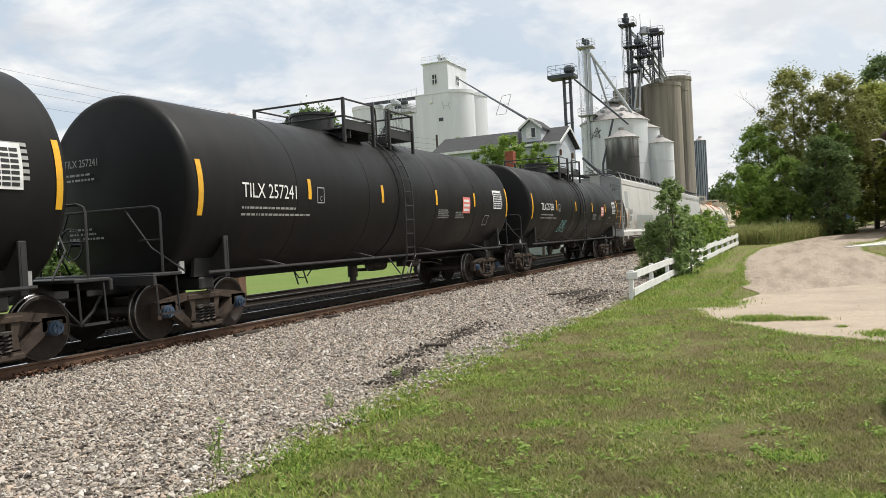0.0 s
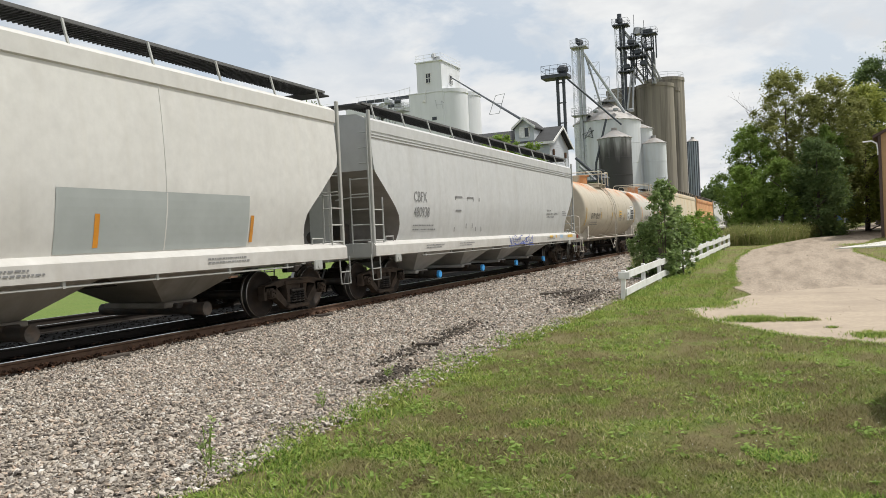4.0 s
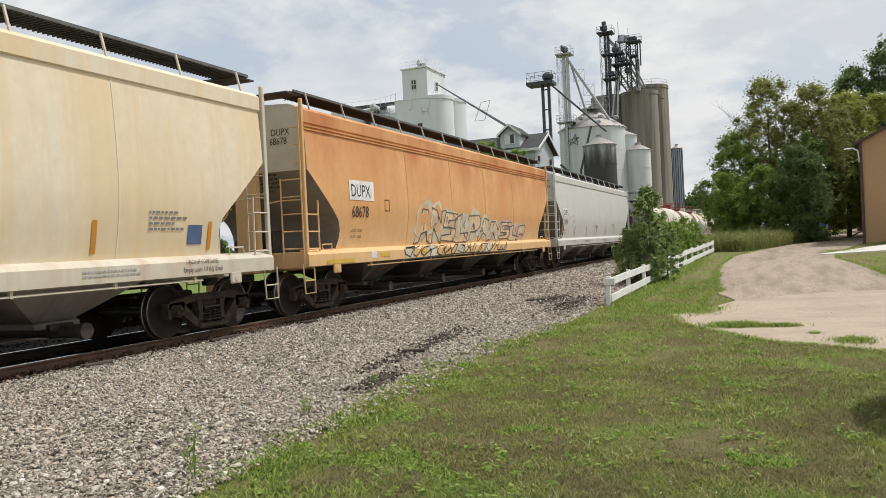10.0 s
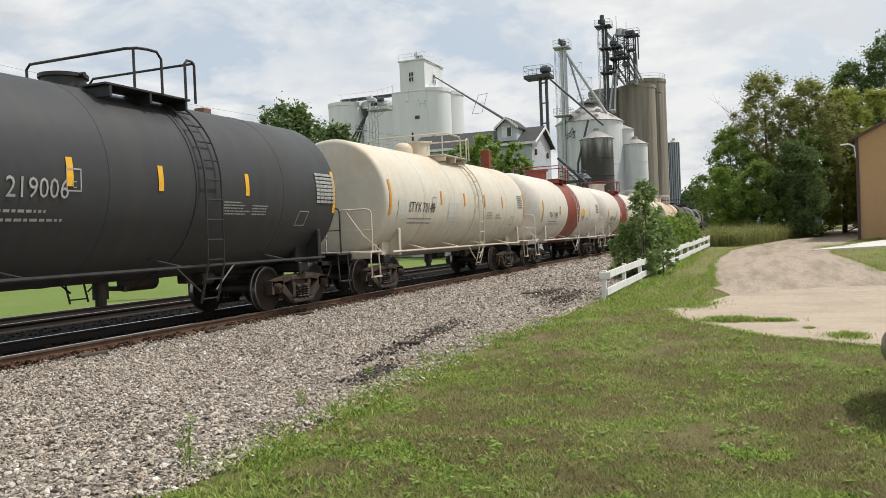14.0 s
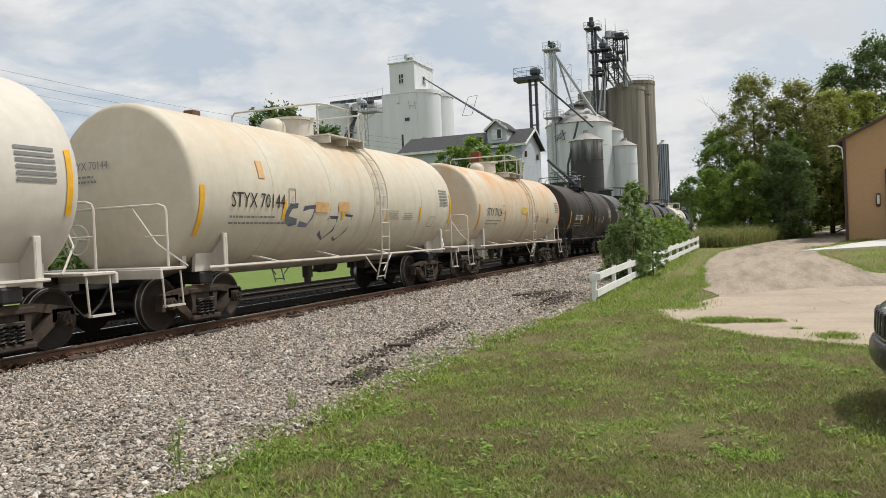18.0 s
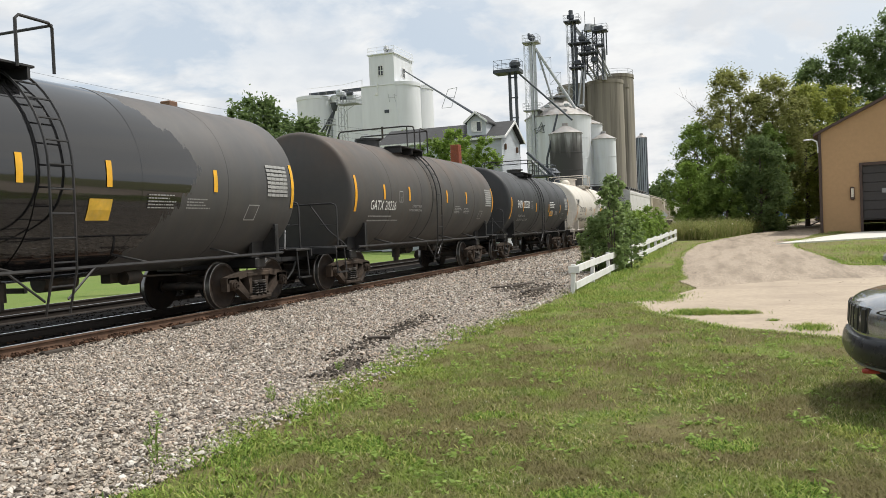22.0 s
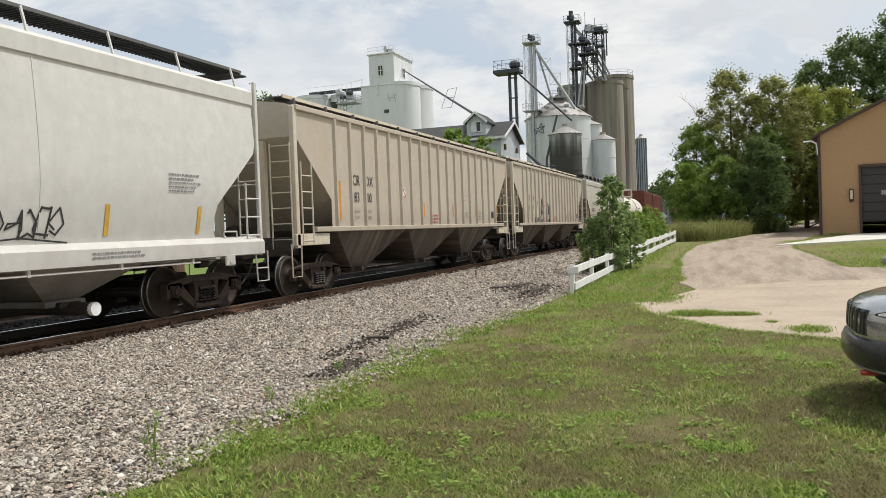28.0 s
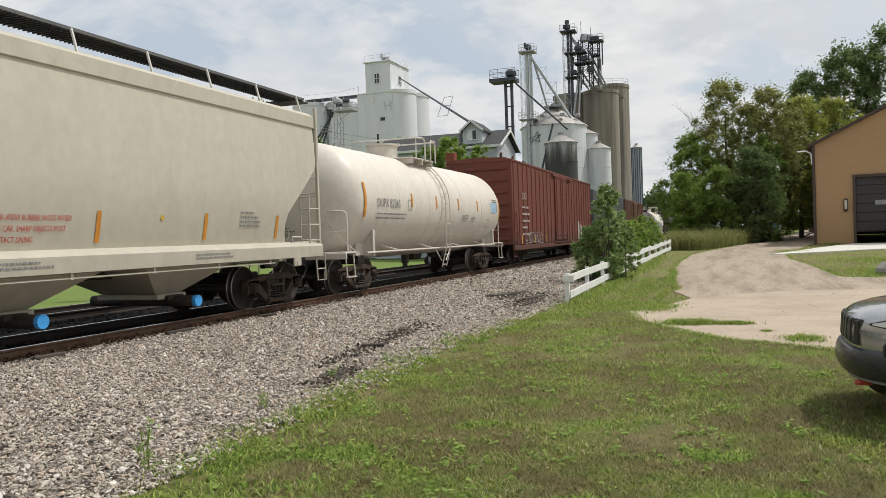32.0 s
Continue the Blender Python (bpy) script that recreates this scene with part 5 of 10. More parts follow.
def rail(x, name="rail"):
    s = Shape()
    h = 0.17
    web = [(-0.075, 0), (0.075, 0), (0.07, 0.018), (0.012, 0.035), (0.010, 0.125), (0.035, 0.138), (0.036, h - 0.004), (-0.036, h - 0.004), (-0.035, 0.138), (-0.010, 0.125), (-0.012, 0.035), (-0.07, 0.018)]
    s.loft([[(x + p[0], y, ZR - h + p[1]) for p in web] for y in (Y0, Y1)], 0)
    s.box((x, (Y0 + Y1) / 2, ZR - 0.002), (0.058, Y1 - Y0, 0.005), 1)
    ob = part(name, s, [RAILSIDE if x > XT else SHADERAIL, RAILTOP])
    return tagged(ob, "rusty steel rail with a polished head", "rail", "rails of the railway", kind="structure")


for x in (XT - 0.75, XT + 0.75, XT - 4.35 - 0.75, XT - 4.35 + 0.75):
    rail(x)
TIE_MESH = Shape().box((0, 0, 0), (2.6, 0.23, 0.18), b=0.015).mesh("railway_tie")
PLATE = Shape().box((0, 0, 0), (0.34, 0.19, 0.022), b=0.004).cyl((0.12, 0.06, 0.0), (0.12, 0.06, 0.035), 0.016, 6).cyl((0.12, -0.06, 0.0), (0.12, -0.06, 0.035), 0.016, 6).cyl((-0.12, 0.06, 0), (-0.12, 0.06, 0.035), 0.016, 6).mesh("tie_plate")
rt = random.Random(3)
for i in range(110):
    y = -3 + 0.52 * i
    t = part("railway_tie", TIE_MESH, TIE, loc=(XT + rt.uniform(-0.05, 0.05), y, ZR - 0.17 - 0.10 + rt.uniform(-0.01, 0.008)), rz=radians(rt.uniform(-1, 1)))
    tagged(t, "dark creosoted wooden railway tie", "railway tie", "ties under the rails")
    for k in (-0.75, 0.75):
        part("tie_plate", PLATE, RAILSIDE, t, loc=(k, 0, 0.10))

# ------------------------------------------------------------------ buildings materials
WHITEWASH = mat("weathered white elevator paint", (0.70, 0.715, 0.735), 0.8, 0, 0.06, 0.6, 0.1, dirt=(0.55, 0.57, 0.58), dirt_amt=0.6, dirt_scale=0.35, stretch=(1, 1, 0.15))
SILO_DARK = mat("stained brown concrete", (0.25, 0.225, 0.185), 0.9, 0, 0.2, 0.6, 0.1, dirt=(0.055, 0.05, 0.044), dirt_amt=1.0, dirt_scale=0.5, stretch=(1.6, 1.6, 0.06))
BIN_WHITE = mat("dull galvanised white bin", (0.62, 0.645, 0.665), 0.55, 0.0, 0.08, 0.8, 0, dirt=(0.46, 0.45, 0.43), dirt_amt=0.6, dirt_scale=0.7, stretch=(1.5, 1.5, 0.15))
BIN_ROOF = mat("ribbed bin roof sheet", (0.34, 0.33, 0.32), 0.5, 0.4, 0.2, 1.0, dirt=(0.3, 0.2, 0.13), dirt_amt=0.5)
GALV = mat("galvanised steel", (0.36, 0.37, 0.38), 0.5, 0.5, 0.2, 2)
DARK_STEEL = mat("dark painted tower steel", (0.065, 0.072, 0.085), 0.6, 0.3, 0.25, 2)
PALE_STEEL = mat("pale painted tower steel", (0.46, 0.48, 0.50), 0.55, 0.2, 0.15, 2)
SIDING = mat("pale grey board siding", (0.52, 0.55, 0.58), 0.8, 0, 0.06, 1.0, 0)
ROOF_DARK = mat("charcoal shingle roof", (0.05, 0.05, 0.052), 0.9, 0, 0.3, 3, 0.2)
GLASS_DARK = mat("dark window glass", (0.03, 0.035, 0.04), 0.08, 0, 0.1, 2)
TRIM_WHITE = mat("white painted trim", (0.72, 0.72, 0.70), 0.6)
OCHRE = mat("ochre stucco siding", (0.40, 0.25, 0.13), 0.85, 0, 0.07, 5, 0.25, dirt=(0.32, 0.20, 0.10), dirt_amt=0.4, dirt_scale=0.4)
BROWN_TRIM = mat("dark brown metal trim", (0.055, 0.03, 0.022), 0.5)
DOOR_DARK = mat("dark brown door panel", (0.036, 0.031, 0.030), 0.6)
BRICK_RED = mat("red brick", (0.30, 0.085, 0.05), 0.9, 0, 0.25, 6, 0.3, rnd=True)
FENCE_WHITE = mat("chalky white fence paint", (0.74, 0.74, 0.72), 0.75, 0, 0.06, 5, 0.2, dirt=(0.45, 0.43, 0.36), dirt_amt=0.5, dirt_scale=3, rnd=True)


def rail_ring(s, cx, cy, r, z, h=1.05, n=20, a0=0, a1=360):
    """Guard rail round a roof edge."""
    full = a1 - a0 >= 360
    for zz in (z + h, z + h * 0.5):
        s.tube([(cx + r * math.cos(radians(a0 + (a1 - a0) * i / n)), cy + r * math.sin(radians(a0 + (a1 - a0) * i / n)), zz) for i in range(n + (0 if full else 1))], 0.035, 4, closed=full)
    for i in range(0, n, 2):
        a = radians(a0 + (a1 - a0) * i / n)
        s.cyl((cx + r * math.cos(a), cy + r * math.sin(a), z), (cx + r * math.cos(a), cy + r * math.sin(a), z + h), 0.03, 4)


def rail_box(s, x0, x1, y0, y1, z, h=1.05):
    for zz in (z + h, z + h * 0.5):
        s.tube([(x0, y0, zz), (x1, y0, zz), (x1, y1, zz), (x0, y1, zz)], 0.035, 4, closed=True)
    for x in [x0 + (x1 - x0) * i / 3 for i in range(4)]:
        for y in (y0, y1):
            s.cyl((x, y, z), (x, y, z + h), 0.03, 4)


def drum(s, cx, cy, r, z0, z1, n=40, lip=0.12):
    s.loft([[(cx + q * math.cos(2 * math.pi * i / n), cy + q * math.sin(2 * math.pi * i / n), z) for i in range(n)] for z, q in ((z0, r), (z1 - 0.7, r), (z1 - 0.68, r + lip), (z1, r + lip))])


# white concrete grain elevator
el = thing("grain_elevator", (-60, 140, 0), "white concrete grain elevator with a square headhouse", "grain elevator")


def under(base):
    """Parts written in world metres under a thing that stands at base."""
    inv = Matrix.Translation(-Vector(base.location))

    def add(name, s, m, label="", parent=None):
        ob = part(name, s, m, parent or base, label)
        if parent is None:
            ob.matrix_parent_inverse = inv
        return ob
    return add


ea = under(el)
for cx, cy, r, z1, _n in ((-79.9, 143.7, 3.65, 29.8, "end"), (-73.2, 145.0, 3.2, 29.7, ""), (-58.3, 138.6, 3.5, 29.6, ""), (-59.4, 148.0, 3.6, 30.5, "")):
    s = Shape()
    drum(s, cx, cy, r, 0, z1)
    ea("silo", s, WHITEWASH)
s = Shape().box((-61.55, 138.4, 14.6), (7.2, 6.8, 29.2), b=0.05).box((-61.55, 138.4, 29.2), (7.4, 7.0, 0.22), b=0.03)
ea("silo_block", s, WHITEWASH)
s = Shape().box((-69.0, 141.5, 13.9), (7.2, 6.0, 27.8), b=0.05)
ea("annex_wall", s, WHITEWASH)
s = Shape().box((-72.3, 142.0, 30.25), (15.0, 1.6, 0.42), b=0.03)
ea("gallery_roof", s, DARK_STEEL)
s = Shape().box((-60.75, 139.6, 32.0), (5.1, 9.2, 5.9), b=0.05)
head = ea("headhouse", s, WHITEWASH)
ea("headhouse_cap", Shape().box((-60.75, 139.6, 34.95), (5.6, 9.7, 0.22), b=0.03), WHITEWASH)
s = Shape()
rail_box(s, -63.4, -58.1, 135.0, 144.3, 35.05, 1.2)
ea("roof_railing", s, TRIM_WHITE)
s = Shape().cyl((-60.9, 138, 35.0), (-60.9, 138, 36.3), 0.40, 12).cyl((-60.9, 138, 36.3), (-60.9, 138, 36.9), 0.62, 12, r2=0.42).cyl((-60.9, 138, 36.9), (-60.9, 138, 37.2), 0.42, 12, r2=0.1).box((-60.0, 138, 35.7), (0.6, 0.7, 1.3), b=0.05)
ea("roof_ventilator", s, GALV)
for x, y, w, h, ax in ((-60.9, 134.97, 1.0, 1.8, 'y'), (-58.17, 139.4, 1.3, 1.8, 'x')):
    s = Shape()
    fr = Shape()
    if ax == 'y':
        s.box((x, y, 31.85), (w, 0.08, h))
        for dx in (-w / 2, 0, w / 2):
            fr.box((x + dx, y - 0.04, 31.85), (0.10, 0.12, h + 0.1))
        for dz in (-h / 2, 0, h / 2):
            fr.box((x, y - 0.04, 31.85 + dz), (w, 0.12, 0.10))
    else:
        s.box((x, y, 31.85), (0.08, w, h))
        for dx in (-w / 2, 0, w / 2):
            fr.box((x + 0.04, y + dx, 31.85), (0.12, 0.10, h + 0.1))
        for dz in (-h / 2, 0, h / 2):
            fr.box((x + 0.04, y, 31.85 + dz), (0.12, w, 0.10))
    wn = ea("window", s, GLASS_DARK)
    part("window_frame", fr, TRIM_WHITE, wn)
s = Shape().box((-60.0, 134.96, 24.2), (0.9, 0.1, 0.6))
ea("vent_grille", s, DARK_STEEL)
s = Shape()
for (a, b), (c, d) in (((-59.6, 27.6), (-59.3, 25.9)), ((-58.4, 27.3), (-58.1, 25.8)), ((-59.5, 26.7), (-58.2, 26.6)), ((-58.4, 27.3), (-57.9, 26.9))):
    s.cyl((a, 134.9, b), (c, 134.9, d), 0.03, 4)
ea("wire_ornament", s, GALV)
s = Shape().cyl((-61.6, 134.85, 27.4), (-61.6, 134.85, 29.6), 0.07, 6).box((-61.9, 134.9, 27.6), (0.6, 0.2, 0.5), b=0.03)
ea("wall_pipe", s, TRIM_WHITE)
s = Shape().tube([(-65.0, 135.2, 29.25), (-65.0, 135.2, 30.6), (-72.0, 140.9, 31.3), (-80.0, 140.9, 31.3)], 0.035, 4)
for q in range(9):
    s.cyl((-64.9 - 1.8 * q, 135.2 + min(q, 4) * 1.4, 29.6), (-64.9 - 1.8 * q, 135.2 + min(q, 4) * 1.4, 30.9), 0.03, 4)
ea("gallery_railing", s, TRIM_WHITE)

# small loading leg before the elevator
lt = thing("loading_leg", (-57.5, 118, 0), "pale steel loading leg with a service platform", "conveyor tower")
la = under(lt)
s = Shape()
for dx in (-0.55, 0.55):
    for dy in (-0.55, 0.55):
        s.cyl((-60.5 + dx, 118 + dy, 0), (-60.5 + dx, 118 + dy, 24.2), 0.06, 5)
for i in range(16):
    z = 1.5 * i
    k = 0.55 if i % 2 else -0.55
    s.cyl((-60.5 - k, 117.45, z), (-60.5 + k, 117.45, z + 1.5), 0.04, 4).cyl((-59.95, 118 - k, z), (-59.95, 118 + k, z + 1.5), 0.04, 4).cyl((-61.05, 117.45, z), (-59.95, 117.45, z), 0.035, 4)
la("leg_frame", s, GALV)
s = Shape().box((-60.7, 118, 25.0), (1.5, 1.0, 0.8), b=0.2).cyl((-61.4, 118, 25.3), (-60.6, 118, 25.5), 0.45, 10).box((-58.9, 118, 24.3), (1.6, 1.0, 0.9), b=0.2)
la("leg_head", s, PALE_STEEL)
la("drive_motor", Shape().cyl((-59.2, 117.4, 24.8), (-58.2, 117.4, 24.8), 0.35, 10).box((-60.0, 117.4, 24.2), (1.0, 0.5, 0.6), b=0.05), DARK_STEEL)
s = Shape().box((-59.2, 118, 23.2), (3.7, 2.4, 0.16))
rail_box(s, -61.0, -57.4, 116.9, 119.1, 23.3)
s.cyl((-60.0, 117.5, 21.8), (-57.6, 117.5, 23.1), 0.05, 4)
la("service_platform", s, GALV)
la("spout_valve", Shape().cyl((-61.9, 117.8, 23.6), (-61.9, 117.8, 22.3), 0.7, 10, r2=0.35), DARK_STEEL)
for dx, dy in ((-4.0, 0.0), (-3.1, 0.4), (-2.2, 0.8)):
    la("spout", Shape().cyl((-61.9, 118, 22.6), (-61.9 + dx * 1.25, 117.5 + dy, 15.5), 0.17, 8), DARK_STEEL)
la("side_platform", Shape().box((-62.6, 117.4, 20.0), (1.6, 1.2, 0.12)), GALV)
s = Shape()
rail_box(s, -63.4, -61.8, 116.9, 117.9, 20.0, 0.9)
tagged(la("platform_rail", s, GALV), kind="stuff")

# stained concrete silos and the tower on them
cs = thing("concrete_silos", (-24, 162, 0), "tall brown stained concrete silos in a cluster", "silo")
ca = under(cs)
for cx, cy, r, z1 in ((-23.5, 161.5, 3.65, 30.1), (-29.6, 163.0, 3.75, 30.1), (-31.8, 169.5, 3.5, 29.6), (-22.75, 170.0, 4.0, 32.5), (-20.95, 165.6, 1.7, 29.8)):
    s = Shape()
    drum(s, cx, cy, r, 0, z1, 44, 0.10)
    ca("silo", s, SILO_DARK)
s = Shape()
rail_ring(s, -22.75, 170.0, 3.9, 32.5)
ca("roof_railing", s, GALV)
ca("silo_deck", Shape().box((-26.4, 163.5, 30.2), (9.5, 4.2, 0.25)), DARK_STEEL)


def lattice(s, x, y, w, z0, z1, step, r=0.06):
    n = max(1, int((z1 - z0) / step))
    for dx in (-w / 2, w / 2):
        for dy in (-w / 2, w / 2):
            s.cyl((x + dx, y + dy, z0), (x + dx, y + dy, z1), r, 5)
    for i in range(n):
        a, b = z0 + (z1 - z0) * i / n, z0 + (z1 - z0) * (i + 1) / n
        k = 1 if i % 2 else -1
        for dy in (-w / 2, w / 2):
            s.cyl((x - k * w / 2, y + dy, a), (x + k * w / 2, y + dy, b), r * 0.6, 4)
            s.cyl((x - w / 2, y + dy, b), (x + w / 2, y + dy, b), r * 0.6, 4)
        for dx in (-w / 2, w / 2):
            s.cyl((x + dx, y - k * w / 2, a), (x + dx, y + k * w / 2, b), r * 0.6, 4)


tw = thing("leg_tower", (-26, 154, 0), "dark steel elevator leg tower with galleries", "conveyor tower")
ta = under(tw)
s = Shape()
lattice(s, -28.65, 154, 1.35, 0, 40.8, 1.5, 0.05)
ta("main_mast", s, PALE_STEEL)
ta("elevator_leg", Shape().box((-28.35, 154, 27.0), (0.42, 0.7, 28.0)).box((-27.75, 154, 27.0), (0.42, 0.7, 28.0)), DARK_STEEL)
s = Shape().box((-28.4, 154, 42.0), (1.1, 1.1, 1.5), b=0.40).cyl((-28.45, 154, 42.4), (-28.45, 154, 43.3), 0.42, 10).cyl((-29.0, 153.6, 41.6), (-29.0, 153.6, 42.4), 0.18, 6)
ta("mast_head", s, DARK_STEEL)


def gallery(z, x0, x1, y=154.0, d=2.8, h=1.05):
    g = Shape().box(((x0 + x1) / 2, y, z), (x1 - x0, d, 0.22))
    for k in range(int((x1 - x0) / 0.7)):
        g.box((x0 + 0.35 + 0.7 * k, y, z - 0.2), (0.08, d, 0.22))
    rail_box(g, x0, x1, y - d / 2, y + d / 2, z + 0.1, h)
    ta("gallery", g, DARK_STEEL)


for z, x0, x1 in ((41.0, -29.7, -26.7), (36.7, -29.0, -24.8), (34.6, -27.2, -23.6), (32.0, -28.9, -26.0)):
    gallery(z, x0, x1)
gallery(38.7, -24.4, -21.6, 154.5, 2.4)
gallery(36.0, -24.0, -22.4, 154.5, 2.0)
s = Shape()
lattice(s, -25.1, 155, 2.4, 29.8, 39.2, 1.2, 0.09)
ta("second_mast", s, DARK_STEEL)
s = Shape()
lattice(s, -23.2, 154.5, 1.0, 30.0, 38.6, 1.4, 0.07)
ta("third_mast", s, DARK_STEEL)
ta("distributor", Shape().cyl((-25.2, 154.5, 39.0), (-25.2, 154.5, 40.3), 0.95, 12, r2=0.7).cyl((-24.2, 154.2, 38.8), (-24.2, 154.2, 40.0), 0.5, 10), GALV)
ta("drive_housing", Shape().box((-23.3, 154.3, 39.3), (1.8, 1.2, 0.8), b=0.15), DARK_STEEL)
ta("dust_stack", Shape().cyl((-22.9, 157.5, 29.8), (-22.9, 157.5, 35.9), 0.42, 14), GALV)
for x, z0, z1 in ((-26.6, 27.0, 38.5), (-24.4, 30.0, 38.6), (-22.3, 33.0, 38.4), (-21.8, 34.0, 38.4), (-26.1, 30.0, 37.5), (-25.6, 31.0, 39.0)):
    ta("riser_pipe", Shape().cyl((x, 154.2, z0), (x, 154.2, z1), 0.14, 6), DARK_STEEL)
for x, y, z in ((-26.4, 153.4, 37.5), (-27.3, 153.3, 32.9), (-25.2, 153.4, 35.4), (-24.2, 153.6, 33.2)):
    ta("motor_housing", Shape().box((x, y, z), (1.2, 1.0, 1.0), b=0.2), DARK_STEEL)
for p in (((-27.8, 154, 40.2), (-25.0, 154, 36.8)), ((-27.6, 154, 39.4), (-24.4, 154, 35.4)), ((-26.4, 153.6, 32.4), (-27.4, 152.6, 24.5)), ((-26.0, 153.6, 32.4), (-26.4, 152.6, 24.5)), ((-25.5, 154, 36), (-22.6, 156, 30.1)), ((-24.6, 154, 37.6), (-21.6, 157, 30.4)), ((-24.8, 154, 36.0), (-22.0, 157, 30.2)), ((-26.4, 154, 34), (-24.2, 157, 30.1)), ((-27.0, 154, 33), (-25.2, 158, 30.2)), ((-27.4, 154, 36.0), (-28.6, 158, 30.2))):
    ta("spout", Shape().cyl(p[0], p[1], 0.18, 8), GALV)
for x in (-25.75, -23.9):
    ta("antenna", Shape().cyl((x, 154, 39), (x, 154, 42.8 if x < -25 else 41.4), 0.05, 5), DARK_STEEL)


def stained_bin():
    """Galvanised sheet blackened by exhaust, with the stain's own ragged upper edge."""
    m, nt, b = nodes_of("exhaust-stained bin sheet")
    co = nt.nodes.new("ShaderNodeTexCoord").outputs["Object"]
    sep = nt.nodes.new("ShaderNodeSeparateXYZ")
    nt.links.new(co, sep.inputs[0])
    f = noise_tex(nt, 1.0, 5, 0.6, co, stretch=(1.4, 1.4, 0.10))
    z = nt.nodes.new("ShaderNodeMath"); z.operation = 'MULTIPLY_ADD'
    z.inputs[1].default_value, z.inputs[2].default_value = -0.13, 1.95
    nt.links.new(sep.outputs["Z"], z.inputs[0])
    k = nt.nodes.new("ShaderNodeMath"); k.operation = 'ADD'
    nt.links.new(f, k.inputs[0]); nt.links.new(z.outputs[0], k.inputs[1])
    c = ramp(nt, k.outputs[0], [(0.50, (0.34, 0.34, 0.34)), (0.66, (0.13, 0.125, 0.12)), (0.86, (0.045, 0.042, 0.04))])
    nt.links.new(c, b.inputs["Base Color"])
    b.inputs["Roughness"].default_value = 0.65
    return m


def bin_(cx, cy, r, z1, peak, m, label, ribs=32):
    b = thing("grain_bin", (cx, cy, 0), label, "grain bin", "steel bins of the feed mill")
    add = under(b)
    s = Shape()
    n = ribs * 2
    s.loft([[(cx + r * (1.0 + (0.004 if j % 2 else 0)) * math.cos(2 * math.pi * i / n), cy + r * (1.0 + (0.004 if j % 2 else 0)) * math.sin(2 * math.pi * i / n), z1 * j / 60) for i in range(n)] for j in range(61)])
    add("bin_wall", s, m)
    s = Shape()
    ring, top = [], []
    for i in range(n):
        q = 1.03 if i % 2 else 1.0
        a = 2 * math.pi * i / n
        ring.append((cx + (r + 0.15) * q * math.cos(a), cy + (r + 0.15) * q * math.sin(a), z1 - 0.05 + (0.05 if i % 2 else 0)))
        top.append((cx + 0.4 * math.cos(a), cy + 0.4 * math.sin(a), peak))
    s.loft([ring, top])
    s.cyl((cx, cy, peak - 0.05), (cx, cy, peak + 0.35), 0.42, 12)
    add("bin_roof", s, BIN_ROOF)
    for q in range(5):
        z = z1 * (0.3 + 0.17 * q)
        s = Shape().tube([(cx + (r + 0.02) * math.cos(2 * math.pi * i / 32), cy + (r + 0.02) * math.sin(2 * math.pi * i / 32), z) for i in range(32)], 0.04, 4, closed=True)
        add("wind_ring", s, m)
    return add


add = bin_(-26.85, 130.5, 5.40, 19.35, 22.9, BIN_WHITE, "wide pale grain bin with a ribbed cone roof")
s = Shape()
rail_box(s, -28.4, -25.2, 129.0, 132.0, 22.9)
add("roof_platform", s.box((-26.8, 130.5, 22.8), (3.4, 3.2, 0.15)), GALV)
for a in (-100, -60, -20):
    x, y = -26.85 + 4.6 * math.cos(radians(a)), 130.5 + 4.6 * math.sin(radians(a))
    add("roof_vent", Shape().box((x, y, 20.9), (0.8, 0.8, 0.5), b=0.1), GALV)
s = Shape()
for (a, b), (c, d) in (((-28.9, 17.4), (-27.0, 17.9)), ((-27.0, 17.9), (-28.6, 16.6)), ((-28.6, 16.6), (-27.6, 18.4)), ((-27.6, 18.4), (-27.2, 16.7)), ((-27.2, 16.7), (-28.9, 17.4))):
    s.cyl((a - 0.9, 125.2, b - 0.1), (c - 0.9, 125.2, d - 0.1), 0.05, 4)
add("wire_star", s, DARK_STEEL)
bin_(-22.7, 115.0, 2.36, 14.95, 16.15, stained_bin(), "smoke-blackened grain bin with a cone roof", 20)
bin_(-22.2, 132.5, 2.25, 18.1, 19.1, BIN_WHITE, "narrow pale grain bin", 20)
bin_(-19.65, 131.5, 1.95, 15.45, 16.4, BIN_WHITE, "short pale grain bin", 20)
add = bin_(-20.65, 200.0, 1.25, 22.3, 23.0, mat("grey-blue ribbed bin sheet", (0.30, 0.34, 0.38), 0.45, 0.4, 0.1, 1), "ribbed grey steel bin with upright stiffeners", 14)
for i in range(14):
    a = 2 * math.pi * i / 14
    s = Shape().cyl((-20.65 + 1.28 * math.cos(a), 200 + 1.28 * math.sin(a), 0), (-20.65 + 1.28 * math.cos(a), 200 + 1.28 * math.sin(a), 22.3), 0.10, 4)
    add("stiffener", s, DARK_STEEL)

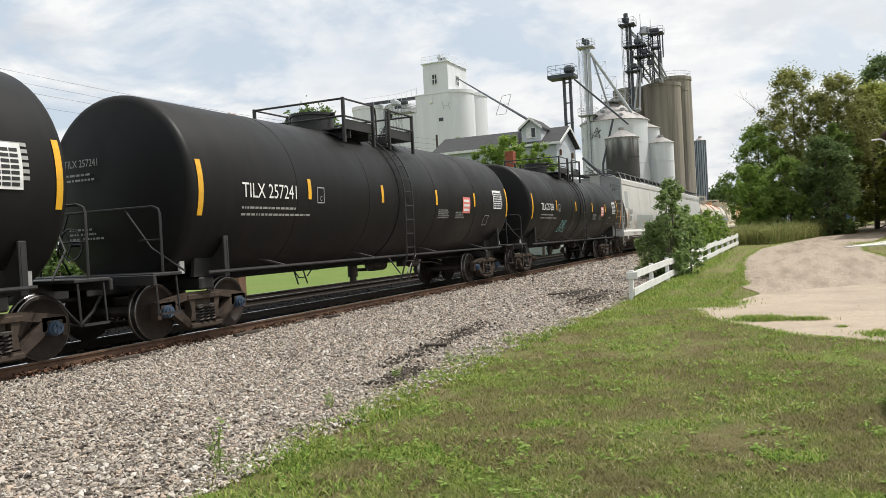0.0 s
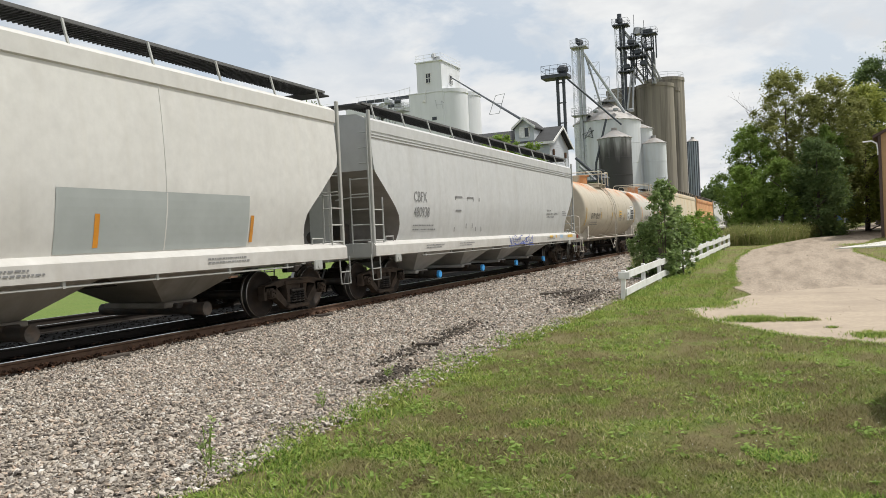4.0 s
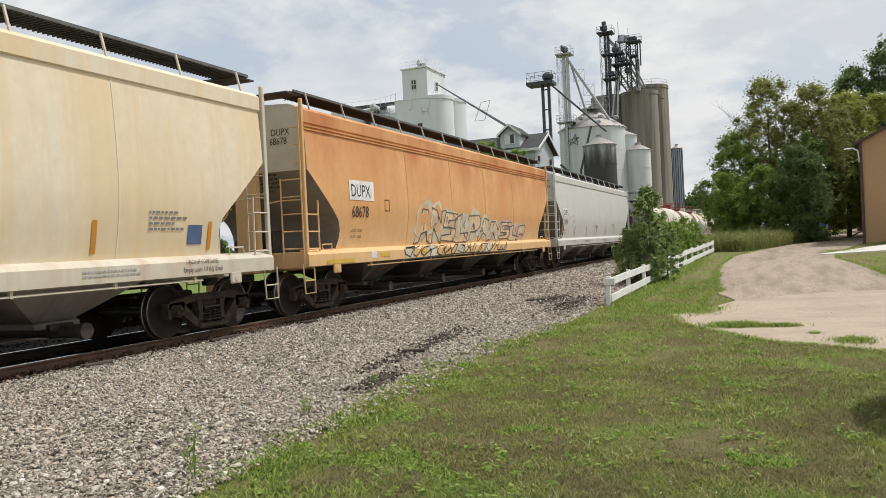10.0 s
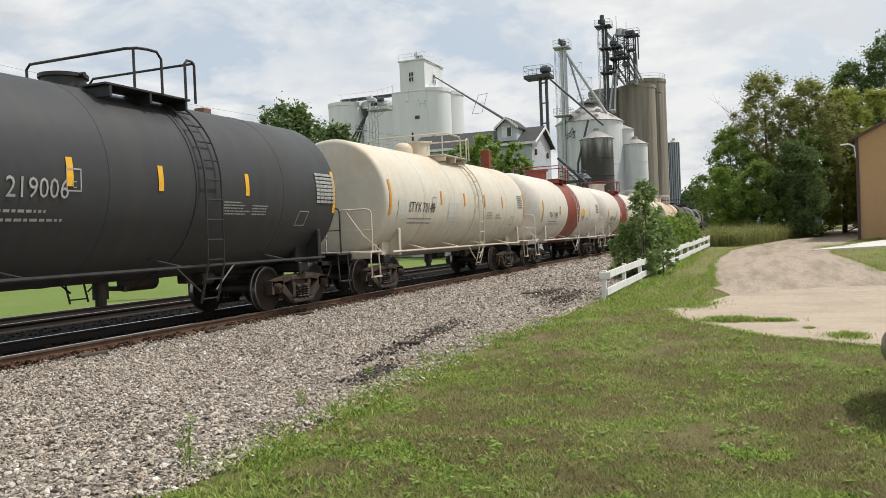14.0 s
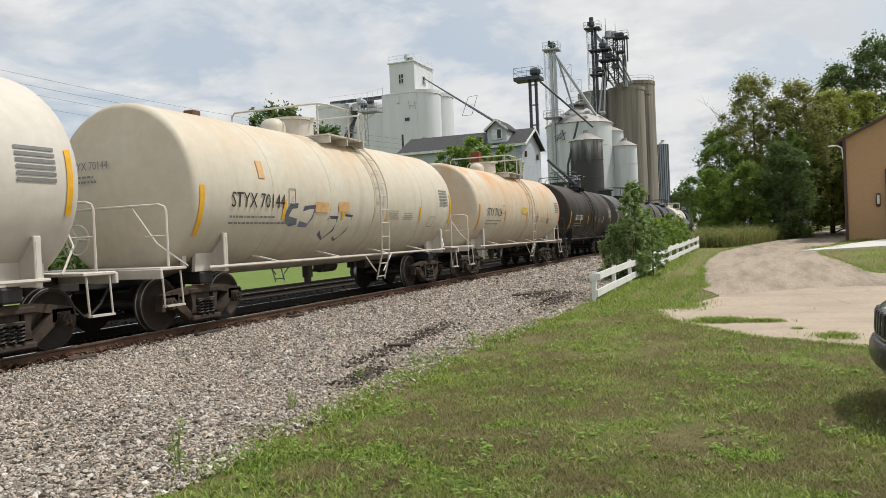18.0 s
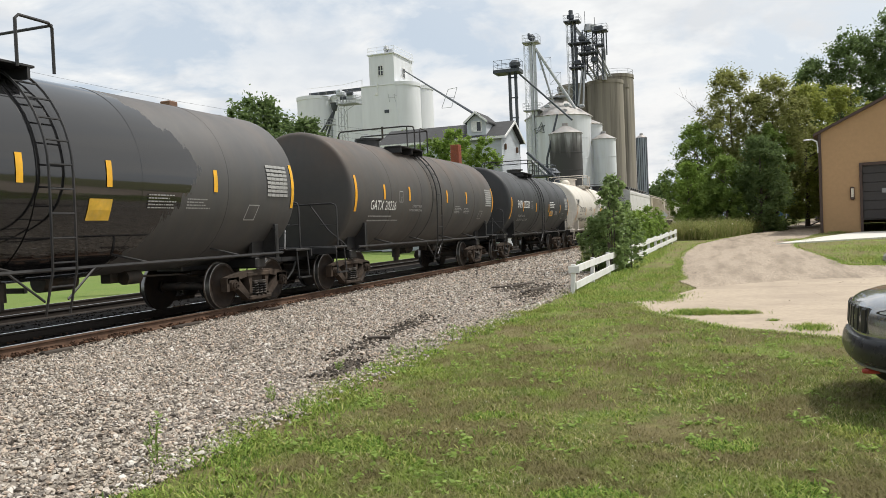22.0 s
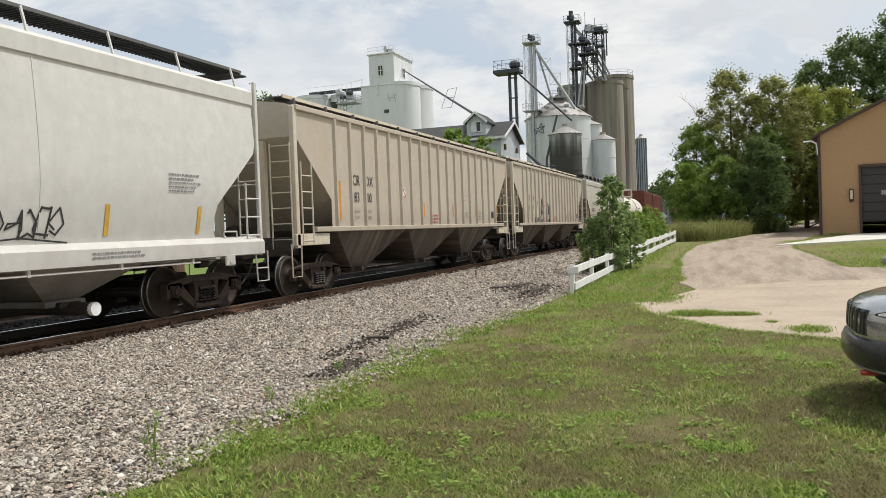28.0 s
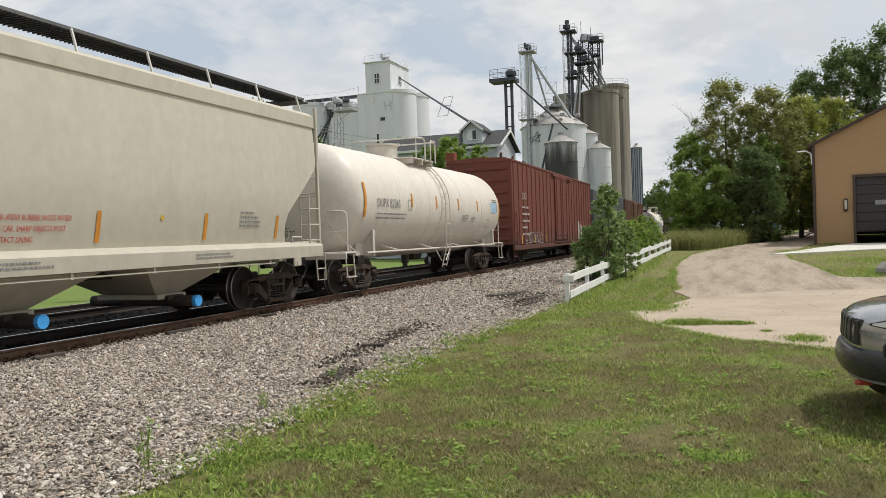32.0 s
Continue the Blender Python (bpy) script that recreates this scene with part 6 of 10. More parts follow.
# pale leg beside the wide bin
pl = thing("bucket_leg", (-30.6, 126, 0), "pale grey bucket elevator leg with a caged head platform", "conveyor tower")
pa = under(pl)
for x in (-30.0, -29.42):
    pa("leg_casing", Shape().box((x, 126, 16.0), (0.40, 0.6, 31.0)), PALE_STEEL)
s = Shape()
lattice(s, -30.75, 126, 0.7, 10, 31.4, 0.9, 0.03)
pa("ladder_cage", s, PALE_STEEL)
s = Shape().box((-29.85, 126, 31.35), (2.6, 2.3, 0.2))
rail_box(s, -31.1, -28.6, 124.9, 127.1, 31.45)
pa("head_platform", s, GALV)
pa("leg_head", Shape().box((-29.75, 126, 32.2), (1.0, 0.9, 1.1), b=0.3).cyl((-30.2, 125.8, 32.0), (-30.2, 125.8, 32.9), 0.2, 8), DARK_STEEL)
pa("spout", Shape().cyl((-29.2, 126, 30.4), (-23.6, 128.5, 20.6), 0.24, 8), PALE_STEEL)
for k, f in ((0, 0.25), (1, 0.5), (2, 0.72)):
    x, y, z = -29.2 + 5.6 * f, 126 + 2.5 * f, 30.4 - 9.8 * f
    s = Shape()
    for a, b in (((0.9, 0.9), (-0.9, 0.9)), ((-0.9, 0.9), (-0.9, -0.9)), ((-0.9, -0.9), (0.9, -0.9)), ((0.9, -0.9), (0.9, 0.9)), ((0.9, 0.9), (-0.9, -0.9))):
        s.cyl((x + a[0], y, z + a[1]), (x + b[0], y, z + b[1]), 0.03, 4)
    pa("spout_brace", s, GALV)
pa("down_spout", Shape().cyl((-29.0, 126, 30.2), (-27.0, 127.5, 21.8), 0.16, 8), GALV)
s = Shape().box((-30.0, 126, 20.4), (2.8, 2.2, 0.15))
rail_box(s, -31.4, -28.6, 124.9, 127.1, 20.5)
pa("service_platform", s, GALV)

# dark leg with a machinery platform
dl = thing("platform_leg", (-30.2, 115, 0), "dark twin-post leg with a machinery platform", "conveyor tower")
da = under(dl)
for x in (-30.78, -29.85):
    da("leg_casing", Shape().box((x, 115, 12.4), (0.36, 0.5, 24.8)), DARK_STEEL)
for i in range(8):
    da("leg_tie", Shape().box((-30.2, 115, 3 + 3 * i), (1.2, 0.3, 0.15)), DARK_STEEL)
s = Shape().box((-30.95, 115, 24.9), (4.0, 2.6, 0.5))
rail_box(s, -32.9, -29.0, 113.8, 116.2, 25.1, 1.4)
da("machinery_platform", s, DARK_STEEL)
da("drive_motor", Shape().box((-29.9, 115, 25.9), (1.6, 1.2, 1.3), b=0.4), DARK_STEEL)
da("spout", Shape().cyl((-29.2, 115, 24.4), (-21.6, 115, 16.9), 0.15, 8), DARK_STEEL)
da("spout_elbow", Shape().tube([(-23.6, 114.2, 17.8), (-25.2, 113.5, 11.5), (-25.4, 113.5, 8)], 0.16, 8), DARK_STEEL)

# feed mill house with a dormer
hm = thing("feed_mill", (-21, 65, 0), "pale grey sided feed mill with a dark roof and dormer", "mill building")
ha = under(hm)
X0, X1, YA, YB, EV, RG = -28.6, -17.5, 62.0, 67.9, 9.05, 10.45
s = Shape()
ym = (YA + YB) / 2
s.prism([(YA, 0), (YB, 0), (YB, EV), (ym, RG), (YA, EV)], X0, X1, 'x')
ha("wall", s, SIDING)
s = Shape()
for i in range(50):
    s.box((X1 + 0.012, ym, 0.18 + 0.18 * i), (0.012, YB - YA - 0.02, 0.012)).box(((X0 + X1) / 2, YA - 0.012, 0.18 + 0.18 * i), (X1 - X0 - 0.02, 0.012, 0.012))
tagged(ha("clapboard_siding", s, SIDING), kind="stuff")
for a, b, nm in ((YA - 0.35, EV - 0.10, "front"), (YB + 0.35, EV - 0.10, "back")):
    s = Shape()
    s.loft([[(X0, a, b), (X0, ym, RG + 0.10), (X0, ym, RG + 0.22), (X0, a, b + 0.12)], [(X1 + 0.4, a, b), (X1 + 0.4, ym, RG + 0.10), (X1 + 0.4, ym, RG + 0.22), (X1 + 0.4, a, b + 0.12)]])
    ha("roof", s, ROOF_DARK)
    s = Shape()
    s.loft([[(X1 + 0.40, a, b - 0.08), (X1 + 0.40, ym, RG - 0.02), (X1 + 0.40, ym, RG + 0.20), (X1 + 0.40, a, b + 0.12)], [(X1 + 0.46, a, b - 0.08), (X1 + 0.46, ym, RG - 0.02), (X1 + 0.46, ym, RG + 0.20), (X1 + 0.46, a, b + 0.12)]])
    ha("barge_board", s, TRIM_WHITE)
ha("fascia", Shape().box(((X0 + X1) / 2, YA - 0.37, EV - 0.06), (X1 - X0 + 0.8, 0.05, 0.2)), TRIM_WHITE)
s = Shape()
s.prism([(-20.45, 9.2), (-18.8, 9.2), (-18.8, 10.45), (-19.62, 11.15), (-20.45, 10.45)], 62.2, 65.6, 'y')
dm = ha("dormer", s, SIDING)
s = Shape()
for k in (-1, 1):
    s.loft([[(-19.62 + k * 1.02, 61.9, 10.32), (-19.62, 61.9, 11.18), (-19.62, 61.9, 11.30), (-19.62 + k * 1.02, 61.9, 10.44)], [(-19.62 + k * 1.02, 65.6, 10.32), (-19.62, 65.6, 11.18), (-19.62, 65.6, 11.30), (-19.62 + k * 1.02, 65.6, 10.44)]])
ha("dormer_roof", s, ROOF_DARK)
s = Shape()
for k in (-1, 1):
    s.loft([[(-19.62 + k * 1.02, 61.82, 10.26), (-19.62, 61.82, 11.10), (-19.62, 61.82, 11.30), (-19.62 + k * 1.02, 61.82, 10.46)], [(-19.62 + k * 1.02, 61.9, 10.26), (-19.62, 61.9, 11.10), (-19.62, 61.9, 11.30), (-19.62 + k * 1.02, 61.9, 10.46)]])
ha("dormer_barge", s, TRIM_WHITE)
w = ha("window", Shape().box((-19.42, 62.18, 10.05), (0.34, 0.06, 0.75)), GLASS_DARK)
part("window_frame", Shape().box((-19.62, 62.17, 9.64), (0.9, 0.08, 0.08)).box((-19.62, 62.17, 10.46), (0.9, 0.08, 0.08)).box((-20.03, 62.17, 10.05), (0.08, 0.08, 0.8)).box((-19.62, 62.17, 10.05), (0.06, 0.08, 0.8)).box((-19.21, 62.17, 10.05), (0.08, 0.08, 0.8)).box((-19.83, 62.17, 10.05), (0.34, 0.05, 0.75)), TRIM_WHITE, w)
for yy in (62.9, 66.6):
    ha("wall_lamp", Shape().box((X1 + 0.1, yy, 8.3), (0.16, 0.25, 0.5), b=0.05), RAILSIDE)
ha("lean_to_roof", Shape().box((-29.5, 66, 9.0), (7.0, 5.5, 0.4), b=0.05), ROOF_DARK)
ha("lean_to_wall", Shape().box((-29.5, 66, 4.4), (6.6, 5.0, 8.8), b=0.05), SIDING)
# long spout from the elevator head to the dormer
sp = thing("long_spout", (-38, 100, 0), "long thin grain spout stretched between buildings", "spout")
sa = under(sp)
sa("pipe", Shape().cyl((-58.1, 139.4, 32.4), (-20.0, 63.2, 11.2), 0.11, 8), DARK_STEEL)
mx_, my_, mz_ = -27.6, 78.4, 15.5
s = Shape()
for a, b in (((0.9, 0, 1.0), (-0.1, 0, 0.9)), ((-0.1, 0, 0.9), (-0.9, 0, -1.0)), ((-0.9, 0, -1.0), (0.2, 0, -1.0)), ((0.2, 0, -1.0), (0.9, 0, 1.0)), ((-0.5, 0, 0.1), (0.55, 0, 0.0))):
    s.cyl((mx_ + a[0], my_ + a[1], mz_ + a[2]), (mx_ + b[0], my_ + b[1], mz_ + b[2]), 0.03, 4)
sa("stay_frame", s, GALV)
# catwalk clutter between mill and bins
cw = thing("catwalk", (-19.0, 80, 0), "dark steel catwalk and pipes beside the mill", "catwalk")
wa = under(cw)
s = Shape()
lattice(s, -19.2, 84, 1.8, 0, 7.0, 2.4, 0.08)
wa("frame", s, DARK_STEEL)
s = Shape().box((-19.2, 84, 7.0), (2.4, 2.4, 0.2))
rail_box(s, -20.4, -18.0, 82.9, 85.1, 7.1)
wa("deck", s, DARK_STEEL)
wa("incline_pipe", Shape().cyl((-20.6, 83, 9.6), (-17.8, 83, 6.9), 0.16, 10), DARK_STEEL)
wa("incline_pipe", Shape().cyl((-20.3, 83.4, 8.7), (-18.2, 83.4, 6.6), 0.14, 10), GALV)
wa("dust_cyclone", Shape().cyl((-19.0, 88, 2), (-19.0, 88, 7.5), 0.80, 14).cyl((-19.0, 88, 7.5), (-19.0, 88, 8.1), 0.95, 14, r2=0.4), DARK_STEEL)
# brick stack behind the train
bs = thing("brick_chimney", (-19.4, 56.0, -0.85), "short red brick chimney stack", "chimney")
bk = Shape().box((0, 0, 0), (0.20, 0.09, 0.062), b=0.004).mesh("brick")
part("flue", Shape().box((0, 0, 4.4), (0.60, 0.60, 8.8)), mat("mortar", (0.32, 0.29, 0.26), 0.95), bs)
for j in range(20):
    z = 8.80 - 0.075 * j
    for i in range(3):
        o = 0.10 if j % 2 else 0
        part("brick", bk, BRICK_RED, bs, loc=(-0.22 + 0.21 * i + o * 0.5, -0.30, z))
        part("brick", bk, BRICK_RED, bs, loc=(0.30, -0.22 + 0.21 * i + o * 0.5, z), rz=math.pi / 2)

# shed with the overhead door
sh = thing("metal_shed", (11.5, 60, 0.5), "ochre shed with brown trim and a dark overhead door", "shed")
hs = under(sh)
SX0, SX1, SY0, SY1, SE, SR = 4.85, 18.2, 50.6, 70.0, 6.30, 9.55
sx = (SX0 + SX1) / 2
s = Shape()
# front wall with the door opening
for poly in ([(SX0, 0.3), (6.95, 0.3), (6.95, 7.33), (SX0, SE)], [(6.95, 4.32), (11.4, 4.32), (11.4, 9.45), (6.95, 7.33)], [(11.4, 0.3), (SX1, 0.3), (SX1, SE), (sx, SR), (11.4, 9.45)]):
    s.prism(poly, SY0, SY0 + 0.18, 'y')
hs("front_wall", s, OCHRE)
s = Shape().box((SX0 + 0.09, (SY0 + SY1) / 2, 3.3), (0.18, SY1 - SY0 - 0.4, 6.0)).box((SX1 - 0.09, (SY0 + SY1) / 2, 3.3), (0.18, SY1 - SY0 - 0.4, 6.0)).box((sx, SY1 - 0.1, 3.3), (SX1 - SX0, 0.18, 6.0))
hs("side_wall", s, OCHRE)
for k, xe in ((-1, SX0), (1, SX1)):
    s = Shape()
    xo = xe + k * 0.35
    zo = SE - 0.17
    s.loft([[(xo, SY0 - 0.25, zo), (sx, SY0 - 0.25, SR + 0.04), (sx, SY0 - 0.25, SR + 0.20), (xo, SY0 - 0.25, zo + 0.16)], [(xo, SY1 + 0.25, zo), (sx, SY1 + 0.25, SR + 0.04), (sx, SY1 + 0.25, SR + 0.20), (xo, SY1 + 0.25, zo + 0.16)]])
    hs("roof", s, BROWN_TRIM)
hs("corner_trim", Shape().box((SX0 - 0.02, SY0 - 0.02, 3.35), (0.16, 0.16, 6.0), b=0.01), BROWN_TRIM)
dr = hs("overhead_door", Shape().box((9.175, SY0 + 0.12, 2.75), (4.45, 0.06, 3.1)), DOOR_DARK)
for j in range(6):
    part("door_panel", Shape().box((9.175, SY0 + 0.07, 1.50 + 0.52 * j), (4.40, 0.05, 0.49), b=0.012), DOOR_DARK, dr)
part("door_window", Shape().box((8.35, SY0 + 0.03, 2.83), (0.85, 0.03, 0.26)), mat("dusty glazing", (0.25, 0.25, 0.25), 0.2), dr)
s = Shape().box((6.90, SY0 - 0.04, 2.42), (0.14, 0.14, 3.9)).box((11.45, SY0 - 0.04, 2.42), (0.14, 0.14, 3.9)).box((9.175, SY0 - 0.04, 4.38), (4.7, 0.14, 0.16))
hs("door_frame", s, BROWN_TRIM)
s = Shape().box((6.45, SY0 - 0.1, 2.75), (0.22, 0.18, 0.75), b=0.05)
lm = hs("wall_lamp", s, BROWN_TRIM)
part("lamp_glass", Shape().box((6.45, SY0 - 0.20, 2.78), (0.13, 0.03, 0.5), b=0.01), mat("frosted lamp glass", (0.6, 0.55, 0.45), 0.3), lm)
hs("conduit", Shape().tube([(SX0 - 0.1, SY0 - 0.06, 5.2), (SX0 - 0.1, SY0 - 0.06, 5.5), (SX0 - 0.16, SY0 - 0.06, 5.85), (SX0 - 0.4, SY0 - 0.06, 6.0), (SX0 - 0.85, SY0 - 0.06, 5.98)], 0.045, 6), TRIM_WHITE)
hs("floor", Shape().box((11.5, 60, 0.42), (13.0, 19.0, 0.1)), CONCRETE)
# the shed stands a little askew of the drive
_c, _r = Vector((SX0, SY0, 0)), Matrix.Rotation(radians(-7), 4, 'Z')
sh.location = _c + _r @ (sh.location - _c)
sh.rotation_euler = (0, 0, radians(-7))
# red machine beside the door
rm = thing("red_trailer", (8.55, 48.6, 0.5), "red sheet-metal trailer parked by the shed", "trailer")
RED = mat("faded red enamel", (0.45, 0.06, 0.04), 0.5)
part("box", Shape().box((0.9, 0, 0.95), (1.8, 1.4, 1.0), b=0.04), RED, rm)
part("tailgate", Shape().box((-0.05, 0, 1.05), (0.08, 1.3, 0.9), b=0.02), RED, rm)
for x in (0.5, 1.3):
    for y in (-0.7, 0.7):
        part("wheel", Shape().cyl((x, y - 0.1, 0.3), (x, y + 0.1, 0.3), 0.3, 18), RUBBER, rm)
part("axle", Shape().cyl((0.5, -0.7, 0.3), (0.5, 0.7, 0.3), 0.04, 8).cyl((1.3, -0.7, 0.3), (1.3, 0.7, 0.3), 0.04, 8).box((0.9, 0, 0.4), (1.5, 0.5, 0.12)), STEEL, rm)

# swing set and blue bin behind the drive
sw = thing("swing_set", (5.9, 85, land(5.9, 85)), "pale tubular swing set on the grass", "swing set")
part("frame", Shape().tube([(-1.0, -0.6, 0), (-0.9, 0, 1.75), (-1.0, 0.6, 0)], 0.05, 6).tube([(1.0, -0.6, 0), (0.9, 0, 1.75), (1.0, 0.6, 0)], 0.05, 6).cyl((-0.9, 0, 1.75), (0.9, 0, 1.75), 0.05, 6), GALV, sw)
for x in (-0.4, 0.4):
    part("swing_seat", Shape().box((x, 0, 0.5), (0.4, 0.15, 0.03)).cyl((x - 0.18, 0, 0.5), (x - 0.18, 0, 1.75), 0.01, 4).cyl((x + 0.18, 0, 0.5), (x + 0.18, 0, 1.75), 0.01, 4), DARK_STEEL, sw)
bt = thing("covered_boat", (3.9, 86, land(3.9, 86)), "small boat under a grey cover", "boat")
s = Shape()
s.loft([[(-1.6, -0.1, 0.7), (-1.6, 0.1, 0.7), (-1.6, 0.1, 0.8), (-1.6, -0.1, 0.8)], [(-0.6, -0.6, 0.4), (-0.6, 0.6, 0.4), (-0.6, 0.7, 0.95), (-0.6, -0.7, 0.95)], [(1.4, -0.7, 0.4), (1.4, 0.7, 0.4), (1.4, 0.8, 0.9), (1.4, -0.8, 0.9)]])
part("hull", s, mat("blue tarp", (0.08, 0.16, 0.30), 0.6), bt)
part("cradle", Shape().box((0, 0, 0.2), (1.8, 0.9, 0.4), b=0.03), DARK_STEEL, bt)

# ------------------------------------------------------------------ white board fence
F0, F1 = Vector((-3.55, 18.55, 0)), Vector((-3.0, 45.8, 0))
fence = thing("board_fence", (F0.x, F0.y, 0), "white painted two-board fence beside the track", "fence", kind="")
nseg = 11
rf_ = random.Random(8)
fi = Matrix.Translation(-Vector((F0.x, F0.y, 0)))
for i in range(nseg + 1):
    p = F0.lerp(F1, i / nseg)
    z = land(p.x, p.y)
    o = part("post", Shape().box((p.x - 0.06, p.y, z + 0.30), (0.10, 0.10, 0.80), b=0.008, rot=Euler((radians(rf_.uniform(-2, 2)), radians(rf_.uniform(-3, 3)), 0)).to_matrix()), FENCE_WHITE, fence)
    o.matrix_parent_inverse = fi
for i in range(nseg):
    p, q = F0.lerp(F1, i / nseg), F0.lerp(F1, (i + 1) / nseg)
    zp, zq = land(p.x, p.y), land(q.x, q.y)
    for h in (0.20, 0.58):
        s = Shape()
        a, b = zp + h + rf_.uniform(-0.02, 0.02), zq + h + rf_.uniform(-0.02, 0.02)
        s.loft([[(p.x - 0.015, p.y, a - 0.085), (p.x + 0.02, p.y, a - 0.085), (p.x + 0.02, p.y, a + 0.085), (p.x - 0.015, p.y, a + 0.085)],
                [(q.x - 0.015, q.y - 0.012, b - 0.085), (q.x + 0.02, q.y - 0.012, b - 0.085), (q.x + 0.02, q.y - 0.012, b + 0.085), (q.x - 0.015, q.y - 0.012, b + 0.085)]])
        part("board", s, FENCE_WHITE, fence).matrix_parent_inverse = fi
# short side board on the end post
part("board", Shape().box((F0.x - 0.02, F0.y - 0.06, 0.58), (0.26, 0.03, 0.16), b=0.004), FENCE_WHITE, fence).matrix_parent_inverse = fi

# ------------------------------------------------------------------ parked car
jp = thing("parked_suv", (0.90, 7.75, -0.03), "grey sport utility car with a black slotted grille", "car")
PAINT = mat("metallic grey car paint", (0.40, 0.405, 0.41), 0.20, 0.8, 0.04, 40)
PAINT.node_tree.nodes["Principled BSDF"].inputs["Coat Weight"].default_value = 1.0
PAINT.node_tree.nodes["Principled BSDF"].inputs["Coat Roughness"].default_value = 0.04
PLASTIC = mat("black bumper plastic", (0.010, 0.010, 0.011), 0.42)
BUMPER = mat("satin charcoal bumper", (0.022, 0.023, 0.026), 0.30, 0, 0.08, 12)
SILVER = mat("satin silver strip", (0.22, 0.225, 0.23), 0.45, 0.2, 0.05, 9)
LAMP_BOWL = mat("dark lamp bowl", (0.03, 0.03, 0.033), 0.25)
CHROME = mat("satin chrome", (0.55, 0.55, 0.56), 0.18, 1.0, 0.03, 9)
LENS = mat("clear lamp lens", (0.74, 0.77, 0.80), 0.08, 0.25, 0.05, 9)
jp.rotation_euler = (0, 0, radians(-1))
# body: rings across the width (y), along x = length; front at x = 0
W = 0.92


def car_ring(x, zb, zs, zt, w, wt, crown=0.0):
    return [(x, -w, zb), (x, -w, zs - 0.18), (x, -w + 0.02, zs), (x, -wt, zt), (x, -wt * 0.5, zt + crown), (x, 0, zt + crown * 1.3), (x, wt * 0.5, zt + crown), (x, wt, zt), (x, w - 0.02, zs), (x, w, zs - 0.18), (x, w, zb)]


def front(z, x0, w, bow=0.42, back=1.35):
    """One level of the rounded front end, seen from above."""
    n = 14
    pts = [(x0 + bow * abs(2 * i / n - 1) ** 3.2, w * (2 * i / n - 1), z) for i in range(n + 1)]
    return pts + [(back, w, z), (back, -w, z)]


s = Shape()
s.loft([car_ring(1.10, 0.30, 0.97, 1.085, W, 0.78, 0.03), car_ring(1.45, 0.28, 0.99, 1.10, W, 0.80, 0.03), car_ring(4.3, 0.30, 1.02, 1.10, W, 0.84, 0.02), car_ring(4.6, 0.42, 0.95, 1.05, 0.84, 0.76, 0.01)])
s.loft([front(0.62, 0.055, 0.91), front(0.80, 0.05, 0.915), front(0.88, 0.070, 0.905), front(0.92, 0.10, 0.895), front(0.955, 0.155, 0.875), front(0.99, 0.27, 0.85, 0.40), front(1.025, 0.46, 0.82, 0.36), front(1.055, 0.72, 0.78, 0.30), front(1.08, 1.0, 0.70, 0.2)])
part("body", s, PAINT, jp)
s = Shape()
s.loft([car_ring(1.30, 1.0, 1.02, 1.06, 0.80, 0.78), car_ring(2.05, 1.0, 1.20, 1.58, 0.80, 0.62, 0.03), car_ring(3.6, 1.0, 1.2, 1.62, 0.80, 0.62, 0.03), car_ring(4.45, 1.0, 1.1, 1.15, 0.78, 0.66)])
part("cabin_glass", s, GLASS_DARK, jp)
part("roof", Shape().box((2.8, 0, 1.66), (1.7, 1.25, 0.05), b=0.02), PAINT, jp)
part("bumper", Shape().loft([front(0.41, 0.06, 0.90, back=0.9), front(0.44, 0.01, 0.93, back=0.9), front(0.50, -0.01, 0.945, back=0.7), front(0.60, 0.0, 0.945, back=0.7), front(0.64, 0.02, 0.935, back=0.7), front(0.66, 0.06, 0.92, back=0.7)]), BUMPER, jp)
part("bumper_lip", Shape().loft([front(0.375, 0.10, 0.885, back=0.9), front(0.39, 0.055, 0.90, back=0.9), front(0.41, 0.055, 0.90, back=0.9)]), SILVER, jp, "satin silver strip under the bumper")
part("chin_spoiler", Shape().loft([front(0.20, 0.42, 0.78, back=1.2), front(0.27, 0.22, 0.84, back=1.2), front(0.40, 0.12, 0.885, back=1.2)]), PLASTIC, jp)
for y in (-0.36, 0.36):
    part("tow_hook", Shape().tube([(0.24, y - 0.05, 0.355), (0.13, y - 0.045, 0.35), (0.10, y, 0.345), (0.13, y + 0.045, 0.35), (0.24, y + 0.05, 0.355)], 0.022, 6), RED, jp)
DARK_CHROME = mat("dark chrome trim", (0.14, 0.14, 0.15), 0.22, 0.9, 0.05, 9)
for i in range(7):
    y = -0.45 + 0.15 * i
    yl, yr = y - 0.054, y + 0.054
    xl, xm, xr = (0.052 + 0.42 * (abs(q) / 0.91) ** 3.2 for q in (yl, y, yr))
    yaw = math.atan2(xl - xr, yr - yl)
    sl = part("grille_slot", Shape().box((xm + 0.012, y, 0.785), (0.04, 0.088, 0.20), b=0.012, rot=Euler((0, radians(4), yaw)).to_matrix()), PLASTIC, jp)
    part("slot_surround", Shape().tube([(xl - 0.002, yl, 0.680), (xr - 0.002, yr, 0.680), (xr + 0.014, yr, 0.890), (xl + 0.014, yl, 0.890)], 0.009, 5, closed=True), DARK_CHROME, sl)
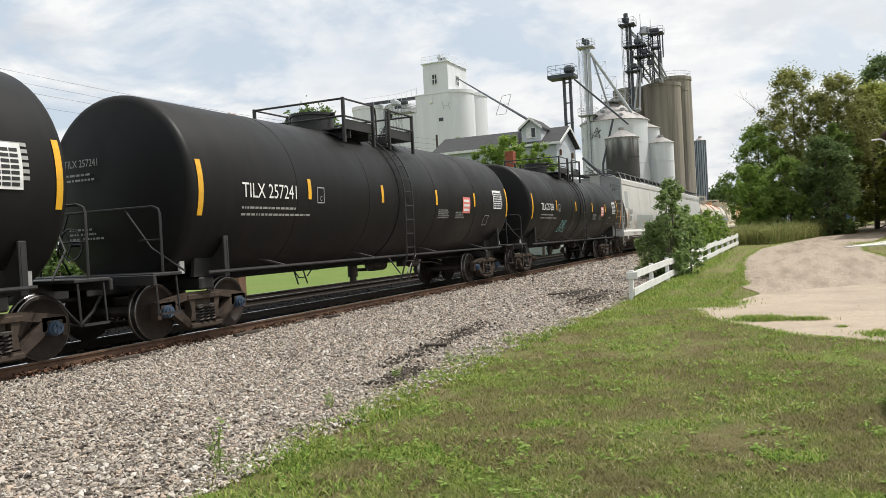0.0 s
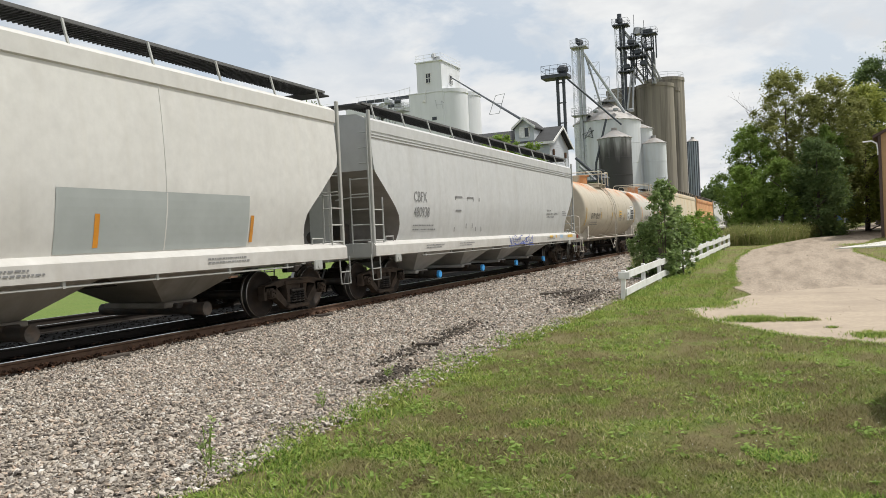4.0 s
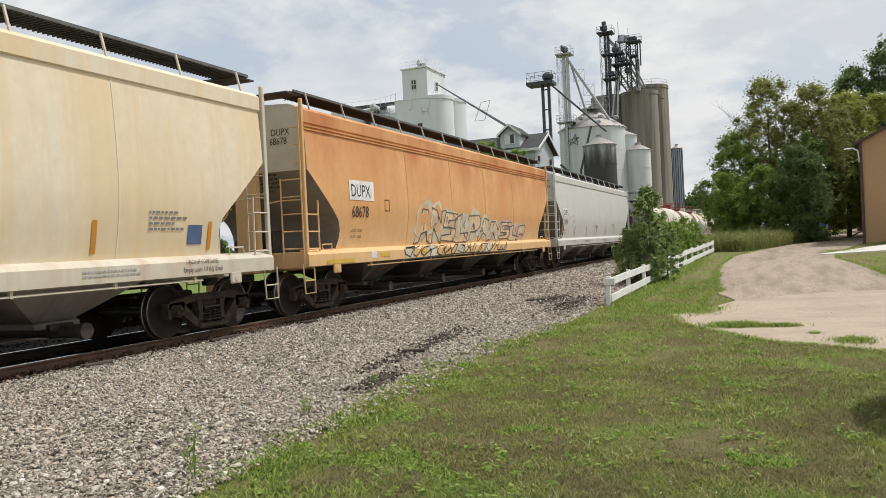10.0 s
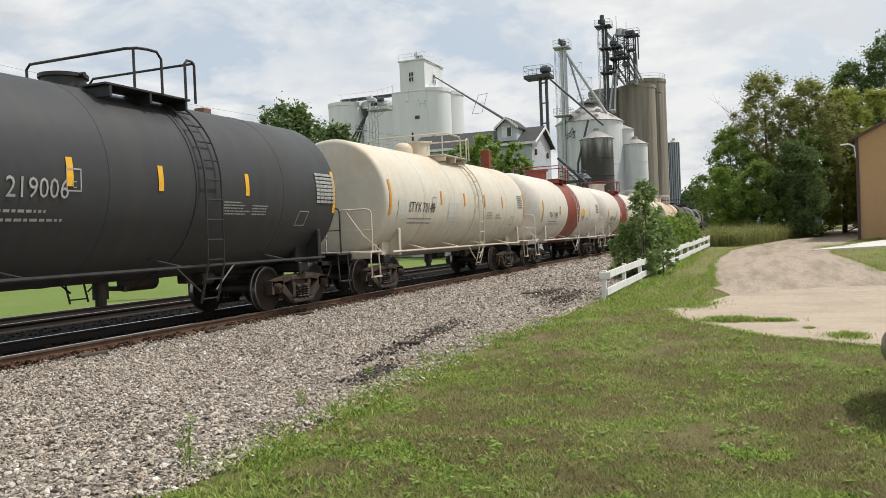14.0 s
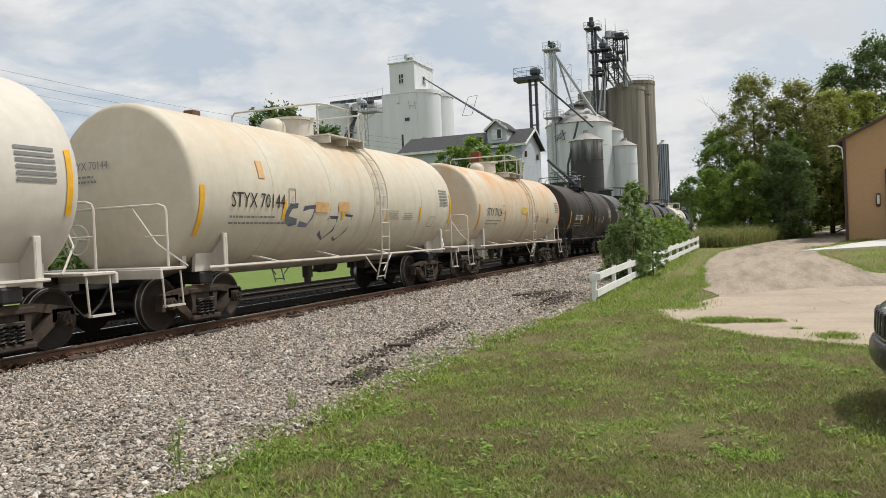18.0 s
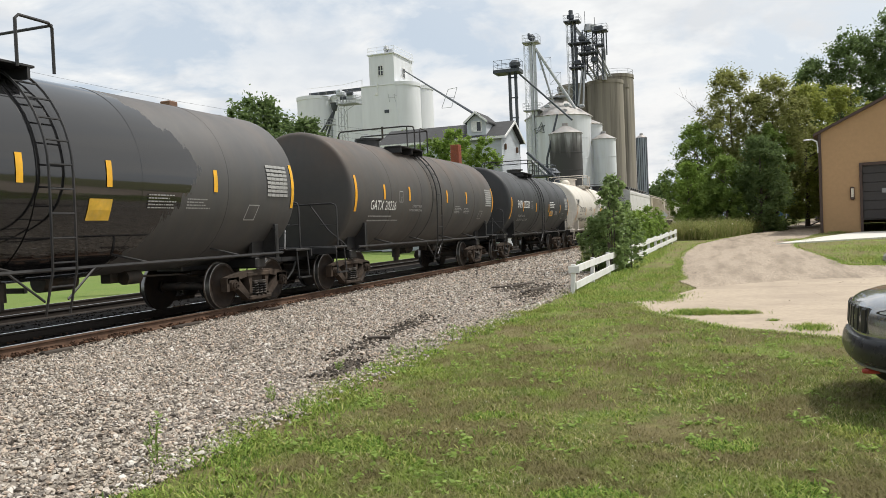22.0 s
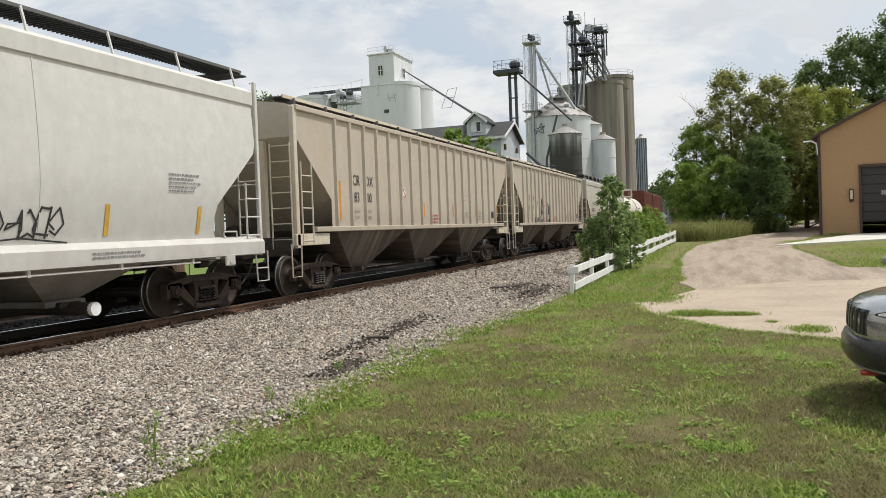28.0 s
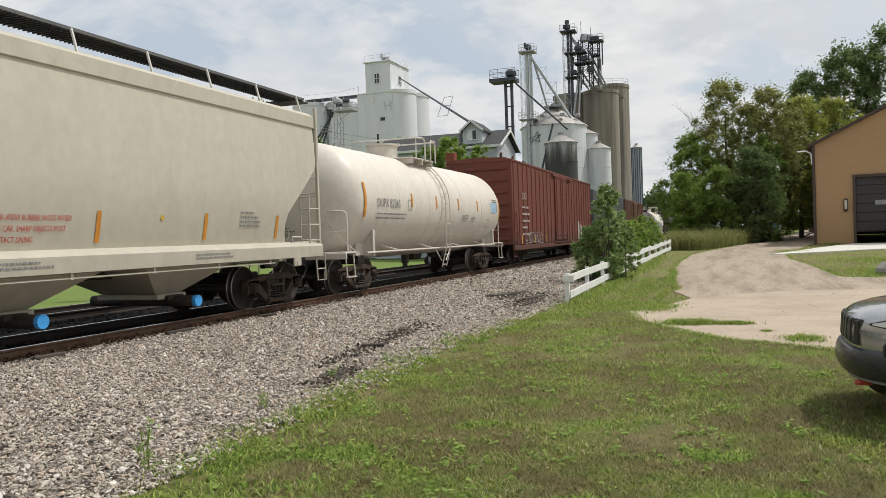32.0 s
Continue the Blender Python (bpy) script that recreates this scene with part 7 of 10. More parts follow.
for k in (-1, 1):
    bowl = Shape().loft([[(0.168, k * 0.620, 0.858), (0.170, k * 0.620, 0.872), (0.26, k * 0.62, 0.872), (0.25, k * 0.62, 0.858)], [(0.262, k * 0.76, 0.845), (0.272, k * 0.77, 0.915), (0.37, k * 0.74, 0.915), (0.36, k * 0.74, 0.845)], [(0.600, k * 0.918, 0.870), (0.612, k * 0.922, 0.940), (0.69, k * 0.88, 0.940), (0.68, k * 0.88, 0.87)]])
    lamp = part("headlight", bowl, LAMP_BOWL, jp)
    part("lens", Shape().loft([[(0.185, k * 0.66, 0.862), (0.188, k * 0.66, 0.876), (0.25, k * 0.64, 0.876), (0.25, k * 0.64, 0.862)], [(0.252, k * 0.768, 0.858), (0.262, k * 0.772, 0.902), (0.33, k * 0.74, 0.902), (0.33, k * 0.74, 0.858)], [(0.540, k * 0.916, 0.884), (0.552, k * 0.918, 0.924), (0.6, k * 0.87, 0.924), (0.6, k * 0.87, 0.884)]]), LENS, lamp)
    part("lower_intake", Shape().box((0.35, k * 0.73, 0.68), (0.10, 0.30, 0.14), b=0.03, rot=Euler((0, 0, radians(k * 38))).to_matrix()), PLASTIC, jp)
    part("fog_lamp", Shape().cyl((0.36, k * 0.74, 0.68), (0.29, k * 0.72, 0.68), 0.04, 14), LENS, jp)
    part("wheel_arch", Shape().tube([(0.95 + 0.44 * math.cos(radians(a)), k * 0.925, 0.37 + 0.44 * math.sin(radians(a))) for a in range(0, 181, 15)], 0.035, 6), PLASTIC, jp)
    for x in (0.95, 3.65):
        wh = part("wheel", Shape().cyl((x, k * 0.74, 0.37), (x, k * 0.95, 0.37), 0.37, 28), RUBBER, jp)
        part("rim", Shape().cyl((x, k * 0.90, 0.37), (x, k * 0.958, 0.37), 0.24, 20), CHROME, wh)
    part("door_mirror", Shape().box((1.55, k * 1.0, 1.12), (0.18, 0.22, 0.15), b=0.05), PLASTIC, jp)
part("hood_decal", Shape().loft([[(0.36, -0.20, 0.986), (0.36, 0.20, 0.986), (0.36, 0.20, 0.980), (0.36, -0.20, 0.980)], [(0.55, -0.25, 1.020), (0.55, 0.25, 1.020), (0.55, 0.25, 1.012), (0.55, -0.25, 1.012)], [(0.95, -0.28, 1.072), (0.95, 0.28, 1.072), (0.95, 0.28, 1.062), (0.95, -0.28, 1.062)]]), PLASTIC, jp, "matte black bonnet decal")
part("emblem", Shape().box((0.155, 0, 0.945), (0.02, 0.16, 0.035), rot=Euler((0, radians(-40), 0)).to_matrix()), CHROME, jp)

# ------------------------------------------------------------------ plants
def leaf_mat(name, dark, light, rough=0.65):
    if name in MATS:
        return MATS[name]
    m, nt, b = nodes_of(name)
    dark = tuple(0.62 * a + 0.38 * q for a, q in zip(dark, light))
    g = nt.nodes.new("ShaderNodeNewGeometry")
    c = ramp(nt, g.outputs["Random Per Island"], [(0.0, dark), (0.55, tuple((a + q) / 2 for a, q in zip(dark, light))), (1.0, light)])
    f = noise_tex(nt, 0.6, 3, 0.5)
    c = mixc(nt, ramp(nt, f, [(0.35, (0, 0, 0)), (0.7, (0.45,) * 3)]), c, tuple(x * 0.9 for x in dark))
    nt.links.new(c, b.inputs["Base Color"])
    b.inputs["Roughness"].default_value = rough
    b.inputs["Specular IOR Level"].default_value = 0.25
    tr = nt.nodes.new("ShaderNodeBsdfTranslucent")
    nt.links.new(c, tr.inputs[0])
    mx = nt.nodes.new("ShaderNodeMixShader")
    mx.inputs[0].default_value = 0.48
    out = nt.nodes["Material Output"]
    nt.links.new(b.outputs[0], mx.inputs[1]); nt.links.new(tr.outputs[0], mx.inputs[2]); nt.links.new(mx.outputs[0], out.inputs[0])
    MATS[name] = m
    return m


LEAF_DARK = leaf_mat("dark summer leaves", (0.065, 0.109, 0.043), (0.203, 0.275, 0.099))
LEAF_MID = leaf_mat("mid green leaves", (0.095, 0.162, 0.038), (0.291, 0.392, 0.095))
LEAF_OLIVE = leaf_mat("olive leaves", (0.138, 0.154, 0.050), (0.385, 0.396, 0.138))
LEAF_BRIGHT = leaf_mat("bright young leaves", (0.11, 0.19, 0.036), (0.33, 0.45, 0.10))
LEAF_YELLOW = leaf_mat("yellow-green leaves", (0.123, 0.160, 0.032), (0.435, 0.464, 0.109))
LEAF_SHRUB = leaf_mat("glossy shrub leaves", (0.102, 0.174, 0.060), (0.336, 0.432, 0.168), 0.4)
LEAF_LAWN = leaf_mat("lawn weed leaves", (0.20, 0.31, 0.07), (0.38, 0.50, 0.13))
BARK = mat("grey-brown bark", (0.10, 0.08, 0.065), 0.95, 0, 0.35, 5, 0.5)


def leaves_mesh(name, centres, per, spread, size, seed, flat=0.6):
    """Leaf clumps: folded leaves round many centres."""
    r = np.random.default_rng(seed)
    C_ = np.repeat(np.array(centres), per, axis=0)
    n = len(C_)
    d = r.normal(size=(n, 3))
    d /= np.linalg.norm(d, axis=1)[:, None]
    P = C_[:, :3] + d * np.minimum(np.abs(r.normal(size=n)) * 0.60, 1.25)[:, None] * (C_[:, 3] * spread)[:, None]
    u = r.normal(size=(n, 3))
    u[:, 2] *= flat
    u /= np.linalg.norm(u, axis=1)[:, None]
    v = np.cross(u, r.normal(size=(n, 3)))
    v[:, 2] *= flat
    v /= np.linalg.norm(v, axis=1)[:, None]
    s_ = (size * (0.6 + 0.8 * r.random(n)))[:, None]
    a, b, c, e = P - u * s_, P + v * s_ * 0.45, P + u * s_, P - v * s_ * 0.45
    V = np.stack([a, b, c, e], 1).reshape(-1, 3)
    me = bpy.data.meshes.new(name)
    me.vertices.add(4 * n)
    me.vertices.foreach_set("co", V.astype(np.float32).ravel())
    me.loops.add(4 * n)
    me.loops.foreach_set("vertex_index", np.arange(4 * n, dtype=np.int32))
    me.polygons.add(n)
    me.polygons.foreach_set("loop_start", np.arange(0, 4 * n, 4, dtype=np.int32))
    me.update()
    me.validate()
    return me


def tree(x, y, h, rad, material, label, seed, clumps=60, per=70, leaf=0.20, trunk=0.16, low=0.25, bare=0, lean=0.0, z0=None, cat="tree", stems=1):
    r = random.Random(seed)
    z = land(x, y) if z0 is None else z0
    t = thing("tree" if cat == "tree" else "bush", (x, y, z), label, cat)
    tr_ = Shape()
    cents = []
    tips = []
    for st in range(stems):
        ox = r.uniform(-0.1, 0.1) * rad * (stems > 1) * 2
        pts = [(ox + lean * h * 0.3 * (i / 5) ** 2 + r.uniform(-0.04, 0.04) * h * 0.15, ox * 0.5 + r.uniform(-0.04, 0.04) * h * 0.15, h * 0.80 * i / 5) for i in range(6)]
        rings = []
        for i, p in enumerate(pts):
            q = trunk * (1 - 0.80 * i / 5)
            rings.append([(p[0] + q * math.cos(2 * math.pi * j / 8), p[1] + q * math.sin(2 * math.pi * j / 8), p[2]) for j in range(8)])
        tr_.loft(rings)
        for i in range(max(4, 10 // stems)):
            f = r.uniform(max(low, 0.15), 0.9)
            k = f * 5
            a = pts[int(k)] if k < 5 else pts[5]
            th = r.uniform(0, 6.283)
            L_ = rad * r.uniform(0.55, 1.0) * (1.1 - f * 0.5)
            e = (a[0] + L_ * math.cos(th), a[1] + L_ * math.sin(th), a[2] + L_ * r.uniform(0.25, 0.8))
            mid = ((a[0] + e[0]) / 2, (a[1] + e[1]) / 2, (a[2] + e[2]) / 2 + 0.06 * L_)
            tr_.cyl(a, mid, trunk * 0.32, 6, r2=trunk * 0.2, caps=False).cyl(mid, e, trunk * 0.2, 5, r2=trunk * 0.06, caps=False)
            tips.append(e)
    part("trunk", tr_, BARK, t)
    for i in range(bare):
        th = r.uniform(2.2, 4.1)
        a = (0, 0, h * r.uniform(0.5, 0.75))
        s = Shape()
        e = (rad * 1.15 * math.cos(th), rad * 0.6 * math.sin(th), a[2] + h * r.uniform(0.05, 0.3))
        s.cyl(a, e, 0.03, 5, r2=0.008)
        for q in range(22):
            f = r.uniform(0.4, 1.0)
            b = tuple(a[j] + (e[j] - a[j]) * f for j in range(3))
            s.cyl(b, (b[0] + r.uniform(-0.6, 0.3), b[1] + r.uniform(-0.4, 0.4), b[2] + r.uniform(0.2, 0.9)), 0.010, 4, r2=0.004)
        part("bare_limb", s, BARK, t)
    clumps = int(clumps * 2.4)
    fine = 0.70 if 0.08 < leaf < 0.2 else 0.85
    per = int(per * 0.62 * (1.75 if fine < 0.8 else 1.2))
    leaf *= fine
    for i in range(clumps):
        # uneven envelope
        f = r.uniform(low, 1.0)
        env = math.sin(math.pi * min(1, (f - low) / (1 - low) * 0.82 + 0.16)) ** 0.5
        th = r.uniform(0, 6.283)
        wob = 0.85 + 0.3 * math.sin(3 * th + seed) * math.cos(5 * f + seed)
        q = rad * env * wob * math.sqrt(r.uniform(0.12, 1.0))
        cents.append((q * math.cos(th) + lean * h * 0.3 * f * f, q * math.sin(th), h * f - rad * 0.1, rad * r.uniform(0.10, 0.26)))
    for e in tips:
        cents.append((*e, rad * 0.22))
    part("crown", leaves_mesh("crown", cents, per, 1.0, leaf * 1.18, seed), material, t)
    return t


# woods on the drive's far side
OL = "tall leafy olive-green tree"
tree(0.1, 62, 11.9, 3.1, LEAF_OLIVE, "tall thin-crowned olive tree with bare twigs", 21, 90, 150, 0.115, 0.18, 0.12, bare=3)
tree(2.9, 61.5, 11.0, 2.9, LEAF_OLIVE, OL, 22, 85, 150, 0.115, 0.16, 0.30)
tree(-2.3, 60, 8.0, 2.3, LEAF_MID, "leafy green tree at the wood's edge", 23, 75, 140, 0.11, 0.12, 0.05)
tree(-2.9, 57.5, 5.0, 1.6, LEAF_BRIGHT, "bright leafy young tree at the wood's edge", 24, 60, 130, 0.10, 0.12, 0.03)
tree(-0.4, 57, 5.2, 1.9, LEAF_MID, "low leafy green tree at the wood's edge", 35, 65, 140, 0.10, 0.12, 0.03)
tree(1.8, 57.0, 6.4, 2.2, LEAF_DARK, "dark glossy tree with drooping leaves", 25, 80, 150, 0.11, 0.14, 0.02)
tree(5.2, 64, 10.4, 2.9, LEAF_YELLOW, "broad yellow-green tree above the wood", 26, 105, 150, 0.115, 0.18, 0.10)
tree(2.6, 59.5, 7.4, 1.5, LEAF_MID, "low leafy green tree beside the shed", 27, 65, 130, 0.11, 0.12, 0.04)
tree(7.9, 67, 10.6, 2.8, LEAF_YELLOW, "broad yellow-green tree behind the shed", 28, 75, 130, 0.12, 0.18, 0.15)
tree(7.2, 79, 14.6, 3.4, LEAF_DARK, "high dark tree above the shed roof", 36, 80, 120, 0.16, 0.26, 0.25)
tree(10.2, 79, 16.8, 4.0, LEAF_DARK, "high dark tree above the shed roof", 29, 90, 130, 0.16, 0.26, 0.25)
tree(14.2, 80, 18.4, 4.6, LEAF_DARK, "high dark tree above the shed roof", 30, 100, 130, 0.16, 0.28, 0.25)
tree(18.6, 82, 19.0, 5.0, LEAF_DARK, "high dark tree behind the shed", 31, 90, 110, 0.19, 0.28, 0.25)
tree(7.0, 92, 7.0, 3.0, LEAF_DARK, "dark tree behind the swing set", 32, 50, 80, 0.22, 0.2, 0.02)
tree(10.0, 96, 9.0, 4.0, LEAF_DARK, "dark tree behind the swing set", 33, 60, 80, 0.24, 0.2, 0.02)
tree(3.2, 94, 8.0, 3.4, LEAF_DARK, "dark tree behind the boat", 34, 55, 80, 0.24, 0.2, 0.02)
# far woods along the line
for i, (x, y, h, rd) in enumerate(((-17, 215, 13.5, 5), (-12.5, 225, 12.0, 5), (-9, 190, 10.0, 4), (-6.5, 170, 9.5, 4), (-14, 260, 14, 6), (-22, 250, 13, 6))):
    tree(x, y, h, rd, LEAF_DARK, "far dark tree along the line", 40 + i, 50, 60, 0.45, 0.25, 0.02)
# trees on the elevator side
tree(-52.5, 80, 18.5, 6.2, LEAF_DARK, "broad dark tree behind the train", 51, 100, 90, 0.28, 0.3, 0.3)
tree(-45.0, 78, 15.0, 4.2, LEAF_DARK, "broad dark tree behind the train", 52, 70, 90, 0.27, 0.25, 0.3)
tree(-33.8, 79, 12.6, 2.6, LEAF_MID, "green tree before the elevator", 53, 60, 90, 0.2, 0.18, 0.3)
tree(-20.2, 58.2, 9.6, 2.1, LEAF_BRIGHT, "bright green tree before the mill", 54, 60, 90, 0.15, 0.14, 0.3)
tree(-18.0, 58.6, 8.9, 1.5, LEAF_BRIGHT, "bright green tree before the mill", 55, 45, 80, 0.15, 0.12, 0.3)
tree(-22.4, 59, 9.2, 1.9, LEAF_MID, "green tree before the mill", 56, 45, 80, 0.16, 0.12, 0.3)
# dark hedge and houses across the lawn
rh = random.Random(77)
for i in range(14):
    tree(-34 - rh.uniform(0, 6) - i * 1.2, 12 + i * 4.2 + rh.uniform(-1, 1), rh.uniform(2.2, 4.5) + max(0, 5 - i) * 1.2, rh.uniform(1.8, 2.8), LEAF_DARK, "dark shrub at the lawn's far side", 90 + i, 26, 60, 0.22, 0.1, 0.0)
# shrubs at the fence
tree(-3.55, 24.7, 3.05, 0.66, LEAF_SHRUB, "leafy wild shrub grown through the fence", 61, 54, 70, 0.062, 0.03, 0.04, cat="shrub", stems=6)
tree(-4.15, 25.0, 1.75, 0.62, LEAF_SHRUB, "low leafy wild shrub beside the track", 62, 50, 90, 0.045, 0.025, 0.02, cat="shrub", stems=4)
tree(-3.2, 25.6, 2.2, 0.55, LEAF_SHRUB, "leafy wild shrub grown through the fence", 63, 40, 90, 0.045, 0.03, 0.03, cat="shrub", stems=4)
for i, (x, y, h, rd) in enumerate(((-4.3, 31, 1.7, 0.7), (-4.1, 34, 1.9, 0.7), (-4.0, 37, 2.0, 0.8), (-3.9, 40, 2.1, 0.7), (-3.8, 43, 1.8, 0.7), (-4.6, 39, 1.7, 0.8))):
    tree(x, y, h, rd, LEAF_BRIGHT, "bright green weed bush along the fence", 65 + i, 34, 80, 0.055, 0.025, 0.02, cat="shrub", stems=4)


def blades(name, spots, material, label, cat, seed, width=0.006, lean=0.35, kind="stuff"):
    """Grass: spots are rows of x, y, z, height; each a bent blade of two quads."""
    r = np.random.default_rng(seed)
    S_ = np.asarray(spots, float)
    n = len(S_)
    th = r.random(n) * 6.283
    d = np.stack([np.cos(th), np.sin(th)], 1)
    ln = S_[:, 3]
    k = lean * ln * (0.3 + r.random(n))
    w = width * (0.6 + 0.8 * r.random(n))
    sx_, sy_ = -d[:, 1] * w, d[:, 0] * w
    b = S_[:, :3]
    m_ = b + np.stack([d[:, 0] * k * 0.35, d[:, 1] * k * 0.35, ln * 0.62], 1)
    t_ = b + np.stack([d[:, 0] * k, d[:, 1] * k, ln * 0.95], 1)
    side_ = np.stack([sx_, sy_, np.zeros(n)], 1)
    V = np.stack([b - side_, b + side_, m_ + side_ * 0.8, m_ - side_ * 0.8, t_], 1).reshape(-1, 3)
    base = np.arange(n) * 5
    quads = np.stack([base, base + 1, base + 2, base + 3], 1)
    tris = np.stack([base + 3, base + 2, base + 4], 1)
    loops = np.concatenate([quads, tris], 1).ravel()
    starts = np.stack([np.arange(n) * 7, np.arange(n) * 7 + 4], 1).ravel()
    me = bpy.data.meshes.new(name)
    me.vertices.add(5 * n)
    me.vertices.foreach_set("co", V.astype(np.float32).ravel())
    me.loops.add(7 * n)
    me.loops.foreach_set("vertex_index", loops.astype(np.int32))
    me.polygons.add(2 * n)
    me.polygons.foreach_set("loop_start", starts.astype(np.int32))
    me.update()
    me.validate()
    ob = part(name, me, material)
    return tagged(ob, label, cat, kind=kind)

# ------------------------------------------------------------------ loose stone, grass and weeds
def inside(poly, x, y):
    c = False
    j = len(poly) - 1
    for i in range(len(poly)):
        (a, b), (d, e) = poly[i], poly[j]
        if (b > y) != (e > y) and x < (d - a) * (y - b) / (e - b) + a:
            c = not c
        j = i
    return c


EDGE = ((-20.0, -3.5), (4.0, -3.7), (6.0, -3.97), (8.7, -4.24), (11.0, -4.34), (12.6, -4.12), (15.6, -3.62), (60.0, -3.5))


def edge_x(y):
    """Where the stone gives way to turf."""
    base = -3.55
    for (y0, x0), (y1, x1) in zip(EDGE[:-1], EDGE[1:]):
        if y0 <= y < y1:
            base = x0 + (x1 - x0) * (y - y0) / (y1 - y0)
    return base + 0.10 * noise.noise(Vector((1.0, y * 0.6, 5))) + 0.34 * noise.noise(Vector((4.0, y * 1.5, 8)))


def stone_mat(name, stops, spec=0.3):
    m, nt, b = nodes_of(name)
    g = nt.nodes.new("ShaderNodeNewGeometry")
    c = ramp(nt, g.outputs["Random Per Island"], stops)
    f = noise_tex(nt, 30.0, 4, 0.6)
    c = mixc(nt, ramp(nt, f, [(0.3, (0.35,) * 3), (0.7, (0, 0, 0))]), c, tuple(0.4 * v for v in stops[len(stops) // 2][1]))
    nt.links.new(c, b.inputs["Base Color"])
    b.inputs["Roughness"].default_value = 0.88
    b.inputs["Specular IOR Level"].default_value = spec
    bump(nt, b, f, 0.4, 0.01)
    MATS[name] = m
    return m


STONES = stone_mat("mixed crushed stone", [(0.0, (0.07, 0.06, 0.055)), (0.08, (0.20, 0.175, 0.155)), (0.30, (0.36, 0.315, 0.265)), (0.58, (0.49, 0.43, 0.36)), (0.74, (0.52, 0.40, 0.31)), (0.86, (0.57, 0.52, 0.46)), (1.0, (0.70, 0.66, 0.60))])
PEBBLES = stone_mat("tan drive pebbles", [(0.0, (0.16, 0.13, 0.10)), (0.6, (0.28, 0.235, 0.18)), (1.0, (0.38, 0.33, 0.27))])
CINDERS = stone_mat("dark cinders", [(0.0, (0.035, 0.03, 0.026)), (0.6, (0.09, 0.075, 0.06)), (1.0, (0.20, 0.165, 0.13))])


def stones(name, spots, material, label, seed):
    """Crushed stones: uneven lumps lying flat. Spots are x, y, z, size."""
    r = np.random.default_rng(seed)
    S_ = np.asarray(spots, float)
    n = len(S_)
    # a five-sided lump: wide waist, smaller uneven top and underside
    ang = np.arange(5) * 2 * np.pi / 5
    ring = np.stack([np.cos(ang), np.sin(ang), np.zeros(5)], 1)
    V = np.concatenate([ring * (0.45, 0.45, 1) - (0, 0, 0.62), ring, ring * (0.58, 0.58, 1) + (0, 0, 0.62)], 0)
    V = V[None] * (0.70 + 0.5 * r.random((n, 15, 1))) + r.normal(size=(n, 15, 3)) * 0.09
    V = V * np.stack([0.75 + 0.6 * r.random(n), 0.60 + 0.45 * r.random(n), 0.42 + 0.34 * r.random(n)], 1)[:, None, :] * (S_[:, 3] / 2)[:, None, None]
    q = r.normal(size=(n, 4))
    q[:, 1:3] *= 0.30
    q /= np.linalg.norm(q, axis=1)[:, None]
    w, x, y, z = q.T
    R_ = np.stack([1 - 2 * (y * y + z * z), 2 * (x * y - z * w), 2 * (x * z + y * w), 2 * (x * y + z * w), 1 - 2 * (x * x + z * z), 2 * (y * z - x * w), 2 * (x * z - y * w), 2 * (y * z + x * w), 1 - 2 * (x * x + y * y)], 1).reshape(n, 3, 3)
    V = np.einsum('nij,nkj->nki', R_, V) + S_[:, None, :3]
    f = np.concatenate([[(k, (k + 1) % 5, 5 + (k + 1) % 5, 5 + k), (5 + k, 5 + (k + 1) % 5, 10 + (k + 1) % 5, 10 + k)] for k in range(5)])
    top = np.arange(10, 15)
    per = np.concatenate([f.ravel(), top])                       # ten quads and the top
    F_ = (np.arange(n)[:, None] * 15 + per[None]).ravel()
    sizes = np.array([4] * 10 + [5])
    starts = (np.arange(n)[:, None] * 45 + np.concatenate([[0], np.cumsum(sizes)[:-1]])[None]).ravel()
    me = bpy.data.meshes.new(name)
    me.vertices.add(15 * n)
    me.vertices.foreach_set("co", V.astype(np.float32).ravel())
    me.loops.add(45 * n)
    me.loops.foreach_set("vertex_index", F_.astype(np.int32))
    me.polygons.add(11 * n)
    me.polygons.foreach_set("loop_start", starts.astype(np.int32))
    me.polygons.foreach_set("use_smooth", np.zeros(11 * n, dtype=bool))
    me.update()
    me.validate()
    return tagged(part(name, me, material), label, "stone", kind="stuff")


def bed_z(x, y):
    prof = ((-16.9, -0.12), (-16.0, 0.02), (-14.0, 0.05), (-12.6, 0.10), (-9.6, 0.10), (-8.4, 0.10), (-6.0, 0.05), (-4.6, 0.03), (-4.05, 0.005), (-2, 0.0))
    for (a, b), (c, d) in zip(prof[:-1], prof[1:]):
        if x <= c:
            return b + (d - b) * (x - a) / (c - a) + (rise(y) * min(max((x + 8) / 4, 0), 1) if x > -8 else 0)
    return rise(y)


rs = random.Random(19)
spots, dark = [], []
for y0, y1, dens, sz in ((-6, 2.5, 60, 0.06), (2.5, 9, 1150, 0.039), (9, 15, 620, 0.046), (15, 24, 250, 0.062), (24, 40, 70, 0.10), (40, 75, 16, 0.14)):
    for i in range(int((y1 - y0) * 5.6 * dens)):
        x, y = rs.uniform(-9.45, -3.7), rs.uniform(y0, y1)
        e = edge_x(y)
        if x > e and rs.random() > math.exp(-(x - e) * 4.5):
            continue
        # cone of sight on the near left
        if x < -1.25 * y - 1.5 and rs.random() > 0.3:
            continue
        s_ = sz * (0.5 + 0.55 * rs.random() + 0.9 * rs.random() ** 4)
        spots.append((x, y, bed_z(x, y) + 0.012 + rs.uniform(-0.006, 0.016), s_))
stones("ballast_stones", spots, STONES, "grey, tan and pinkish crushed ballast stones", 5)
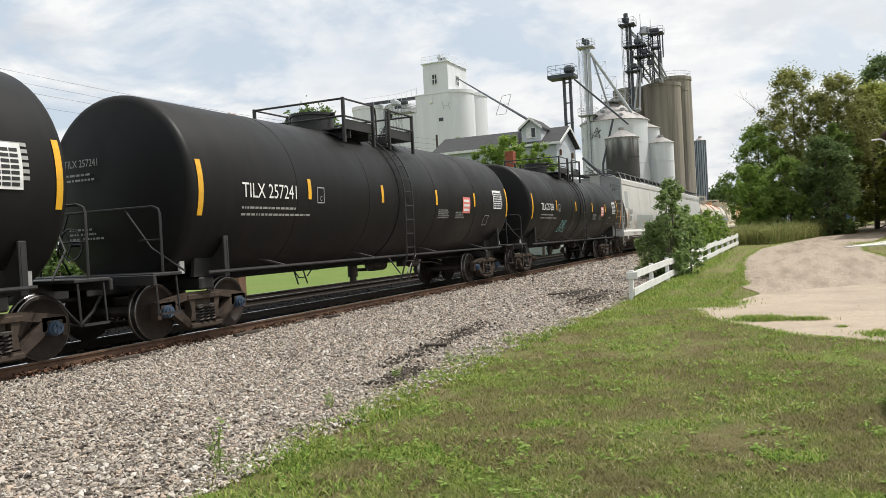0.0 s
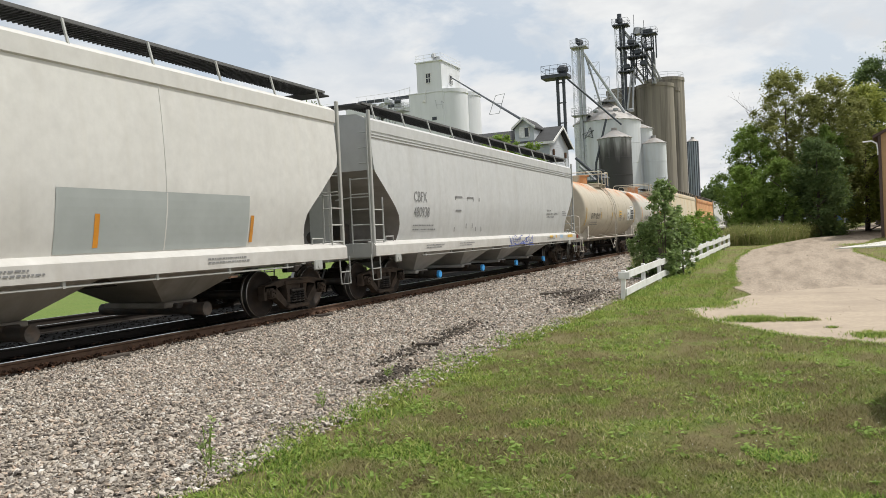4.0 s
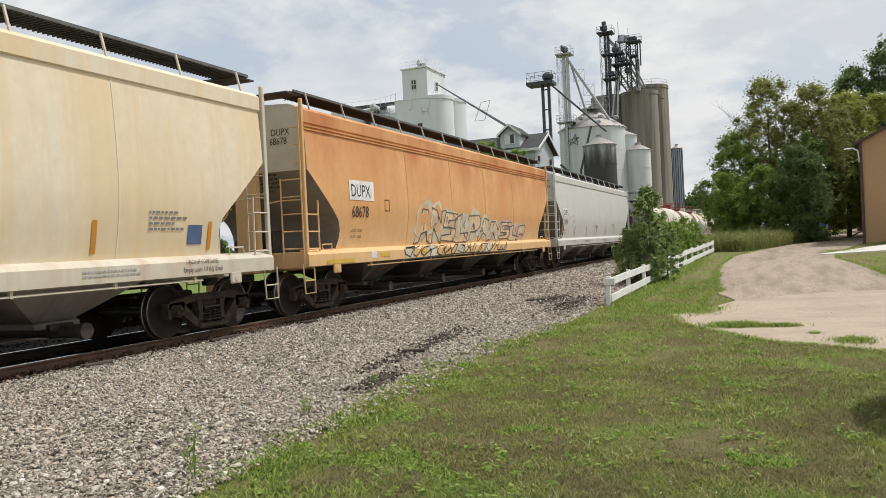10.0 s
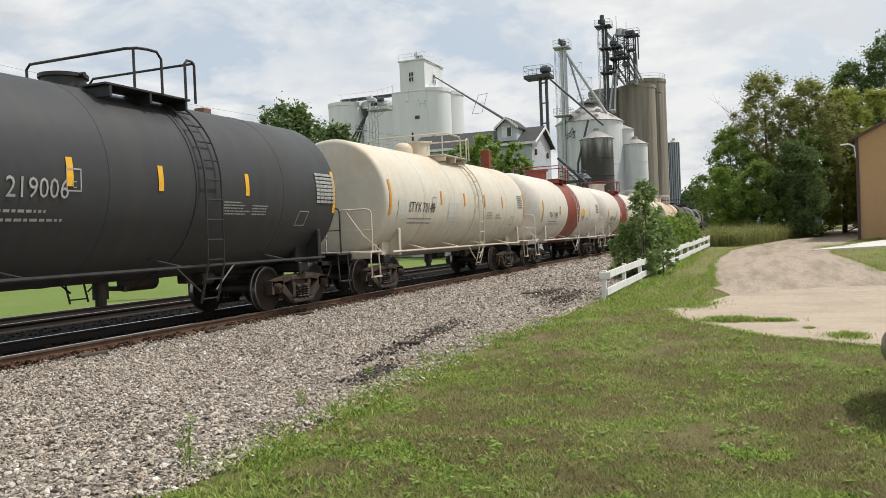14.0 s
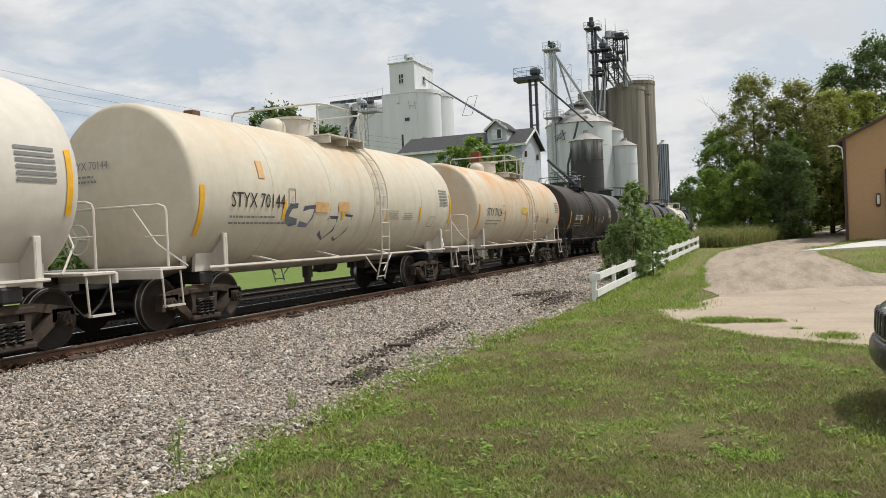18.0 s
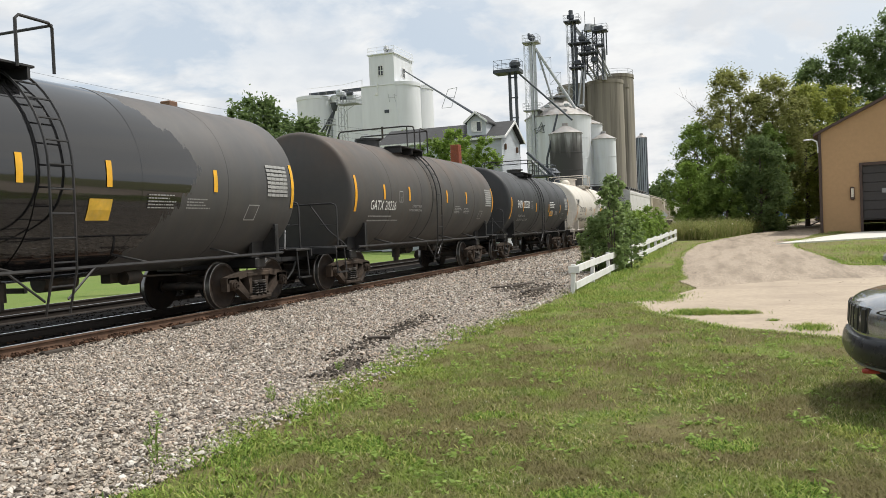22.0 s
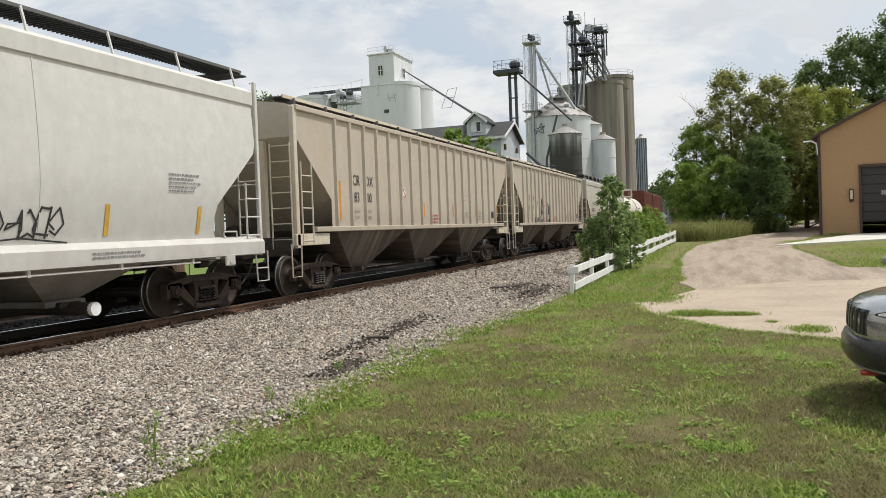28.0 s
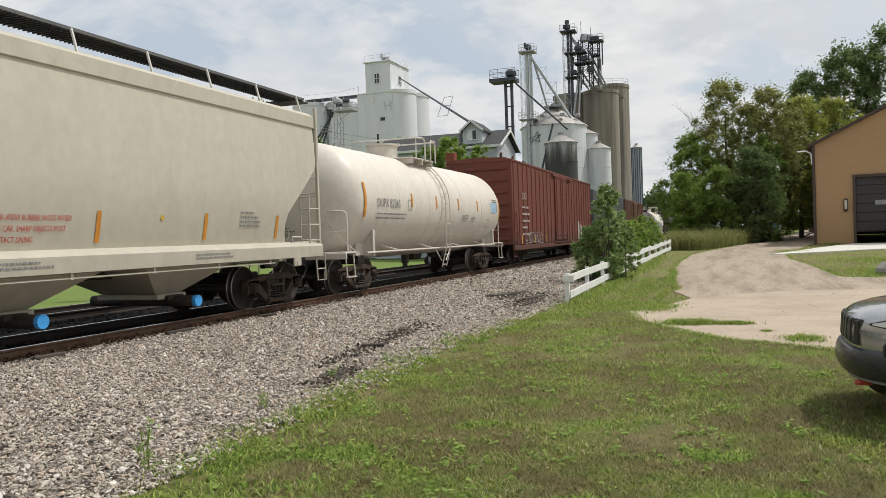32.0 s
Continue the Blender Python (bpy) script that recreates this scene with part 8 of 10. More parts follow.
for (ax, ay), (bx, by), n, wd in (((-4.9, 9.0), (-5.2, 12.6), 380, 0.22), ((-5.1, 11.5), (-5.4, 13.5), 220, 0.30), ((-5.2, 19.0), (-5.5, 20.5), 500, 0.35), ((-4.5, 17.0), (-4.6, 20.5), 600, 0.4), ((-4.35, 7.9), (-4.5, 8.9), 260, 0.2), ((-9.3, 4.0), (-9.3, 40.0), 1500, 0.10)):
    for i in range(n):
        f = rs.random()
        x, y = ax + (bx - ax) * f + rs.gauss(0, wd * 0.5), ay + (by - ay) * f + rs.gauss(0, wd)
        dark.append((x, y, bed_z(x, y) + 0.02 + rs.uniform(0, 0.02), rs.uniform(0.03, 0.07)))
stones("cinder_patches", dark, CINDERS, "dark cinders and bark scattered on the ballast", 6)
# dark stone between rails and under the siding, train's shade put into its colour
SHADED_BED = mat("oil-blackened ballast", (0.009, 0.008, 0.0075), 0.9, 0, 0.5, 8, 0.8, spec=0.08)
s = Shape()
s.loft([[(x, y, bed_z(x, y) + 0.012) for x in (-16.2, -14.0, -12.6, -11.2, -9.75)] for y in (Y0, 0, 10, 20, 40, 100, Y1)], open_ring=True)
tagged(part("oiled_bed", s, SHADED_BED), "oil-blackened stone between the rails", "ballast", kind="structure")
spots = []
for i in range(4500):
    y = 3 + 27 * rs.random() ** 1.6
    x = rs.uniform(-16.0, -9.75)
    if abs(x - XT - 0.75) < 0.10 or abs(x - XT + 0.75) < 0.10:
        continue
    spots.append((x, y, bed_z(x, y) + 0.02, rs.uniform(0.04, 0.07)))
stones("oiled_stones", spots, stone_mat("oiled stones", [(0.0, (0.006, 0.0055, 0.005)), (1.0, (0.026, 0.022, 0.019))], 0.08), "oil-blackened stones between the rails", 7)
# rust flakes, spikes and clips along the near rail's foot
rusty = []
for i in range(2600):
    y = 3.5 + 30 * rs.random() ** 1.4
    if noise.noise(Vector((3.0, y * 2.4, 1.0))) + 0.25 * rs.random() < 0.02:
        continue
    x = XT + 0.75 + 0.09 + abs(rs.gauss(0, 0.09))
    rusty.append((x, y, bed_z(x, y) + 0.03 + 0.05 * rs.random(), rs.uniform(0.03, 0.085)))
stones("rail_foot_scrap", rusty, stone_mat("rusty track scrap", [(0.0, (0.05, 0.032, 0.024)), (0.6, (0.13, 0.075, 0.05)), (1.0, (0.22, 0.125, 0.08))], 0.1), "rust flakes and clips along the rail's foot", 10)
# scrap timber and splinters beside the track
for x, y, l, a in ((-5.35, 20.2, 1.3, 70), (-5.6, 19.6, 0.7, 30), (-4.75, 18.2, 0.6, 110), (-4.6, 19.0, 0.9, 80), (-9.15, 8.6, 0.5, 88), (-9.2, 11.5, 0.7, 92), (-9.1, 14.2, 0.4, 60), (-5.0, 10.6, 0.35, 20)):
    o = part("timber_scrap", Shape().box((0, 0, 0), (l, 0.09, 0.05), b=0.012), TIE, loc=(x, y, bed_z(x, y) + 0.05), rz=radians(a))
    tagged(o, "dark splintered piece of old tie", "timber", "scraps of old ties")


def blade_mat(name, stops, patch, patch_amt):
    m, nt, b = nodes_of(name)
    g = nt.nodes.new("ShaderNodeNewGeometry")
    c = ramp(nt, g.outputs["Random Per Island"], stops)
    co = nt.nodes.new("ShaderNodeTexCoord").outputs["Object"]
    if patch_amt > 0.6:
        c = mixc(nt, 0.85, c, turf_colour(nt, c, co))
    else:
        f1 = noise_tex(nt, 0.9, 4, 0.6, co)
        c = mixc(nt, ramp(nt, f1, [(0.46, (0, 0, 0)), (0.68, (patch_amt,) * 3)]), c, patch)
    nt.links.new(c, b.inputs["Base Color"])
    b.inputs["Roughness"].default_value = 0.7
    b.inputs["Specular IOR Level"].default_value = 0.2
    tr = nt.nodes.new("ShaderNodeBsdfTranslucent")
    nt.links.new(c, tr.inputs[0])
    mx = nt.nodes.new("ShaderNodeMixShader")
    mx.inputs[0].default_value = 0.35
    nt.links.new(b.outputs[0], mx.inputs[1]); nt.links.new(tr.outputs[0], mx.inputs[2])
    nt.links.new(mx.outputs[0], nt.nodes["Material Output"].inputs[0])
    MATS[name] = m
    return m


TURF = blade_mat("lawn grass blades", [(0.0, (0.09, 0.13, 0.03)), (0.40, (0.215, 0.265, 0.057)), (0.68, (0.31, 0.35, 0.09)), (0.86, (0.43, 0.37, 0.18)), (1.0, (0.62, 0.55, 0.36))], (0.37, 0.30, 0.13), 0.75)
RANK = blade_mat("rank edge grass", [(0.0, (0.07, 0.13, 0.026)), (0.45, (0.19, 0.30, 0.048)), (0.8, (0.32, 0.42, 0.085)), (1.0, (0.48, 0.46, 0.18))], (0.30, 0.27, 0.085), 0.6)
HAY = blade_mat("tall seeding weeds", [(0.0, (0.11, 0.15, 0.04)), (0.6, (0.22, 0.26, 0.075)), (0.88, (0.32, 0.29, 0.12)), (1.0, (0.46, 0.40, 0.22))], (0.26, 0.22, 0.10), 0.45)
WHITE_BLOOM = mat("white petals", (0.78, 0.78, 0.74), 0.7)

spots, rank = [], []
for y0, y1, x0, x1, dens, hh in ((-5.0, 2.2, -4.6, 4.5, 420, 0.036), (2.2, 6.0, -4.6, 3.2, 6500, 0.027), (6.0, 10.0, -4.6, 4.8, 3600, 0.028), (10.0, 16.0, -4.6, 5.5, 1300, 0.032), (16.0, 26.0, -4.2, 1.0, 320, 0.042), (24.0, 50.0, -4.2, 8.0, 60, 0.06)):
    for i in range(int((y1 - y0) * (x1 - x0) * dens)):
        x, y = rs.uniform(x0, x1), rs.uniform(y0, y1)
        if (x < -1.25 * y or x > 0.62 * y) and rs.random() > 0.22:
            continue
        e = edge_x(y)
        if x < e - 0.05 and rs.random() > math.exp((x - e) * 5):
            continue
        if 10 < y and (inside(apron, x, y) or inside(drive, x, y) or inside(slab, x, y)):
            continue
        k = noise.noise(Vector((x * 0.9, y * 0.9, 3.0)))
        if k < -0.28 and rs.random() < 0.6:
            continue
        if x < e + 0.9 and noise.noise(Vector((x * 2.1, y * 1.3, 17.0))) < -0.05 and rs.random() < 0.8:
            continue
        z = land(x, y)
        nearedge = min(1.0, max(0.0, 1 - abs(x - e - 0.1) / 0.6))
        f = 1 + 0.9 * nearedge * rs.random() + 0.5 * max(0, k)
        (rank if (nearedge > 0.25 and rs.random() < 0.8) or (noise.noise(Vector((x * 1.6, y * 1.6, 11))) > 0.38) else spots).append((x, y, z, hh * rs.uniform(0.6, 1.5) * f))
blades("lawn_grass", spots, TURF, "short patchy green and straw lawn grass", "grass", 31, 0.0034, 1.7)
# broad-leaved weeds and clover heads in the lawn
cents, heads = [], []
for i in range(900):
    y = 2.4 + 12 * rs.random() ** 1.4
    x = rs.uniform(-1.0 * y, 0.5 * y)
    if x < edge_x(y) + 0.1 or inside(apron, x, y):
        continue
    if i % 3 == 0:
        for k in range(rs.randint(1, 3)):
            heads.append((x + rs.gauss(0, 0.12), y + rs.gauss(0, 0.12), land(x, y) + 0.045, rs.uniform(0.006, 0.011)))
    else:
        for k in range(rs.randint(1, 4)):
            cents.append((x + rs.gauss(0, 0.10), y + rs.gauss(0, 0.10), land(x, y) + 0.025, 0.055))
tagged(part("lawn_weeds", leaves_mesh("lawn_weeds", cents, 13, 1.0, 0.024, 77, 0.3), LEAF_LAWN), "low broad-leaved weeds and clover in the lawn", "weeds", kind="stuff")
stones("clover_heads", heads, WHITE_BLOOM, "small whitish clover heads in the lawn", 78)
# rank tufts: grass strips on the concrete, along fence, drive and stone
for cx, cy, lx, ly, n, h in ((-0.65, 14.35, 0.42, 0.30, 2600, 0.10), (0.05, 14.3, 0.30, 0.14, 700, 0.085), (1.0, 12.45, 0.26, 0.35, 800, 0.075), (0.55, 13.3, 0.1, 0.06, 80, 0.05), (-1.5, 17.3, 0.5, 1.0, 1800, 0.07), (-2.6, 17.6, 0.9, 1.6, 4600, 0.08), (-3.3, 19.5, 0.3, 2.0, 2000, 0.13), (-3.2, 24.0, 0.35, 3.0, 2600, 0.14), (-3.0, 32.0, 0.35, 6.0, 2600, 0.18), (-2.2, 22.0, 0.5, 3.0, 4000, 0.07), (-1.55, 20.2, 0.12, 1.8, 900, 0.07), (-1.75, 25.5, 0.14, 3.0, 1100, 0.08), (4.2, 27.0, 1.0, 2.2, 2500, 0.14), (5.5, 33.0, 1.8, 2.4, 2500, 0.15), (2.9, 42.0, 0.8, 1.2, 600, 0.15), (5.6, 50.0, 0.7, 0.15, 300, 0.18)):
    for i in range(n):
        x, y = rs.gauss(cx, lx * 0.5), rs.gauss(cy, ly * 0.5)
        rank.append((x, y, land(x, y) + 0.01, 0.62 * h * rs.uniform(0.5, 1.4)))
for poly, x_max in ((apron, 4.0), (drive, 4.5)):
    for (ax, ay), (bx, by) in zip(poly, poly[1:]):
        if ax > x_max or ay > 50 or (poly is drive and ay < 21.0):
            continue
        if poly is apron and ay > 17.5:
            continue
        for i in range(int(420 * math.hypot(bx - ax, by - ay) * (1 if ay < 30 else 0.3))):
            f = rs.random()
            x, y = ax + (bx - ax) * f + rs.gauss(0, 0.07), ay + (by - ay) * f + rs.gauss(0, 0.07)
            rank.append((x, y, land(x, y), rs.uniform(0.015, 0.045)))
# bright tufts of crabgrass spread flat in the lawn and along the stone
for i in range(520):
    y = 2.5 + 13.5 * rs.random() ** 1.25
    x = rs.uniform(edge_x(y) + 0.05, min(0.58 * y, 4.0)) if i % 3 else edge_x(y) + abs(rs.gauss(0, 0.35))
    if inside(apron, x, y) or noise.noise(Vector((x * 0.8, y * 0.8, 21.0))) < -0.05:
        continue
    w_ = rs.uniform(0.04, 0.12)
    for k in range(int(14 + 420 * w_)):
        rank.append((x + rs.gauss(0, w_), y + rs.gauss(0, w_), land(x, y), rs.uniform(0.025, 0.06)))
blades("rank_grass", rank, RANK, "lush green tufts in the lawn and at the edges of stone and concrete", "grass", 32, 0.0055, 1.5)
# tall weeds past the fence's end, with white blooms
spots, blooms = [], []
for i in range(24000):
    y = rs.uniform(46.5, 66)
    x = rs.uniform(-3.4, -2.6 + (y - 46) * 0.36 + 1.2)
    if inside(drive, x, y):
        continue
    spots.append((x, y, land(x, y), rs.uniform(0.25, 1.15) * (0.55 + 0.75 * abs(noise.noise(Vector((x * 0.6, y * 0.4, 1.0)))) + 0.25) * (1.0 if x < 1.5 else 0.75)))
    if rs.random() < 0.004 and y < 56:
        blooms.append((x, y, land(x, y) + rs.uniform(0.35, 0.95), 0.055))
for i in range(7000):
    y = rs.uniform(30, 90)
    x = rs.uniform(-8.2, -4.8) if y > 47 else rs.uniform(-5.6, -4.4)
    spots.append((x, y, bed_z(x, y), rs.uniform(0.3, 0.8)))
blades("tall_weeds", spots, HAY, "tall seeding weeds and dry grass past the fence", "weeds", 33, 0.009, 0.75)
cents = []
for i in range(900):
    y = rs.uniform(46.5, 62)
    x = rs.uniform(-3.4, -2.6 + (y - 46) * 0.36 + 0.9)
    if not inside(drive, x, y):
        cents.append((x, y, land(x, y) + rs.uniform(0.1, 0.75), 0.32))
tagged(part("weed_foliage", leaves_mesh("weed_foliage", cents, 26, 1.0, 0.055, 79), LEAF_OLIVE), "tangled leafy weeds among the tall grass", "weeds", kind="stuff")
stones("weed_blooms", blooms, WHITE_BLOOM, "small white blooms among the weeds", 8)
# single weeds on the stone
LEAF_PALE = leaf_mat("pale weed leaves", (0.17, 0.24, 0.08), (0.40, 0.48, 0.20))
for x, y, h in ((-4.15, 4.75, 0.34), (-4.0, 4.6, 0.22), (-3.95, 10.9, 0.25), (-4.3, 6.6, 0.16), (-3.6, 11.6, 0.18), (-4.4, 8.2, 0.13), (-4.25, 9.4, 0.15)):
    w_ = thing("weed", (x, y, bed_z(x, y)), "thin green weed growing in the ballast", "weed", "weeds in the ballast")
    cents = [(rs.uniform(-0.05, 0.05), rs.uniform(-0.05, 0.05), h * f, 0.06) for f in (0.25, 0.4, 0.55, 0.7, 0.85, 0.97)]
    part("leaves", leaves_mesh("leaves", cents, 8, 1.0, 0.022, int(h * 1000)), LEAF_PALE, w_)
    st = Shape()
    for q in range(3):
        st.cyl((0, 0, 0), (rs.uniform(-0.06, 0.06), rs.uniform(-0.06, 0.06), h * rs.uniform(0.7, 1)), 0.004, 4)
    part("stem", st, LEAF_MID, w_)
# pebbles on the drive
spots = []
for i in range(900):
    y = rs.uniform(20, 60)
    x = rs.uniform(-2, 6)
    if inside(drive, x, y):
        spots.append((x, y, land(x, y) + 0.025, rs.uniform(0.01, 0.035)))
for i in range(160):
    y, x = rs.uniform(11, 21), rs.uniform(-1.8, 5)
    if inside(apron, x, y):
        spots.append((x, y, land(x, y) + 0.042, rs.uniform(0.008, 0.022)))
stones("drive_pebbles", spots, PEBBLES, "loose pebbles on the gravel drive", 9)
# joints in the concrete
JOINT = mat("dark joint filler", (0.22, 0.18, 0.135), 0.95)
for pts in ([(-1.6, 15.0), (-0.3, 15.3), (1.2, 15.25), (3.0, 15.5), (6.0, 15.4)], [(0.2, 12.6), (1.4, 12.75), (3.4, 12.7)], [(1.2, 15.25), (1.7, 17.0), (1.5, 18.4), (2.2, 21.0)], [(0.6, 13.6), (1.6, 13.9), (2.6, 13.7), (4.5, 14.0)], [(2.4, 12.7), (2.5, 11.6), (2.9, 10.8)]):
    s = Shape()
    s.tube([(x, y, land(x, y) + 0.001) for x, y in pts], 0.0075, 4)
    tagged(part("concrete_joint", s, JOINT), "dark cracked joint in the concrete", "joint", kind="structure")
# rock at the drive's grass island
o = part("boulder", Shape().box((0, 0, 0), (0.9, 0.6, 0.45), b=0.17), mat("grey field stone", (0.28, 0.26, 0.24), 0.9, 0, 0.2, 5, 0.5), loc=(4.55, 26.2, land(4.55, 26.2) + 0.14), rz=0.4)
tagged(o, "grey field stone on the grass island", "rock")
# small sign by the fence's end
sg = thing("small_sign", (-3.55, 44.5, land(-3.55, 44.5)), "small grey diamond marker on a thin post", "sign")
part("post", Shape().cyl((0, 0, 0), (0, 0, 1.45), 0.025, 6), GALV, sg)
part("plate", Shape().box((0, -0.03, 1.5), (0.34, 0.015, 0.34), rot=Euler((0, radians(45), 0)).to_matrix()), mat("bare sign back", (0.5, 0.52, 0.52), 0.5, 0.3), sg)
# weathered post behind the train, and the wires that pass it
tagged(part("timber_post", Shape().box((-17.85, 22.0, 3.15), (0.42, 0.42, 6.5), b=0.03), mat("weathered brown timber", (0.17, 0.095, 0.06), 0.85, 0, 0.25, 3, 0.3, stretch=(6, 6, 0.4))), "tall square brown timber post behind the train", "post")
up = thing("utility_wires", (-33, 31, 0), "thin dark overhead wires on a wooden pole", "power line")
ua = under(up)
ua("pole", Shape().cyl((-58, 40, 0), (-58, 40, 18.5), 0.17, 8, r2=0.12).box((-58, 40, 17.4), (0.12, 2.4, 0.12)), TIE)
ua("pole", Shape().cyl((-33.5, 74, 0), (-33.5, 74, 12.5), 0.16, 8, r2=0.11), TIE)
for k, z in ((0, 17.4), (1, 16.6), (2, 15.9), (3, 14.8)):
    ua("wire", Shape().tube([(-58 + 24.5 * i / 8, 40 + 34 * i / 8, z + (12.0 - 0.5 * k - z) * i / 8 - 0.7 * math.sin(math.pi * i / 8)) for i in range(9)], 0.011, 4), BLACK)

# ------------------------------------------------------------------ train: the consist
def run_of(t):
    """Metres that the train has gone since the start."""
    return 11.8817 * t + 0.0274 * t * t


def tank_writing(title, a, size, ink, small, sub=2, v=-0.07):
    """Reporting mark and the weights under it; v is girth above the tank's middle."""
    out = [("reporting_mark", ink, [('text', title, a, v, size)]),
           ("capacity_writing", small, text_lines(a, v - 0.20, 2.1, sub, 0.055, 2.2))]
    if not sub:
        out.pop()
    return out


def tank_panels(H, small, dark=True, extra=(), at=None):
    """Small blocks of writing and data panels common to tank sides."""
    at = -H * 0.53 if at is None else at
    out = [("plate_box", small, [('line', [(at, -0.12), (at + 0.24, -0.12), (at + 0.24, 0.18), (at, 0.18), (at, -0.12)], 0.02), ('text', "C", at + 0.08, -0.08, 0.10)]),
           ("notice_writing", small, text_lines(H * 0.26, -0.20, 0.75, 5, 0.03)),
           ("notice_writing", small, text_lines(H * 0.42, -0.25, 0.65, 4, 0.03)),
           ("data_panel", small, [('bar', H * 0.85, 0.02 + 0.085 * i, 0.62, 0.05) for i in range(6)]),
           ("stencil_box", small, [('line', [(H * 0.72, -0.62), (H * 0.72 + 0.34, -0.62), (H * 0.72 + 0.42, -0.32), (H * 0.72 + 0.08, -0.32), (H * 0.72, -0.62)], 0.02)])]
    if at < -H:
        out.pop(0)
    return out + list(extra)


def tank_marks(H, mids, dv=0.0, top=0.38, h=0.40, first=-0.36):
    return [(-H + 0.03, first + dv, 0.12, 0.92)] + [(m - 0.05, top - h + dv, 0.11, h) for m in mids] + [(H - 0.10, -0.32 + dv * 0.5, 0.10, 0.92)]


def scrawl(rng, u, v, w, h, n=7):
    """A painted tag: loops and slashes, no readable letters."""
    items = []
    for i in range(n):
        x = u + w * i / n
        pts = []
        a0 = rng.uniform(0, 6.28)
        for j in range(7):
            a = a0 + j * rng.uniform(0.7, 1.2)
            pts.append((x + w / n * (0.5 + 0.62 * math.cos(a)), v + h * (0.5 + 0.48 * math.sin(a * rng.uniform(0.9, 1.3)))))
        items.append(('line', pts, rng.uniform(0.022, 0.034)))
    items.append(('line', [(u - 0.1, v - 0.04), (u + w * 0.5, v + 0.02), (u + w + 0.12, v - 0.06)], 0.025))
    return items


def blob(rng, u, v, w, h, n=12, rough=0.25):
    return ('poly', [(u + w * (0.5 + (0.5 - rough / 2 + rng.uniform(-rough, rough) / 2) * math.cos(2 * math.pi * i / n)), v + h * (0.5 + (0.5 - rough / 2 + rng.uniform(-rough, rough) / 2) * math.sin(2 * math.pi * i / n))) for i in range(n)])


P_BLACK = car_paint("black tank paint", (0.009, 0.009, 0.0095), rust=(0.035, 0.028, 0.023), rust_amt=0.2, streak=0.15, grime=(0.05, 0.042, 0.035), grime_amt=0.25, rough=0.46, top=(0.05, 0.04, 0.032), top_amt=0.4, top_z=(3.5, 4.1), spec=0.2)
P_BLACK_BROWN = car_paint("sun-browned black tank paint", (0.032, 0.026, 0.022), rust=(0.060, 0.042, 0.032), rust_amt=0.4, streak=0.3, grime=(0.08, 0.065, 0.05), grime_amt=0.4, rough=0.5, top=(0.09, 0.055, 0.036), top_amt=0.6, top_z=(2.4, 3.8), spec=0.3)
P_DKGREY = car_paint("dark grey tank paint", (0.044, 0.046, 0.049), rust=(0.09, 0.08, 0.07), rust_amt=0.2, streak=0.25, grime=(0.09, 0.08, 0.07), grime_amt=0.4, rough=0.5, top=(0.075, 0.075, 0.075), top_amt=0.4, spec=0.3)
P_DKGREY_BROWN = car_paint("browned dark grey tank paint", (0.066, 0.064, 0.062), rust=(0.10, 0.075, 0.055), rust_amt=0.4, streak=0.3, grime=(0.09, 0.078, 0.065), grime_amt=0.4, rough=0.55, top=(0.14, 0.09, 0.06), top_amt=0.6, top_z=(2.6, 3.8))
P_OIL = car_paint("oil-stained dark grey tank paint", (0.044, 0.044, 0.045), rust=(0.085, 0.068, 0.055), rust_amt=0.3, streak=0.3, rough=0.55, top=(0.12, 0.09, 0.07), top_amt=0.5, top_z=(2.6, 3.8), gloss_band=(-0.2, 3.1), spec=0.9)
P_TAN = car_paint("tan tank paint", (0.50, 0.445, 0.355), rust=(0.46, 0.31, 0.17), rust_amt=0.12, streak=0.3, grime=(0.20, 0.16, 0.12), grime_amt=0.7, rough=0.5, low=(0.8, 1.9), top=(0.52, 0.22, 0.08), top_amt=0.95, top_z=(3.3, 3.75), blotch=(0.47, 0.57))
P_PALE = car_paint("pale grey tank paint", (0.56, 0.54, 0.48), rust=(0.48, 0.30, 0.16), rust_amt=0.22, streak=0.3, grime=(0.22, 0.18, 0.14), grime_amt=0.7, rough=0.5, low=(0.8, 1.8), top=(0.52, 0.19, 0.06), top_amt=1.0, top_z=(3.1, 3.6), blotch=(0.46, 0.56))
P_CREAM = car_paint("cream tank paint", (0.60, 0.565, 0.48), rust=(0.50, 0.36, 0.2), rust_amt=0.25, streak=0.35, grime=(0.22, 0.18, 0.13), grime_amt=0.75, rough=0.5, low=(0.8, 1.8), top=(0.55, 0.34, 0.15), top_amt=0.5, top_z=(2.9, 3.8))
P_CREAM_ORANGE = car_paint("orange-stained cream tank paint", (0.60, 0.555, 0.455), rust=(0.55, 0.35, 0.17), rust_amt=0.22, streak=0.35, grime=(0.20, 0.16, 0.12), grime_amt=0.75, rough=0.5, low=(0.8, 1.8), top=(0.58, 0.35, 0.16), top_amt=0.55, top_z=(2.6, 3.8))
P_CREAM_STAIN = car_paint("heavily stained cream tank paint", (0.60, 0.54, 0.43), rust=(0.56, 0.31, 0.12), rust_amt=0.5, streak=0.35, grime=(0.20, 0.16, 0.12), grime_amt=0.75, rough=0.5, low=(0.8, 1.8), top=(0.58, 0.29, 0.10), top_amt=0.95, top_z=(1.9, 3.5))
P_WHITE = car_paint("white tank paint", (0.64, 0.60, 0.535), rust=(0.5, 0.40, 0.28), rust_amt=0.12, streak=0.22, grime=(0.25, 0.20, 0.15), grime_amt=0.7, rough=0.45, low=(0.8, 1.6), top=(0.6, 0.42, 0.22), top_amt=0.3)
